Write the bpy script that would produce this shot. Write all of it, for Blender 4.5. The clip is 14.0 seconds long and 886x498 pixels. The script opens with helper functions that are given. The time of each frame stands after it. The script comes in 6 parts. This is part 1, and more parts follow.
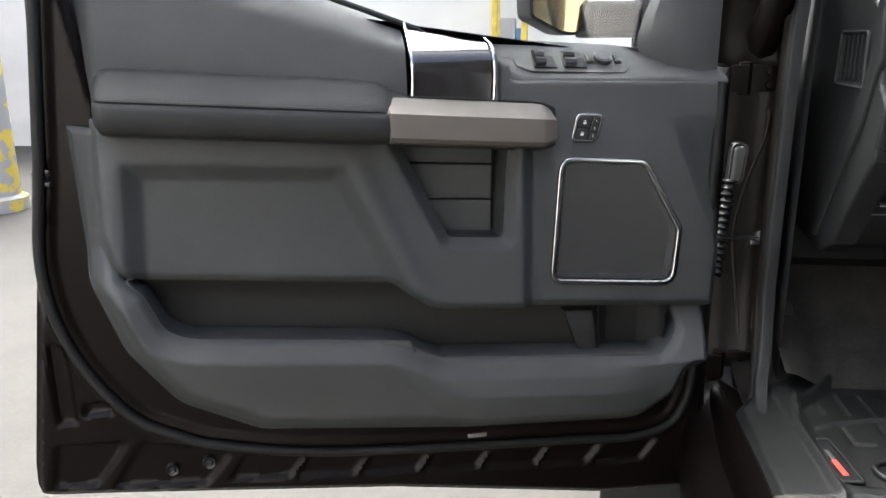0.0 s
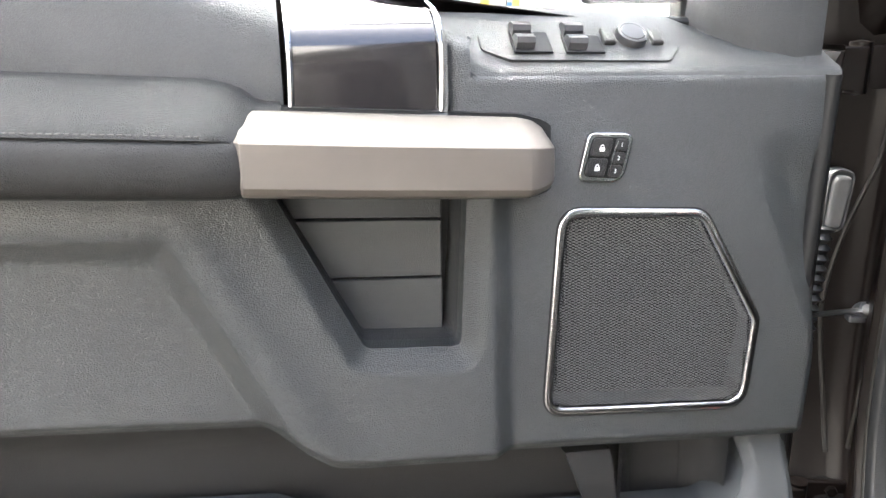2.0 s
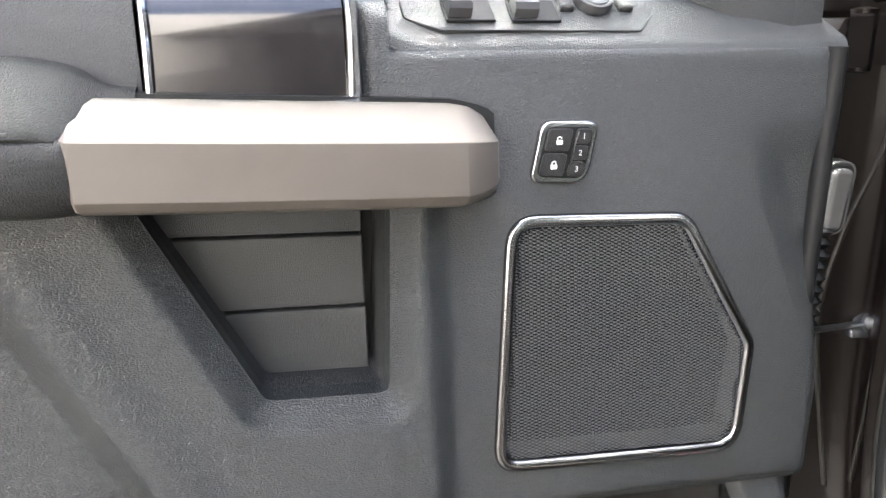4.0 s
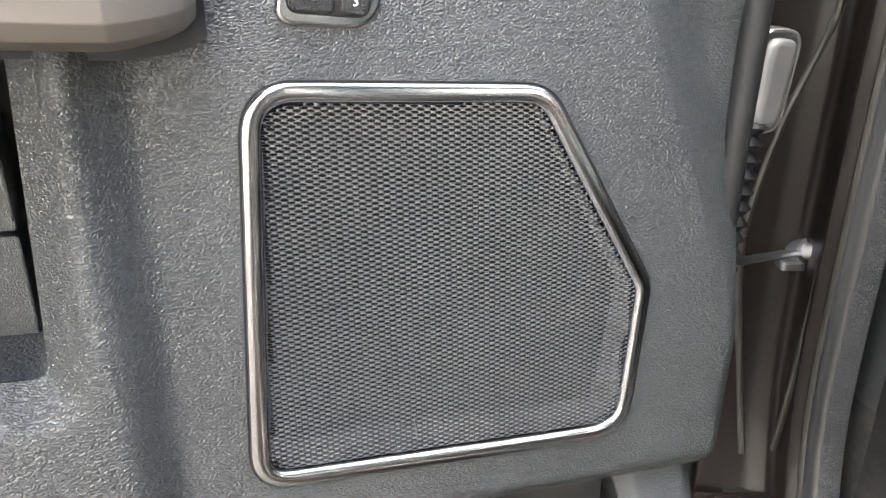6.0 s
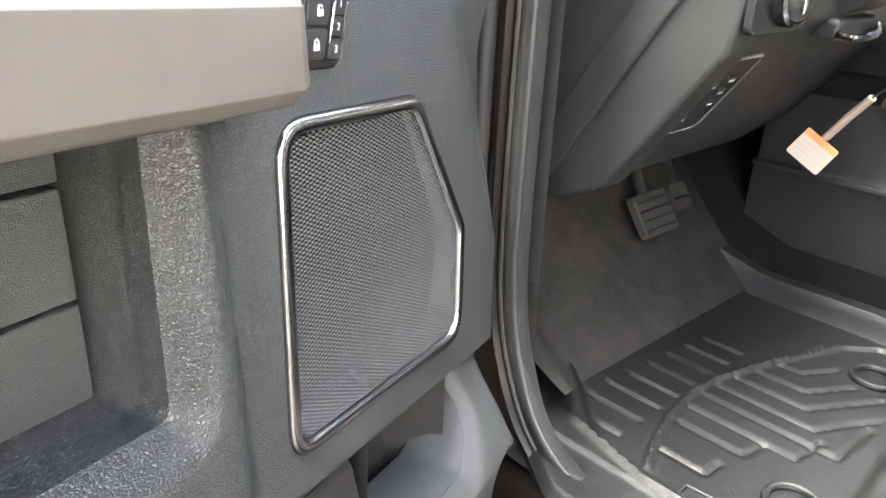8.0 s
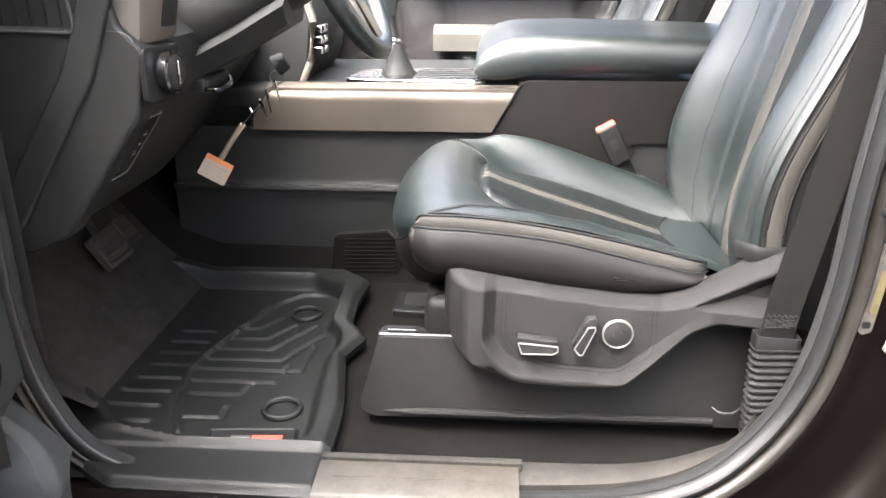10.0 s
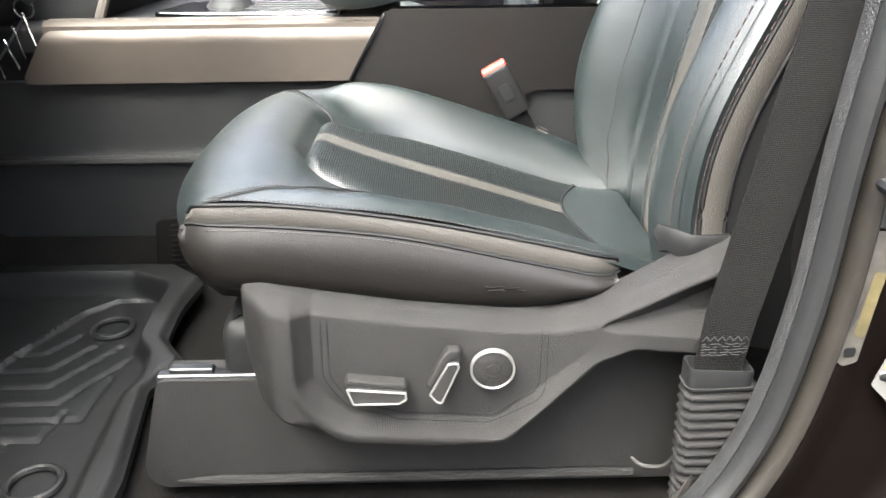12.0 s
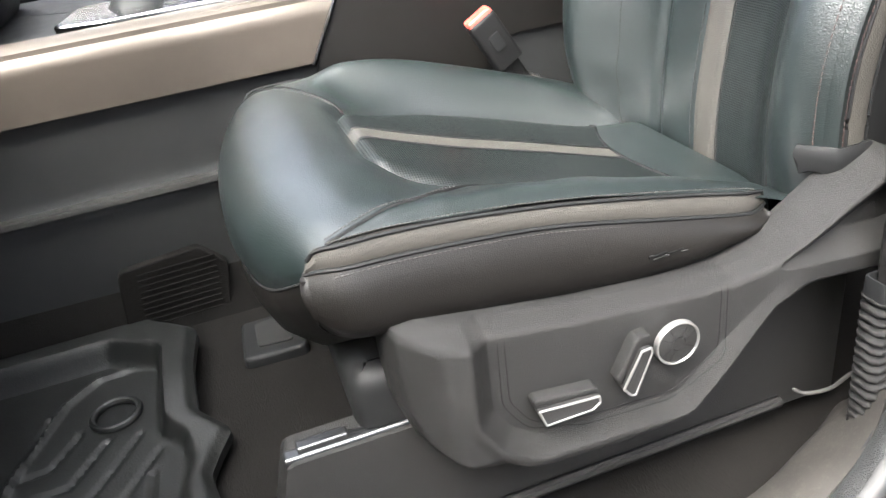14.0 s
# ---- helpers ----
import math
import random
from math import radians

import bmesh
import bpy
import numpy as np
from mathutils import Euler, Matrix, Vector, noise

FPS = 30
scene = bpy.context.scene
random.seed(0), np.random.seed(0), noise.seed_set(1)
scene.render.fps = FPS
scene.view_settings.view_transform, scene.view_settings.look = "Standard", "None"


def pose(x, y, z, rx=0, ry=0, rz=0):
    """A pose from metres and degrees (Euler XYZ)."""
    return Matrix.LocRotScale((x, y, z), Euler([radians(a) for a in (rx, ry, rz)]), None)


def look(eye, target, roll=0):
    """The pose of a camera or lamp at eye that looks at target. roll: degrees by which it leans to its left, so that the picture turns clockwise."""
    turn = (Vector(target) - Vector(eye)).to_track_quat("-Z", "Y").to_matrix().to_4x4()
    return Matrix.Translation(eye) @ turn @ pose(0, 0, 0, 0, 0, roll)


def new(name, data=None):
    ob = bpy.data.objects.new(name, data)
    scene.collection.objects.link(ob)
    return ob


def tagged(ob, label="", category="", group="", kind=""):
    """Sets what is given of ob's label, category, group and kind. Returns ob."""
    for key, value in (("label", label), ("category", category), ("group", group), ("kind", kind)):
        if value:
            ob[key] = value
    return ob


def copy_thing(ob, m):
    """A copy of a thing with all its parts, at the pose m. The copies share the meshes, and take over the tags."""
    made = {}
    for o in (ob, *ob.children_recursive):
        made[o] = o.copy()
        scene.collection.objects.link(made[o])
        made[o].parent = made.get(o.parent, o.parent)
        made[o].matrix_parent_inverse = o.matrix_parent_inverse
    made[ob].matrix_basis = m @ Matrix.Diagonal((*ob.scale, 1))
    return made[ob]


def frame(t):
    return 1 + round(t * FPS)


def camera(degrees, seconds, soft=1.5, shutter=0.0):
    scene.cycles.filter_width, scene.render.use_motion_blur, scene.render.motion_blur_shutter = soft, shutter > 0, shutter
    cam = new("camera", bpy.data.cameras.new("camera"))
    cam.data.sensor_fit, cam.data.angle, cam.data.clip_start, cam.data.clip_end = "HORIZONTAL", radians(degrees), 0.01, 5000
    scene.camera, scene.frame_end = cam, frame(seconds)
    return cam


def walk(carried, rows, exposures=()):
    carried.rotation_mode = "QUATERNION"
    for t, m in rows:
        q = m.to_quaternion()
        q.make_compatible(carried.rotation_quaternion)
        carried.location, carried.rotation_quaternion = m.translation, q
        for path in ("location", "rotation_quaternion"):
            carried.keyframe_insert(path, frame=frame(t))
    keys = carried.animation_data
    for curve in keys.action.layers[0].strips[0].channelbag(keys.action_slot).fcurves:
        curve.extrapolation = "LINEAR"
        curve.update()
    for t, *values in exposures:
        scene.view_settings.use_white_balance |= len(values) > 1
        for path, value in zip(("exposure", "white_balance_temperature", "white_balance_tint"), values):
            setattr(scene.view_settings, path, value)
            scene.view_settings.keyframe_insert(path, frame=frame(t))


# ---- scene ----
cam = camera(60.2, 14.0)
PATH = [
    (0, (0.0442, -0.0208, 1.296), (-0.2065, 1.8909, 0.762), -0.5),
    (0.5, (0.0316, 0.1086, 1.289), (-0.2265, 2.0125, 0.733), -1.0),
    (1, (0.0297, 0.2501, 1.285), (-0.2377, 2.1481, 0.714), -1.1),
    (1.5, (0.0287, 0.4037, 1.277), (-0.2304, 2.2985, 0.691), -1.1),
    (2, (0.0503, 0.5324, 1.283), (-0.184, 2.4296, 0.694), -0.7),
    (2.2, (0.0504, 0.5827, 1.286), (-0.1588, 2.4803, 0.688), -0.5),
    (4.3, (0.0818, 0.7234, 1.238), (-0.0555, 2.6261, 0.64), -1.5),
    (4.5, (0.1031, 0.7627, 1.218), (-0.0166, 2.6591, 0.596), -1.6),
    (5, (0.1367, 0.8604, 1.178), (0.072, 2.7291, 0.469), -0.8),
    (5.5, (0.1585, 0.9048, 1.172), (0.1367, 2.7565, 0.415), -0.3),
    (6, (0.1642, 0.9074, 1.169), (0.1737, 2.7481, 0.386), 0.1),
    (6.5, (0.1669, 0.9106, 1.169), (0.2145, 2.741, 0.363), 0.1),
    (7, (0.1425, 0.9143, 1.166), (0.3868, 2.7157, 0.332), -0.1),
    (7.5, (0.0144, 0.9389, 1.182), (0.748, 2.5883, 0.321), 1.2),
    (8, (-0.1376, 0.8908, 1.208), (1.124, 2.2273, 0.419), 2.3),
    (8.5, (-0.2753, 0.809, 1.275), (1.361, 1.706, 0.557), 1.1),
    (9, (-0.3868, 0.789, 1.294), (1.4357, 1.2521, 0.611), 0.9),
    (9.2, (-0.4286, 0.805, 1.298), (1.4294, 1.1108, 0.624), 1.0),
    (11.3, (-0.2416, 0.7018, 1.251), (1.6205, 0.7296, 0.522), -0.3),
    (11.5, (-0.1906, 0.6837, 1.234), (1.6648, 0.6877, 0.489), -0.3),
    (12, (-0.0701, 0.6633, 1.213), (1.7576, 0.6335, 0.4), -0.6),
    (12.5, (-0.0185, 0.6704, 1.207), (1.7914, 0.6168, 0.357), -0.5),
    (13, (-0.0177, 0.6725, 1.207), (1.784, 0.5789, 0.343), -1.0),
    (13.5, (0.0214, 0.7657, 1.21), (1.8013, 0.5363, 0.327), -4.0),
    (14, (0.0838, 0.9186, 1.225), (1.7806, 0.47, 0.267), -8.7),
]
EXPOSURE = [(0.0, 3.03, 5850, 3), (0.5, 4.5, 5800, 2), (1.0, 4.42, 5850, 2), (2.0, 4.46, 6000, 4), (4.5, 4.33, 6050, 5), (5.0, 4.68, 6100, 4), (5.5, 4.95, 6100, 4), (6.5, 4.95, 6150, 4), (7.0, 4.9, 6100, 5), (7.5, 5.2, 6200, 5), (8.0, 5.0, 6150, 4), (8.5, 4.4, 6100, 7), (9.2, 3.65, 6100, 8), (11.3, 3.58, 6050, 4), (14.0, 3.35, 5950, 4)]
walk(cam, [(t, look(eye, target, roll)) for t, eye, target, roll in PATH], EXPOSURE)

# ---- world, sun ----
world = bpy.data.worlds.new("sky")
scene.world = world
world.use_nodes = True
wn = world.node_tree
sky = wn.nodes.new("ShaderNodeTexSky")
sky.sky_type, sky.sun_disc = "NISHITA", False
sky.sun_elevation, sky.sun_rotation = radians(59), radians(314)
sky.air_density, sky.dust_density, sky.ozone_density = 0.45, 10.0, 0.0
wn.nodes["Background"].inputs["Strength"].default_value = 0.15
wn.links.new(sky.outputs[0], wn.nodes["Background"].inputs[0])
sun = new("sun", bpy.data.lights.new("sun", "SUN"))
sun.data.energy, sun.data.angle, sun.data.color = 0.75, radians(60), (1.0, 0.985, 0.96)
sun.matrix_basis = look((-2.0, 1.9, 4.6), (0, 0, 0))


# ---- materials ----
def nodes_of(name):
    m = bpy.data.materials.new(name)
    m.use_nodes = True
    return m, m.node_tree, m.node_tree.nodes["Principled BSDF"]


def ramp(nt, fac, a, b, lo=0.35, hi=0.65):
    r = nt.nodes.new("ShaderNodeValToRGB")
    r.color_ramp.elements[0].position, r.color_ramp.elements[1].position = lo, hi
    r.color_ramp.elements[0].color, r.color_ramp.elements[1].color = (*a, 1), (*b, 1)
    nt.links.new(fac, r.inputs[0])
    return r.outputs[0]


def tex(nt, kind, coord, **ins):
    n = nt.nodes.new(kind)
    nt.links.new(coord, n.inputs["Vector"])
    for k, v in ins.items():
        n.inputs[k].default_value = v
    return n


def surface(name, colour, rough=0.5, metal=0.0, grain=0.0, grain_size=700.0, wear=0.12, coat=0.0, kind="noise", spec=0.5, wear_size=9.0, stretch=None, dust=0.0, depth=0.0007, var=0.07, coat_rough=0.06, crease=0.0):
    """A surface with wear at a large scale and grain in relief at a small one."""
    m, nt, b = nodes_of(name)
    co = nt.nodes.new("ShaderNodeTexCoord").outputs["Object"]
    if stretch:
        mp = nt.nodes.new("ShaderNodeMapping")
        mp.inputs["Scale"].default_value = stretch
        nt.links.new(co, mp.inputs["Vector"])
        gco = mp.outputs[0]
    else:
        gco = co
    big = tex(nt, "ShaderNodeTexNoise", co, Scale=wear_size, Detail=6.0, Roughness=0.65)
    lo = tuple(c * (1 - wear) for c in colour)
    hi = tuple(min(1, c * (1 + wear)) for c in colour)
    col = ramp(nt, big.outputs["Fac"], lo, hi)
    if dust:
        fine = tex(nt, "ShaderNodeTexNoise", co, Scale=160.0, Detail=4.0, Roughness=0.8)
        mix = nt.nodes.new("ShaderNodeMix")
        mix.data_type = "RGBA"
        mix.inputs["B"].default_value = (0.32, 0.28, 0.23, 1)
        f2 = ramp(nt, fine.outputs["Fac"], (0, 0, 0), (dust, dust, dust), 0.5, 0.8)
        nt.links.new(f2, mix.inputs["Factor"])
        nt.links.new(col, mix.inputs["A"])
        col = mix.outputs["Result"]
    nt.links.new(col, b.inputs["Base Color"])
    mr = nt.nodes.new("ShaderNodeMapRange")
    mr.inputs["To Min"].default_value, mr.inputs["To Max"].default_value = rough - var, rough + var
    mid = tex(nt, "ShaderNodeTexNoise", co, Scale=45.0, Detail=4.0)
    nt.links.new(mid.outputs["Fac"], mr.inputs["Value"])
    nt.links.new(mr.outputs[0], b.inputs["Roughness"])
    b.inputs["Metallic"].default_value = metal
    b.inputs["Coat Weight"].default_value = coat
    b.inputs["Coat Roughness"].default_value = coat_rough
    b.inputs["Specular IOR Level"].default_value = spec
    if grain:
        if kind == "leather":
            warp = tex(nt, "ShaderNodeTexNoise", gco, Scale=grain_size * 0.5, Detail=2.0)
            mixv = nt.nodes.new("ShaderNodeVectorMath")
            mixv.operation = "MULTIPLY_ADD"
            mixv.inputs[1].default_value = (1.2 / grain_size,) * 3
            nt.links.new(warp.outputs["Color"], mixv.inputs[0])
            nt.links.new(gco, mixv.inputs[2])
            g = tex(nt, "ShaderNodeTexVoronoi", mixv.outputs[0], Scale=grain_size)
            g.feature = "DISTANCE_TO_EDGE"
            mr2 = nt.nodes.new("ShaderNodeMapRange")
            mr2.interpolation_type = "SMOOTHSTEP"
            mr2.inputs["From Max"].default_value = 0.28
            nt.links.new(g.outputs["Distance"], mr2.inputs["Value"])
            out = mr2.outputs[0]
        elif kind == "dots":
            g = tex(nt, "ShaderNodeTexVoronoi", gco, Scale=grain_size, Randomness=0.0)
            mr2 = nt.nodes.new("ShaderNodeMapRange")
            mr2.interpolation_type = "SMOOTHSTEP"
            mr2.inputs["From Min"].default_value, mr2.inputs["From Max"].default_value = 0.20, 0.42
            nt.links.new(g.outputs["Distance"], mr2.inputs["Value"])
            out = mr2.outputs[0]
            dark = nt.nodes.new("ShaderNodeMix")
            dark.data_type, dark.blend_type = "RGBA", "MULTIPLY"
            dark.inputs["Factor"].default_value = 0.95
            nt.links.new(col, dark.inputs["A"])
            nt.links.new(out, dark.inputs["B"])
            nt.links.new(dark.outputs["Result"], b.inputs["Base Color"])
            # no gloss inside the holes
            for slot, level in (("Specular IOR Level", spec), ("Coat Weight", coat)):
                gl = nt.nodes.new("ShaderNodeMath")
                gl.operation = "MULTIPLY"
                gl.inputs[1].default_value = level
                nt.links.new(out, gl.inputs[0])
                nt.links.new(gl.outputs[0], b.inputs[slot])
        else:
            out = tex(nt, "ShaderNodeTexNoise", gco, Scale=grain_size, Detail=3.0, Roughness=0.6).outputs["Fac"]
        bump = nt.nodes.new("ShaderNodeBump")
        bump.inputs["Strength"].default_value, bump.inputs["Distance"].default_value = min(1.0, grain), depth
        nt.links.new(out, bump.inputs["Height"])
        nt.links.new(bump.outputs[0], b.inputs["Normal"])
        if crease:
            # fine wrinkles, in patches
            sw = tex(nt, "ShaderNodeTexNoise", co, Scale=14.0, Detail=3.0)
            mv = nt.nodes.new("ShaderNodeVectorMath")
            mv.operation = "MULTIPLY_ADD"
            mv.inputs[1].default_value = (0.05, 0.05, 0.05)
            nt.links.new(sw.outputs["Color"], mv.inputs[0])
            nt.links.new(co, mv.inputs[2])
            vo = tex(nt, "ShaderNodeTexVoronoi", mv.outputs[0], Scale=62.0)
            vo.feature = "DISTANCE_TO_EDGE"
            ln = nt.nodes.new("ShaderNodeMapRange")
            ln.interpolation_type = "SMOOTHSTEP"
            ln.inputs["From Max"].default_value = 0.07
            nt.links.new(vo.outputs["Distance"], ln.inputs["Value"])
            pa = tex(nt, "ShaderNodeTexNoise", co, Scale=11.0, Detail=2.0)
            st = nt.nodes.new("ShaderNodeMapRange")
            st.inputs["From Min"].default_value, st.inputs["From Max"].default_value = 0.45, 0.65
            st.inputs["To Max"].default_value = crease
            nt.links.new(pa.outputs["Fac"], st.inputs["Value"])
            b2 = nt.nodes.new("ShaderNodeBump")
            b2.inputs["Distance"].default_value = 0.0006
            nt.links.new(st.outputs[0], b2.inputs["Strength"])
            nt.links.new(ln.outputs[0], b2.inputs["Height"])
            nt.links.new(bump.outputs[0], b2.inputs["Normal"])
            nt.links.new(b2.outputs[0], b.inputs["Normal"])
            nt.links.new(b2.outputs[0], b.inputs["Coat Normal"])
    return m


M_TRIM = surface("grained_black_trim", (0.0198, 0.0220, 0.0225), 0.41, grain=0.85, grain_size=560, kind="leather", stretch=(0.65, 1.2, 1), wear=0.12, depth=0.00055, spec=0.70)
M_TRIM_SOFT = surface("soft_black_trim", (0.0280, 0.0294, 0.0296), 0.46, grain=0.8, grain_size=620, kind="leather", stretch=(0.7, 1.2, 1), wear=0.12, depth=0.0005, spec=0.5)
M_HARD = surface("hard_black_plastic", (0.0084, 0.0082, 0.0080), 0.45, grain=1.0, grain_size=1050, spec=0.38, wear=0.12, dust=0.012, depth=0.0014)
M_LOWER = surface("hard_door_plastic", (0.0265, 0.0288, 0.0294), 0.44, grain=0.6, grain_size=800, kind="leather", wear=0.12, depth=0.0005, spec=0.55)
M_DARK = surface("dark_plastic", (0.0078, 0.0081, 0.0084), 0.55, grain=0.2, grain_size=800, spec=0.22)
M_LEATHER = surface("black_leather", (0.0064, 0.0100, 0.0101), 0.36, coat=0.6, coat_rough=0.29, grain=0.35, grain_size=520, kind="leather", wear=0.08, spec=0.7, depth=0.0003, var=0.04, crease=0.09)
M_PERF = surface("perforated_leather", (0.0078, 0.0105, 0.0104), 0.42, coat=0.2, coat_rough=0.30, grain=0.8, grain_size=400, kind="dots", stretch=(1, 1, 0), wear=0.06, depth=0.0003, spec=0.5, var=0.02)
M_PERF_BACK = surface("perforated_back_leather", (0.0098, 0.0130, 0.0128), 0.42, coat=0.2, coat_rough=0.30, grain=0.8, grain_size=400, kind="dots", stretch=(1, 0, 1), wear=0.06, depth=0.0003, spec=0.5, var=0.02)
M_LEATHER_ARM = surface("padded_vinyl", (0.0046, 0.0041, 0.0036), 0.42, grain=0.3, grain_size=620, kind="leather", spec=0.30, depth=0.0003, crease=0.10)
M_PAD = surface("padded_armrest_vinyl", (0.0150, 0.0152, 0.0150), 0.60, grain=0.5, grain_size=500, kind="leather", spec=0.22)
M_SILVER = surface("satin_champagne_metal_paint", (0.104, 0.093, 0.0825), 0.55, metal=0.3, grain=0.1, grain_size=2500, wear=0.05, spec=0.25)
# darker copy of M_SILVER: its colour offsets excess light on the console
M_CONSOLE = surface("darkened_console_trim", (0.060, 0.052, 0.0445), 0.42, metal=0.5, grain=0.2, grain_size=900, stretch=(1, 0.05, 1), wear=0.06, spec=0.2)
M_CHROME = surface("chrome", (0.34, 0.34, 0.345), 0.15, metal=1.0, wear=0.03, var=0.04)
M_GREY = surface("pale_grey_plastic", (0.0739, 0.0739, 0.0739), 0.5, wear=0.2)
M_OLD = surface("old_sticker", (0.048, 0.045, 0.039), 0.6, wear=0.4, wear_size=60)
M_STEEL = surface("galvanised_steel", (0.11, 0.113, 0.118), 0.42, metal=1.0, wear=0.2)
M_GLOSS = surface("gloss_brown_black", (0.016, 0.0148, 0.0155), 0.14, coat=0.6, wear=0.1)
M_PAINT = surface("dark_bronze_paint", (0.0040, 0.0029, 0.0025), 0.34, metal=0.1, coat=0.04, coat_rough=0.08, wear=0.14, dust=0.006, spec=0.11)
M_RUBBER = surface("black_rubber", (0.0075, 0.0080, 0.0085), 0.48, grain=0.3, grain_size=900, wear=0.2, dust=0.012, spec=0.45)
M_SEAL = surface("grained_seal_rubber", (0.0125, 0.0132, 0.0138), 0.5, grain=1.0, grain_size=520, kind="leather", spec=0.45, depth=0.0008, dust=0.01)
M_KEY = surface("satin_black_key", (0.03, 0.03, 0.032), 0.34, wear=0.05)
M_DASH = surface("black_dashboard", (0.0145, 0.0150, 0.0152), 0.50, grain=0.4, grain_size=620, kind="leather", wear=0.12, spec=0.28, depth=0.0004)
M_GRILLE = surface("black_grille_metal", (0.150, 0.152, 0.155), 0.28, metal=0.5, wear=0.0, var=0.0)
M_CARPET = surface("black_carpet", (0.0056, 0.0052, 0.0048), 0.95, grain=1.0, grain_size=520, stretch=(0.35, 1, 1), wear=0.25, spec=0.1, dust=0.007)
M_MAT = surface("moulded_rubber_mat", (0.0046, 0.0050, 0.0048), 0.48, grain=0.7, grain_size=420, wear=0.3, dust=0.018, spec=0.42)
M_STRIPE = surface("taupe_leather", (0.043, 0.0405, 0.0357), 0.48, grain=0.3, grain_size=500, kind="leather", wear=0.1)
M_WEB = surface("seat_belt_webbing", (0.0036, 0.0035, 0.0034), 0.7, grain=1.0, grain_size=900, stretch=(0, 1, 0.7), kind="dots", depth=0.0006, spec=0.25)
M_RED = surface("red_plastic", (0.75, 0.07, 0.05), 0.4)
M_WHITE = surface("white_print", (0.5625, 0.57, 0.57), 0.6, wear=0.03)
M_THREAD = surface("grey_thread", (0.052, 0.050, 0.048), 0.8)
M_THREAD_BROWN = surface("rust_thread", (0.036, 0.020, 0.018), 0.8)
M_CONCRETE = surface("concrete", (0.027, 0.025, 0.0215), 0.85, grain=0.5, grain_size=60, wear=0.2, wear_size=2.0, dust=0.06)
M_WALL = surface("cream_wall_paint", (0.74, 0.71, 0.65), 0.8, wear=0.06, wear_size=1.5)
M_YELLOW = surface("yellow_paint", (0.60, 0.44, 0.06), 0.6, wear=0.3, wear_size=14)
M_POST = surface("flaking_pillar_paint", (0.30, 0.29, 0.27), 0.7, wear=0.1, grain=0.3, grain_size=90)
_nt = M_POST.node_tree
_f = tex(_nt, "ShaderNodeTexNoise", _nt.nodes.new("ShaderNodeTexCoord").outputs["Object"], Scale=7.0, Detail=5.0, Roughness=0.6)
_nt.links.new(ramp(_nt, _f.outputs["Fac"], (0.30, 0.29, 0.27), (0.55, 0.41, 0.06), 0.52, 0.55), _nt.nodes["Principled BSDF"].inputs["Base Color"])
M_BLUE = surface("blue_plastic", (0.08, 0.18, 0.40), 0.5)
M_DUSTY = surface("dusty_plastic", (0.019, 0.0172, 0.0150), 0.75, grain=0.4, grain_size=400, wear=0.35, wear_size=25, dust=0.08)
M_PLATE = surface("champagne_sill_plate", (0.055, 0.049, 0.042), 0.5, metal=0.2, wear=0.2, wear_size=30, dust=0.06)
M_HEAD = surface("headliner_cloth", (0.42, 0.40, 0.37), 0.95, grain=0.4, grain_size=500, spec=0.1)
# white paper, darkened to offset the strong light on the pillar
M_PAPER = surface("darkened_label_paper", (0.125, 0.125, 0.118), 0.5, wear=0.04)
M_CARD = surface("beige_card", (0.34, 0.27, 0.21), 0.6, wear=0.08)
M_YLABEL = surface("yellow_label_paper", (0.38, 0.30, 0.03), 0.5, wear=0.06)
M_FADED = surface("faded_yellow_paper", (0.072, 0.060, 0.026), 0.6, wear=0.3, wear_size=60)
M_PRINT = surface("grey_print", (0.25, 0.25, 0.25), 0.6)
M_TAG = surface("orange_print", (0.62, 0.20, 0.06), 0.6)
M_SEAM = surface("dull_grey_thread", (0.026, 0.0245, 0.0235), 0.7)
M_BUCKLE = surface("buckle_plastic", (0.0034, 0.0034, 0.0035), 0.55, grain=0.3, grain_size=900, spec=0.2)
M_ZINC = surface("bright_zinc_steel", (0.30, 0.30, 0.30), 0.34, metal=1.0, wear=0.15)
M_SATIN = surface("satin_bright_trim", (0.42, 0.42, 0.41), 0.30, metal=0.8, wear=0.03)
M_TOE = surface("dusty_rubber", (0.0150, 0.0142, 0.0130), 0.7, grain=0.5, grain_size=420, wear=0.35, wear_size=18, dust=0.05, spec=0.2)
M_FLANGE = surface("dusty_flange_rubber", (0.0118, 0.0106, 0.0087), 0.45, grain=0.3, grain_size=700, wear=0.3, wear_size=14, dust=0.02, spec=0.4)
M_SCUFF = surface("scuffed_vinyl", (0.012, 0.012, 0.012), 0.7)

M_GLASS, _nt, _b = nodes_of("window_glass")
_b.inputs["Base Color"].default_value = (0.93, 0.96, 0.95, 1)
_b.inputs["Roughness"].default_value, _b.inputs["Transmission Weight"].default_value, _b.inputs["IOR"].default_value = 0.0, 1.0, 1.45
M_TINT, _nt, _b = nodes_of("tinted_glass")
_b.inputs["Base Color"].default_value = (0.13, 0.10, 0.14, 1)
_b.inputs["Roughness"].default_value, _b.inputs["Transmission Weight"].default_value, _b.inputs["IOR"].default_value = 0.0, 1.0, 1.45
# amber of the reflected surroundings is put into the mirror's colour
M_MIRROR = surface("amber_tinted_mirror", (0.50, 0.38, 0.21), 0.02, metal=1.0, wear=0.02)


# ---- shapes ----
WORLD_OF = {}


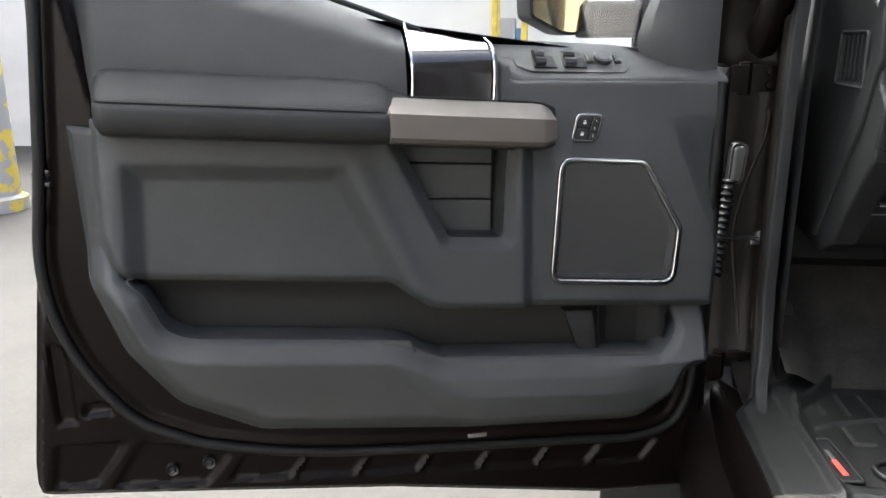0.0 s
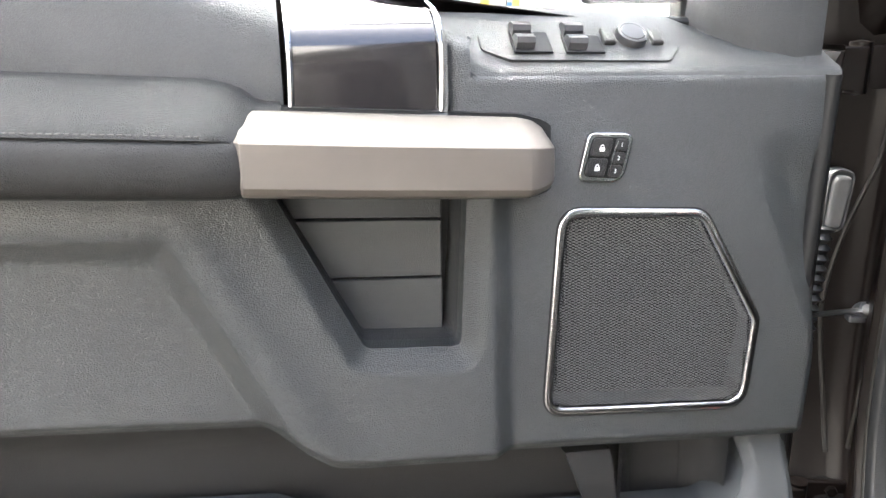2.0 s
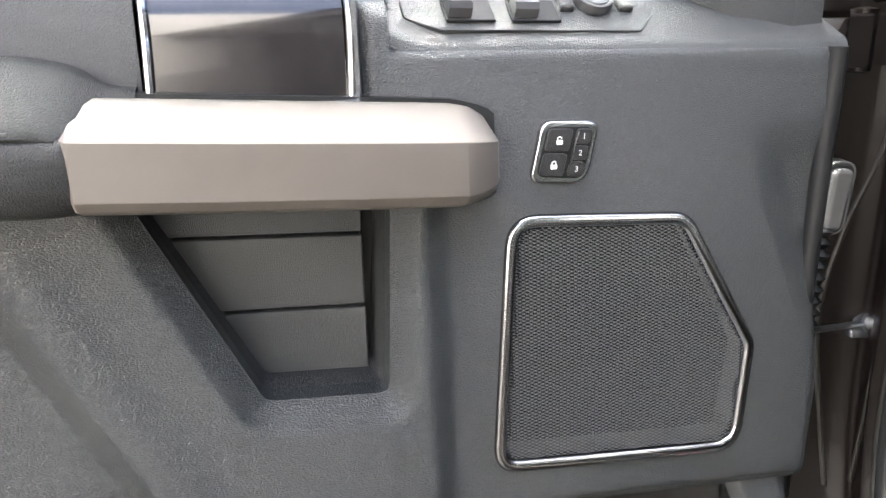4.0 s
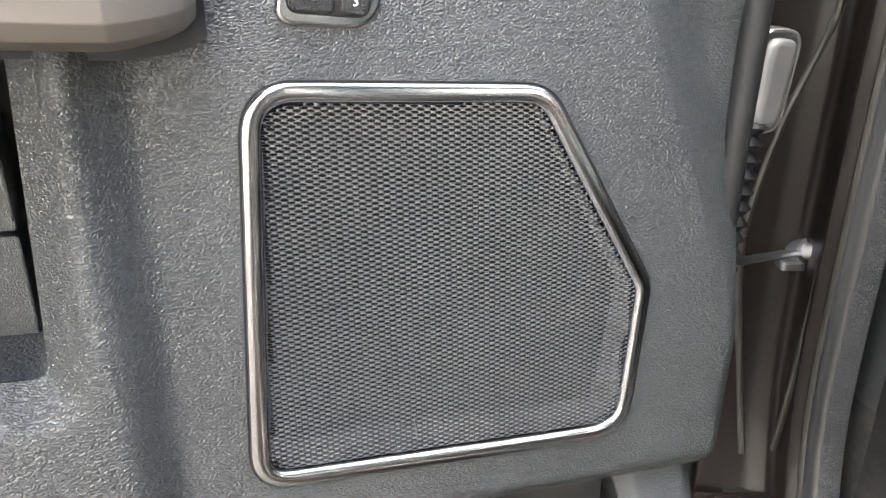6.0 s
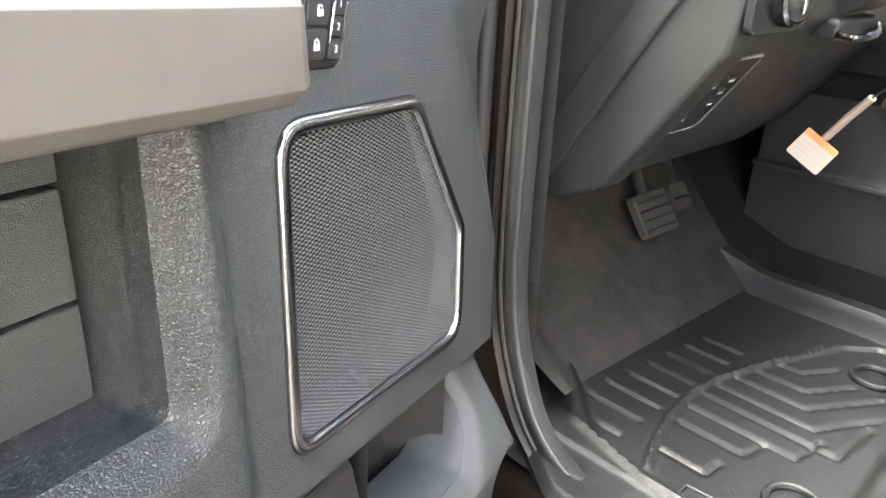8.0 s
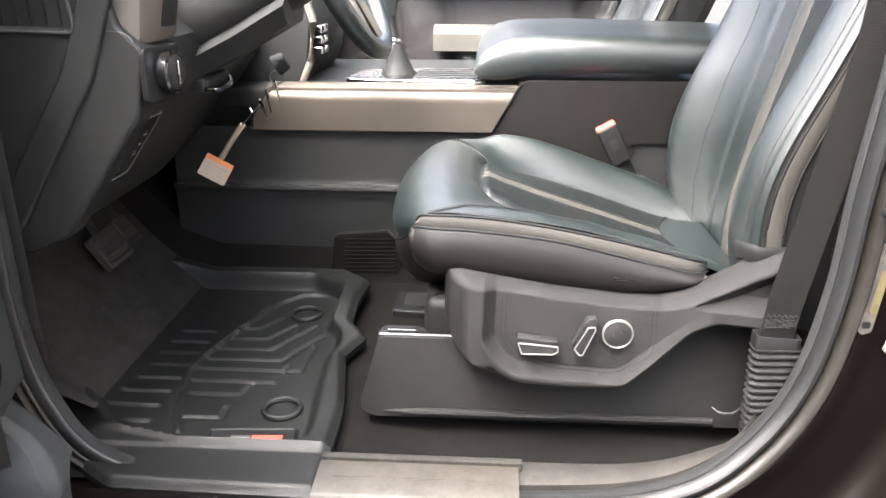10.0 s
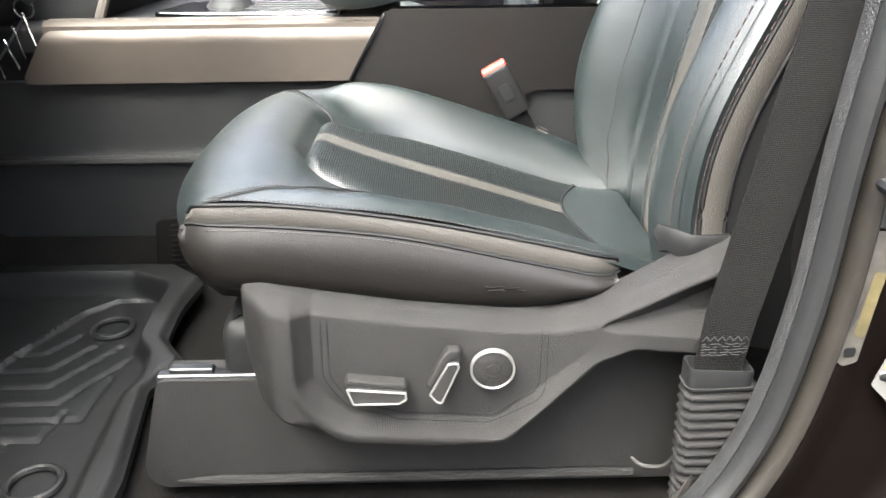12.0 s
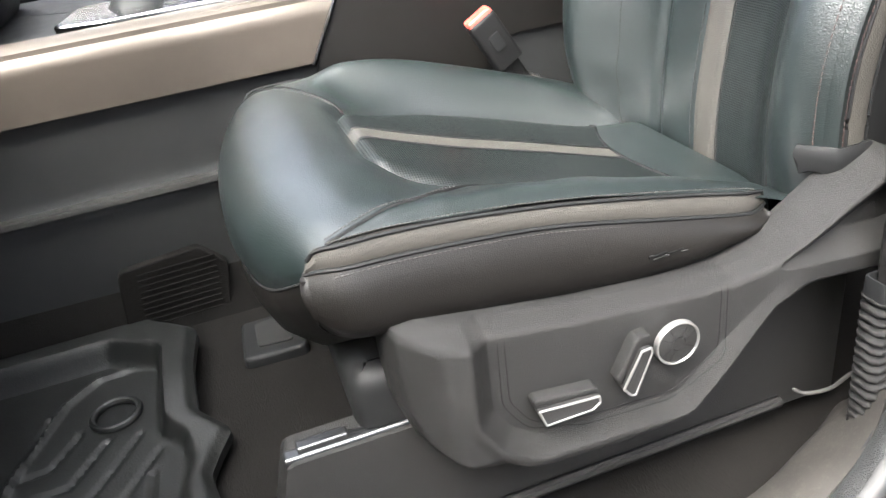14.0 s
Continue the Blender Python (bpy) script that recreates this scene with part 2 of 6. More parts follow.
def thing(name, at, label, category, group="", kind=""):
    """An Empty at the base of a thing; its parts are built in world coordinates or in its own space."""
    ob = new(name)
    ob.empty_display_size = 0.05
    m = at if isinstance(at, Matrix) else Matrix.Translation(at)
    ob.matrix_basis = m
    WORLD_OF[ob] = m
    return tagged(ob, label, category, group, kind)


def mesh_of(name, verts, faces, material, smooth=True):
    me = bpy.data.meshes.new(name)
    me.from_pydata([tuple(map(float, v)) for v in verts], [], [tuple(f) for f in faces])
    me.materials.append(material)
    bm = bmesh.new()
    bm.from_mesh(me)
    bmesh.ops.recalc_face_normals(bm, faces=bm.faces)
    bm.to_mesh(me)
    bm.free()
    if smooth:
        me.shade_smooth()
        me.set_sharp_from_angle(angle=radians(40))
    return me


def hang(name, me, parent, space, label=""):
    """Link a mesh built in the given space under a thing or a part."""
    ob = new(name, me)
    if parent is not None:
        ob.parent = parent
        ob.matrix_parent_inverse = WORLD_OF[parent].inverted()
    ob.matrix_basis = space
    WORLD_OF[ob] = space
    if label:
        ob["label"] = label
    return ob


ID = Matrix.Identity(4)


def part(name, vf, material, parent, space=ID, label="", smooth=True):
    return hang(name, mesh_of(name, vf[0], vf[1], material, smooth), parent, space, label)


def join(*vfs):
    V, F = [], []
    for v, f in vfs:
        o = len(V)
        V += [tuple(p) for p in v]
        F += [tuple(i + o for i in q) for q in f]
    return V, F


def loft(rings, closed=True, caps=True):
    """Quads between rings of equal length."""
    n = len(rings[0])
    V = [tuple(p) for r in rings for p in r]
    F = []
    for i in range(len(rings) - 1):
        for j in range(n if closed else n - 1):
            k = (j + 1) % n
            F.append((i * n + j, i * n + k, (i + 1) * n + k, (i + 1) * n + j))
    if caps and closed:
        F.append(tuple(range(n))[::-1])
        F.append(tuple((len(rings) - 1) * n + j for j in range(n)))
    return V, F


def rounded(poly, r, seg=5):
    """A polygon with its corners rounded; r is one radius or one a corner."""
    out, n = [], len(poly)
    for i, p in enumerate(poly):
        p = Vector(p)
        a, b = Vector(poly[i - 1]) - p, Vector(poly[(i + 1) % n]) - p
        rad = r[i] if isinstance(r, (list, tuple)) else r
        if rad <= 0:
            out.append(tuple(p))
            continue
        ang = a.angle(b)
        d = min(rad / math.tan(ang / 2), a.length * 0.48, b.length * 0.48)
        s, e = p + a.normalized() * d, p + b.normalized() * d
        for k in range(seg + 1):
            t = k / seg
            out.append(tuple((1 - t) ** 2 * s + 2 * t * (1 - t) * p + t * t * e))
    return out


def slab(poly, z0, z1, bevel=0.0, seg=3):
    """A plate of that outline in x, y from z0 to z1, its upper edge rounded."""
    def inset(d):
        n = len(poly)
        res = []
        area = sum(poly[i][0] * poly[(i + 1) % n][1] - poly[(i + 1) % n][0] * poly[i][1] for i in range(n))
        s = 1 if area > 0 else -1
        for i in range(n):
            p, a, b = Vector(poly[i]), Vector(poly[i - 1]), Vector(poly[(i + 1) % n])
            u, w = (p - a).normalized(), (b - p).normalized()
            na, nb = Vector((-u.y, u.x)) * s, Vector((-w.y, w.x)) * s
            m = (na + nb)
            m = m / max(0.3, m.length_squared / 2)
            res.append(p + m * d)
        return res
    rings = [[(*p, z0) for p in poly]]
    if bevel > 0:
        for k in range(seg + 1):
            a = math.pi / 2 * k / seg
            rings.append([(q.x, q.y, z1 - bevel + bevel * math.sin(a)) for q in inset(bevel * (1 - math.cos(a)))])
        rings.append([(q.x, q.y, z1) for q in inset(bevel * 1.10)])
    else:
        rings.append([(*p, z1) for p in poly])
    return loft(rings)


def box(x0, x1, y0, y1, z0, z1, bevel=0.004):
    r = min(bevel, (x1 - x0) * 0.45, (y1 - y0) * 0.45)
    return slab(rounded([(x0, y0), (x1, y0), (x1, y1), (x0, y1)], r, 3), z0, z1, min(r, (z1 - z0) * 0.45))


def tube(path, r, n=10, closed=False, flat=1.0):
    """A round bar along a path; r is a radius or one a point."""
    P = [Vector(p) for p in path]
    rings, up = [], Vector((0, 0, 1))
    for i, p in enumerate(P):
        a = P[i - 1] if (i or closed) else p
        b = P[(i + 1) % len(P)] if (i < len(P) - 1 or closed) else p
        t = (b - a).normalized()
        s = t.cross(up)
        s = s.normalized() if s.length > 1e-4 else Vector((1, 0, 0))
        w = s.cross(t)
        rad = r[i] if isinstance(r, (list, tuple)) else r
        rings.append([p + s * rad * math.cos(k * math.tau / n) + w * rad * flat * math.sin(k * math.tau / n) for k in range(n)])
    if closed:
        rings.append(rings[0])
    return loft(rings, True, not closed)


def spin(profile, n=32):
    """A turned body about z from a profile of (radius, z)."""
    return loft([[(r * math.cos(k * math.tau / n), r * math.sin(k * math.tau / n), z) for k in range(n)] for r, z in profile])


def moved(vf, m):
    return [tuple(m @ Vector(p)) for p in vf[0]], vf[1]


def curve(pts, n=40):
    """A smooth curve through the points (Catmull-Rom)."""
    P = [Vector(p) for p in pts]
    P = [2 * P[0] - P[1]] + P + [2 * P[-1] - P[-2]]
    out = []
    segs = len(P) - 3
    for k in range(n + 1):
        s = min(k / n * segs, segs - 1e-6)
        i = int(s)
        t = s - i
        a, b, c, d = P[i:i + 4]
        out.append(0.5 * (2 * b + (c - a) * t + (2 * a - 5 * b + 4 * c - d) * t * t + (3 * b - a - 3 * c + d) * t ** 3))
    return out


def sdf(poly, X, Y):
    """Signed distance to a polygon, negative inside."""
    P = np.array(poly, float)
    d = np.full(X.shape, 1e9)
    inside = np.zeros(X.shape, bool)
    for (ax, ay), (bx, by) in zip(P, np.roll(P, -1, 0)):
        ex, ey = bx - ax, by - ay
        t = np.clip(((X - ax) * ex + (Y - ay) * ey) / (ex * ex + ey * ey + 1e-12), 0, 1)
        d = np.minimum(d, (X - ax - t * ex) ** 2 + (Y - ay - t * ey) ** 2)
        if ey != 0:
            hit = ((ay > Y) != (by > Y)) & (X < ax + ex * (Y - ay) / ey)
            inside ^= hit
    return np.where(inside, -1, 1) * np.sqrt(d)


def line_gap(pts, X, Y):
    """Distance to an open line."""
    d = np.full(X.shape, 1e9)
    for (ax, ay), (bx, by) in zip(pts[:-1], pts[1:]):
        ex, ey = bx - ax, by - ay
        t = np.clip(((X - ax) * ex + (Y - ay) * ey) / (ex * ex + ey * ey), 0, 1)
        d = np.minimum(d, (X - ax - t * ex) ** 2 + (Y - ay - t * ey) ** 2)
    return np.sqrt(d)


def sstep(a, b, x):
    t = np.clip((x - a) / (b - a), 0, 1)
    return t * t * (3 - 2 * t)


def relief(poly, height, res=0.005, back=0.02, holes=()):
    """A moulded sheet: its outline in x, y, its relief height(X, Y) along z, and a skirt that gives it depth."""
    P = np.array(poly)
    (x0, y0), (x1, y1) = P.min(0) - res, P.max(0) + res
    nx, ny = int((x1 - x0) / res) + 2, int((y1 - y0) / res) + 2
    X, Y = np.meshgrid(x0 + np.arange(nx) * res, y0 + np.arange(ny) * res, indexing="ij")

    def field(X, Y):
        d = sdf(poly, X, Y)
        for h in holes:
            d = np.maximum(d, -sdf(h, X, Y))
        return d
    for _ in range(3):
        d = field(X, Y)
        e = res * 0.1
        gx, gy = (field(X + e, Y) - d) / e, (field(X, Y + e) - d) / e
        near = np.abs(d) < res * 0.72
        X, Y = np.where(near, X - d * gx, X), np.where(near, Y - d * gy, Y)
    d = field(X, Y)
    ok = d < res * 0.12
    cell = ok[:-1, :-1] & ok[1:, :-1] & ok[1:, 1:] & ok[:-1, 1:]
    sure = cell.copy()
    inner = np.zeros(X.shape, bool)
    inner[1:-1, 1:-1] = sure[:-1, :-1] & sure[1:, :-1] & sure[1:, 1:] & sure[:-1, 1:]
    for _ in range(6):
        A, B = X.copy(), Y.copy()
        A[1:-1, 1:-1] = (X[2:, 1:-1] + X[:-2, 1:-1] + X[1:-1, 2:] + X[1:-1, :-2]) / 4
        B[1:-1, 1:-1] = (Y[2:, 1:-1] + Y[:-2, 1:-1] + Y[1:-1, 2:] + Y[1:-1, :-2]) / 4
        X, Y = np.where(inner, A, X), np.where(inner, B, Y)
    Z = height(X, Y)
    idx = -np.ones(X.shape, int)
    use = np.zeros(X.shape, bool)
    use[:-1, :-1] |= cell
    use[1:, :-1] |= cell
    use[1:, 1:] |= cell
    use[:-1, 1:] |= cell
    idx[use] = np.arange(use.sum())
    V = np.stack([X[use], Y[use], Z[use]], 1).tolist()
    I, J = np.nonzero(cell)
    F = np.stack([idx[I, J], idx[I + 1, J], idx[I + 1, J + 1], idx[I, J + 1]], 1).tolist()
    count = {}
    for f in F:
        for a, b in zip(f, f[1:] + f[:1]):
            count[(a, b)] = 1
    rim, n = {}, len(V)
    for (a, b) in list(count):
        if (b, a) not in count:
            for v in (a, b):
                if v not in rim:
                    rim[v] = len(V)
                    V.append([V[v][0], V[v][1], V[v][2] - back])
            F.append([b, a, rim[a], rim[b]])
    return V, F


# ---- the open front door ----
DOOR_TURN = 19.6
DM = pose(0.0725, 1.238, 0.0, 0, 0, DOOR_TURN) @ Matrix(((1, 0, 0, 0), (0, 0, -1, 0), (0, 1, 0, 0), (0, 0, 0, 1)))
RAKE = -0.066          # the moulding lines drop towards the hinge


def lean(v):
    return -0.065 * (v - 0.889)


door = thing("front_door", DM @ Matrix.Translation((0, 0.5, 0)), "open dark bronze pickup door with black inner trim", "vehicle door")

# sheet metal inner frame
SHELL = [(-0.775, 1.42), (-0.795, 1.12), (-0.835, 0.84), (-0.866, 0.62), (-0.868, 0.575), (-0.75, 0.562), (-0.28, 0.506), (0.13, 0.436), (0.30, 0.425), (0.330, 0.55), (0.328, 1.25), (0.30, 1.20), (-0.70, 1.20), (-0.735, 1.42)]
CAVITY = [(-0.71, 1.25), (-0.71, 0.97), (-0.66, 0.85), (-0.58, 0.74), (-0.48, 0.70), (0.15, 0.64), (0.25, 0.70), (0.26, 1.25)]
SEAL = [(-0.765, 1.36), (-0.79, 1.12), (-0.808, 0.96), (-0.781, 0.83), (-0.711, 0.715), (-0.64, 0.668), (-0.567, 0.640), (-0.379, 0.604), (0.041, 0.573), (0.20, 0.566), (0.275, 0.62), (0.290, 0.8), (0.298, 1.22)]
SEAL_C = [(p.x, p.y) for p in curve(SEAL, 60)]
slots = [rounded(p, 0.006, 2) for p in (
    [(-0.822, 0.84), (-0.795, 0.84), (-0.792, 0.70), (-0.822, 0.70)],
    [(-0.78, 0.735), (-0.735, 0.735), (-0.735, 0.712), (-0.78, 0.712)],
    [(-0.83, 0.665), (-0.72, 0.66), (-0.775, 0.585), (-0.845, 0.59)],
    [(-0.70, 0.655), (-0.555, 0.622), (-0.60, 0.565), (-0.755, 0.578)])]
for k in range(7):
    a = -0.525 + 0.112 * k
    w = 0.100 if k < 5 else 0.09
    y = 0.612 - 0.085 * (a + 0.525)
    slots.append(rounded([(a - 0.012, y), (a + w, y - 0.006), (a + w - 0.038, y - 0.054), (a - 0.045, y - 0.048)], 0.006, 2))


def shell_height(X, Y):
    n = -0.034 + 0 * X
    d = line_gap(SEAL_C, X, Y)
    n = n + 0.006 * (1 - sstep(0.012, 0.022, d))
    for s in slots:
        n = n - 0.009 * (1 - sstep(-0.006, 0.004, sdf(s, X, Y)))
    n = n - 0.055 * (1 - sstep(-0.012, 0.0, sdf(CAVITY, X, Y)))
    edge = -sdf(SHELL, X, Y)
    return n - 0.012 * (1 - sstep(0.0, 0.014, edge))


shell = part("inner_frame", relief(rounded(SHELL, [0, 0.1, 0.1, 0.03, 0.03, 0.05, 0.1, 0.1, 0.05, 0.05, 0, 0, 0, 0], 4), shell_height, 0.0055, 0.07), M_PAINT, door, DM, "dark bronze painted steel inner frame with stamped pockets")
skin = [(u - 0.016 if u < 0 else u + 0.01, v - 0.012) for u, v in SHELL[:11]] + [(0.34, 1.24), (-0.74, 1.36)]
part("outer_skin", slab(rounded(skin, 0.01, 3), -0.115, -0.085, 0.006), M_PAINT, door, DM)
part("door_seal", tube([(x, y, -0.022) for x, y in SEAL_C], 0.0085, 10), M_DARK, door, DM, "black rubber seal round the inner frame")
for u, v in ((-0.657, 0.598), (-0.597, 0.603)):
    part("drain_plug", moved(spin([(0.001, 0.004), (0.004, 0.005), (0.006, 0.002), (0.010, 0.004), (0.0115, 0.0), (0.0115, -0.006)], 18), Matrix.Translation((u, v, -0.038))), M_RUBBER, door, DM)
part("latch", join(box(-0.803, -0.777, 1.106, 1.114, -0.05, -0.024, 0.003), box(-0.803, -0.777, 1.09, 1.097, -0.05, -0.022, 0.003)), M_STEEL, door, DM, "steel latch plates at the door's edge")
part("latch_recess", box(-0.800, -0.780, 1.097, 1.106, -0.06, -0.0335, 0.002), M_DARK, door, DM)
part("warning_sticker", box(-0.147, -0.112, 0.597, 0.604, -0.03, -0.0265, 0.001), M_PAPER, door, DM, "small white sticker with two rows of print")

# window frame above the belt line, mostly above the view
frame_path = [(-0.775, 1.36, -0.06), (-0.74, 1.62, -0.075), (-0.68, 1.76, -0.09), (-0.30, 1.80, -0.10), (0.02, 1.72, -0.10), (0.30, 1.36, -0.07)]
part("window_frame", tube(curve(frame_path, 50), 0.022, 8), M_PAINT, door, DM)
gl = rounded([(-0.745, 1.36), (-0.70, 1.72), (-0.30, 1.78), (0.02, 1.70), (0.26, 1.40), (0.28, 1.24), (-0.24, 1.28)], 0.02, 3)
part("window_pane", slab(gl, -0.110, -0.106), M_GLASS, door, DM, "clear side window glass")

# upper trim: a soft panel that curves back to the belt line
BELT = [(-0.745, 1.43), (-0.62, 1.425), (-0.50, 1.405), (-0.40, 1.372), (-0.345, 1.352), (-0.29, 1.333), (-0.242, 1.316)]


def belt(u):
    return float(np.interp(u, [p[0] for p in BELT], [p[1] for p in BELT]))


rings = []
for k in range(60):
    u = -0.742 + (0.742 - 0.245) * k / 59
    top = belt(u)
    low = 1.252 + RAKE * (u + 0.69) - 0.075
    left = float(sstep(0.0, 0.05, np.array(u + 0.742)))
    ring = []
    for j in range(27):
        s = j / 26
        v = low + (top - low) * s
        n = -0.034 - 0.020 * s + 0.012 * left * math.sin(math.pi * min(1, s * 1.05)) - 0.055 * max(0, (s - 0.72) / 0.28) ** 2.2 - 0.02 * (1 - left)
        ring.append((u, v, n))
    ring.append((u, top - 0.005, -0.125))
    rings.append(ring)
part("upper_trim", loft(rings, False), M_TRIM_SOFT, door, DM, "black soft-touch upper trim with leather grain")
part("belt_seal", tube([(u, belt(u) + 0.002, -0.086) for u in np.linspace(-0.74, -0.245, 30)] + [(-0.20, 1.303, -0.090), (-0.10, 1.286, -0.100), (0.25, 1.268, -0.104)], 0.005, 8), M_RUBBER, door, DM)

# gloss piece between two bright strips
rings = []
for k in range(13):
    u = -0.236 + 0.126 * k / 12
    top = 1.312 - 0.02 * k / 12
    rings.append([(u, 1.185, -0.020), (u, 1.235, -0.022), (u, 1.258, -0.024), (u, 1.270, -0.030), (u, 1.279, -0.042), (u, 1.288, -0.058), (u, top - 0.004, -0.075), (u, top, -0.09), (u, top - 0.01, -0.125)])
part("gloss_applique", loft(rings, False), M_GLOSS, door, DM, "glossy dark brown applique")
for u0, tip in ((-0.239, 1.318), (-0.107, 1.294)):
    path = [(u0 - 0.001, 1.19, -0.016), (u0 + 0.001, 1.24, -0.018), (u0 + 0.001, 1.268, -0.026), (u0 + 0.001, 1.284, -0.045), (u0, tip, -0.084)]
    part("chrome_strip", tube(curve(path, 24), [0.0030] * 20 + [0.0026] * 5, 8), M_CHROME, door, DM, "narrow bright chrome strip")

# main trim with the pocket behind the pull handle, the insert and the speaker
CUP = [(-0.268, 1.148), (-0.254, 1.120), (-0.186, 0.981), (-0.093, 0.974), (-0.083, 1.148)]
CUP_R = rounded(CUP, [0.002, 0.01, 0.012, 0.008, 0.002], 4)
SPK = [(0.007, 1.103), (0.163, 1.092), (0.233, 0.971), (0.223, 0.869), (-0.009, 0.889)]
INSERT = [(-0.672, 1.122), (-0.352, 1.102), (-0.222, 0.830), (-0.684, 0.850)]
MAIN = [(0.310, 1.229), (0.310, 1.11), (0.312, 0.925), (0.304, 0.822), (-0.19, 0.862), (-0.224, 0.871), (-0.280, 0.908), (-0.655, 0.941), (-0.697, 0.955), (-0.715, 1.02), (-0.712, 1.187), (-0.30, 1.162), (-0.275, 1.2), (-0.105, 1.2), (-0.105, 1.27), (-0.075, 1.262), (-0.06, 1.245)]
MAIN_R = rounded(MAIN, [0.006, 0.03, 0.03, 0.012, 0.03, 0.03, 0.03, 0.03, 0.03, 0, 0, 0, 0, 0, 0, 0, 0], 4)


def main_height(X, Y):
    n = lean(Y)
    ramp_in = np.clip((-0.040 - X) / 0.024, 0, 1)
    n = n + 0.017 * (0.45 * ramp_in + 0.55 * sstep(0, 1, ramp_in)) * (1 - sstep(1.115, 1.15, Y) * (X > -0.10))
    # shoulder along the slanted rib
    ins = sdf(INSERT, X, Y)
    n = n - 0.018 * (1 - np.clip((ins + 0.024) / 0.026, 0, 1)) * (X < -0.2)
    n = n + 0.006 * np.exp(-((ins - 0.018) / 0.02) ** 2) * sstep(-0.12, -0.17, X) * sstep(1.165, 1.10, Y)
    # soft valley between insert rib and pocket frame
    cup = sdf(CUP_R, X, Y)
    n = n - 0.017 * (1 - np.clip(cup / 0.019, 0, 1))
    # right edge and lower edge roll away
    e = -sdf(MAIN_R, X, Y)
    right = sstep(0.0, 0.018, e)
    n = n - 0.010 * (1 - right) ** 2
    # step down along the front edge of the speaker field
    gap = (X - 0.228) * 0.918 + (Y - 1.104) * 0.397
    n = n - 0.012 * np.clip(gap / 0.035, 0, 1) * (1 - sstep(1.10, 1.17, Y))
    # speaker seat
    sp = sdf(SPK, X, Y)
    n = n - 0.030 * (1 - sstep(-0.0145, -0.0085, sp))
    # top edge rolls back to the ledge
    top = 1.2355 + -0.020 * (X + 0.06)
    n = n - 0.035 * sstep(-0.006, 0.012, Y - top + 0.006) * (X > -0.075) * 0.5
    return n


main = part("trim_panel", relief(MAIN_R, main_height, 0.0040, 0.02, holes=[CUP_R]), M_TRIM, door, DM, "black grained door trim with angular mouldings")
cup_rings = []
for d, h in ((-0.002, -0.012), (0.0, -0.022), (0.002, -0.045), (0.003, -0.078)):
    cup_rings.append([(x, y, lean(y) + h) for x, y in [(x + d * (1 if x < -0.17 else -1), y + (d if y < 1.0 else 0)) for x, y in CUP_R]])
part("pocket_wall", loft(cup_rings, True, False), M_TRIM_SOFT, door, DM, "black wall of the pocket behind the pull handle")
part("pocket_back_plate", slab([(-0.275, 1.155), (-0.275, 0.96), (-0.075, 0.96), (-0.075, 1.155)], -0.090, -0.074), M_DARK, door, DM)
for v0, v1 in ((1.0965, 1.148), (1.0365, 1.0940), (0.972, 1.0340)):
    part("pocket_liner", slab(rounded([(-0.252, v0 + 0.0045), (-0.101, v0 - 0.0045), (-0.101, v1 - 0.0045), (-0.252, v1 + 0.0045)], 0.002, 2), -0.076, -0.050, 0.0015), M_LOWER, door, DM, "black pocket liner")

# ledge with the window switches
rings = []
for k in range(41):
    u = -0.105 + 0.415 * k / 40
    f = min(1, max(0, (u + 0.105) / 0.05))
    vt = 1.2365 - 0.020 * (u + 0.06) if u > -0.06 else 1.2365 + (1 - f) * 0.02
    nf = -0.024 - 0.006 * (1 - f)
    sink = 0.012 * float(sstep(0.13, 0.19, np.array(u)))
    back = 1.294 - 0.055 * (u + 0.105)
    rise = lambda s: vt + (back - vt - sink) * s
    ring = [(u, vt - 0.014, nf + 0.0005), (u, vt - 0.006, nf - 0.0015), (u, vt - 0.0015, nf - 0.006), (u, rise(0.06), nf - 0.013), (u, rise(0.35), nf - 0.03), (u, rise(0.7), nf - 0.05), (u, rise(0.95), nf - 0.068), (u, rise(1.0), nf - 0.075), (u, rise(0.9), nf - 0.1)]
    rings.append(ring)
part("switch_ledge", loft(rings, False), M_TRIM_SOFT, door, DM, "sloping black ledge below the window")


def on_ledge(u, s, lift=0.0):
    vt = 1.2365 - 0.020 * (u + 0.06)
    back = 1.294 - 0.055 * (u + 0.105)
    return Vector((u, vt + (back - vt) * s + lift, -0.024 - 0.0725 * s - 0.002))


def ledge_space(u, s):
    p = on_ledge(u, s)
    y = (on_ledge(u, s + 0.1) - p).normalized()
    x = (on_ledge(u + 0.01, s) - p).normalized()
    z = x.cross(y).normalized()
    m = Matrix((x, y, z)).transposed().to_4x4()
    m.translation = p
    return DM @ m


ls = ledge_space(0.024, 0.5) @ Matrix.Translation((0, 0, -0.0016))
plate = part("switch_plate", slab(rounded([(-0.085, -0.020), (-0.06, -0.034), (0.10, -0.034), (0.118, -0.015), (0.09, 0.026), (-0.085, 0.03)], 0.006, 3), -0.006, -0.0012, 0.0004), M_TRIM_SOFT, door, ls, "black window and mirror switch plate")
part("plate_groove", tube([(x, y, 0.0004) for x, y in rounded([(-0.086, -0.021), (-0.061, -0.035), (0.101, -0.035), (0.119, -0.015), (0.091, 0.027), (-0.086, 0.031)], 0.006, 3)], 0.0009, 5, closed=True), M_DARK, plate, ls)
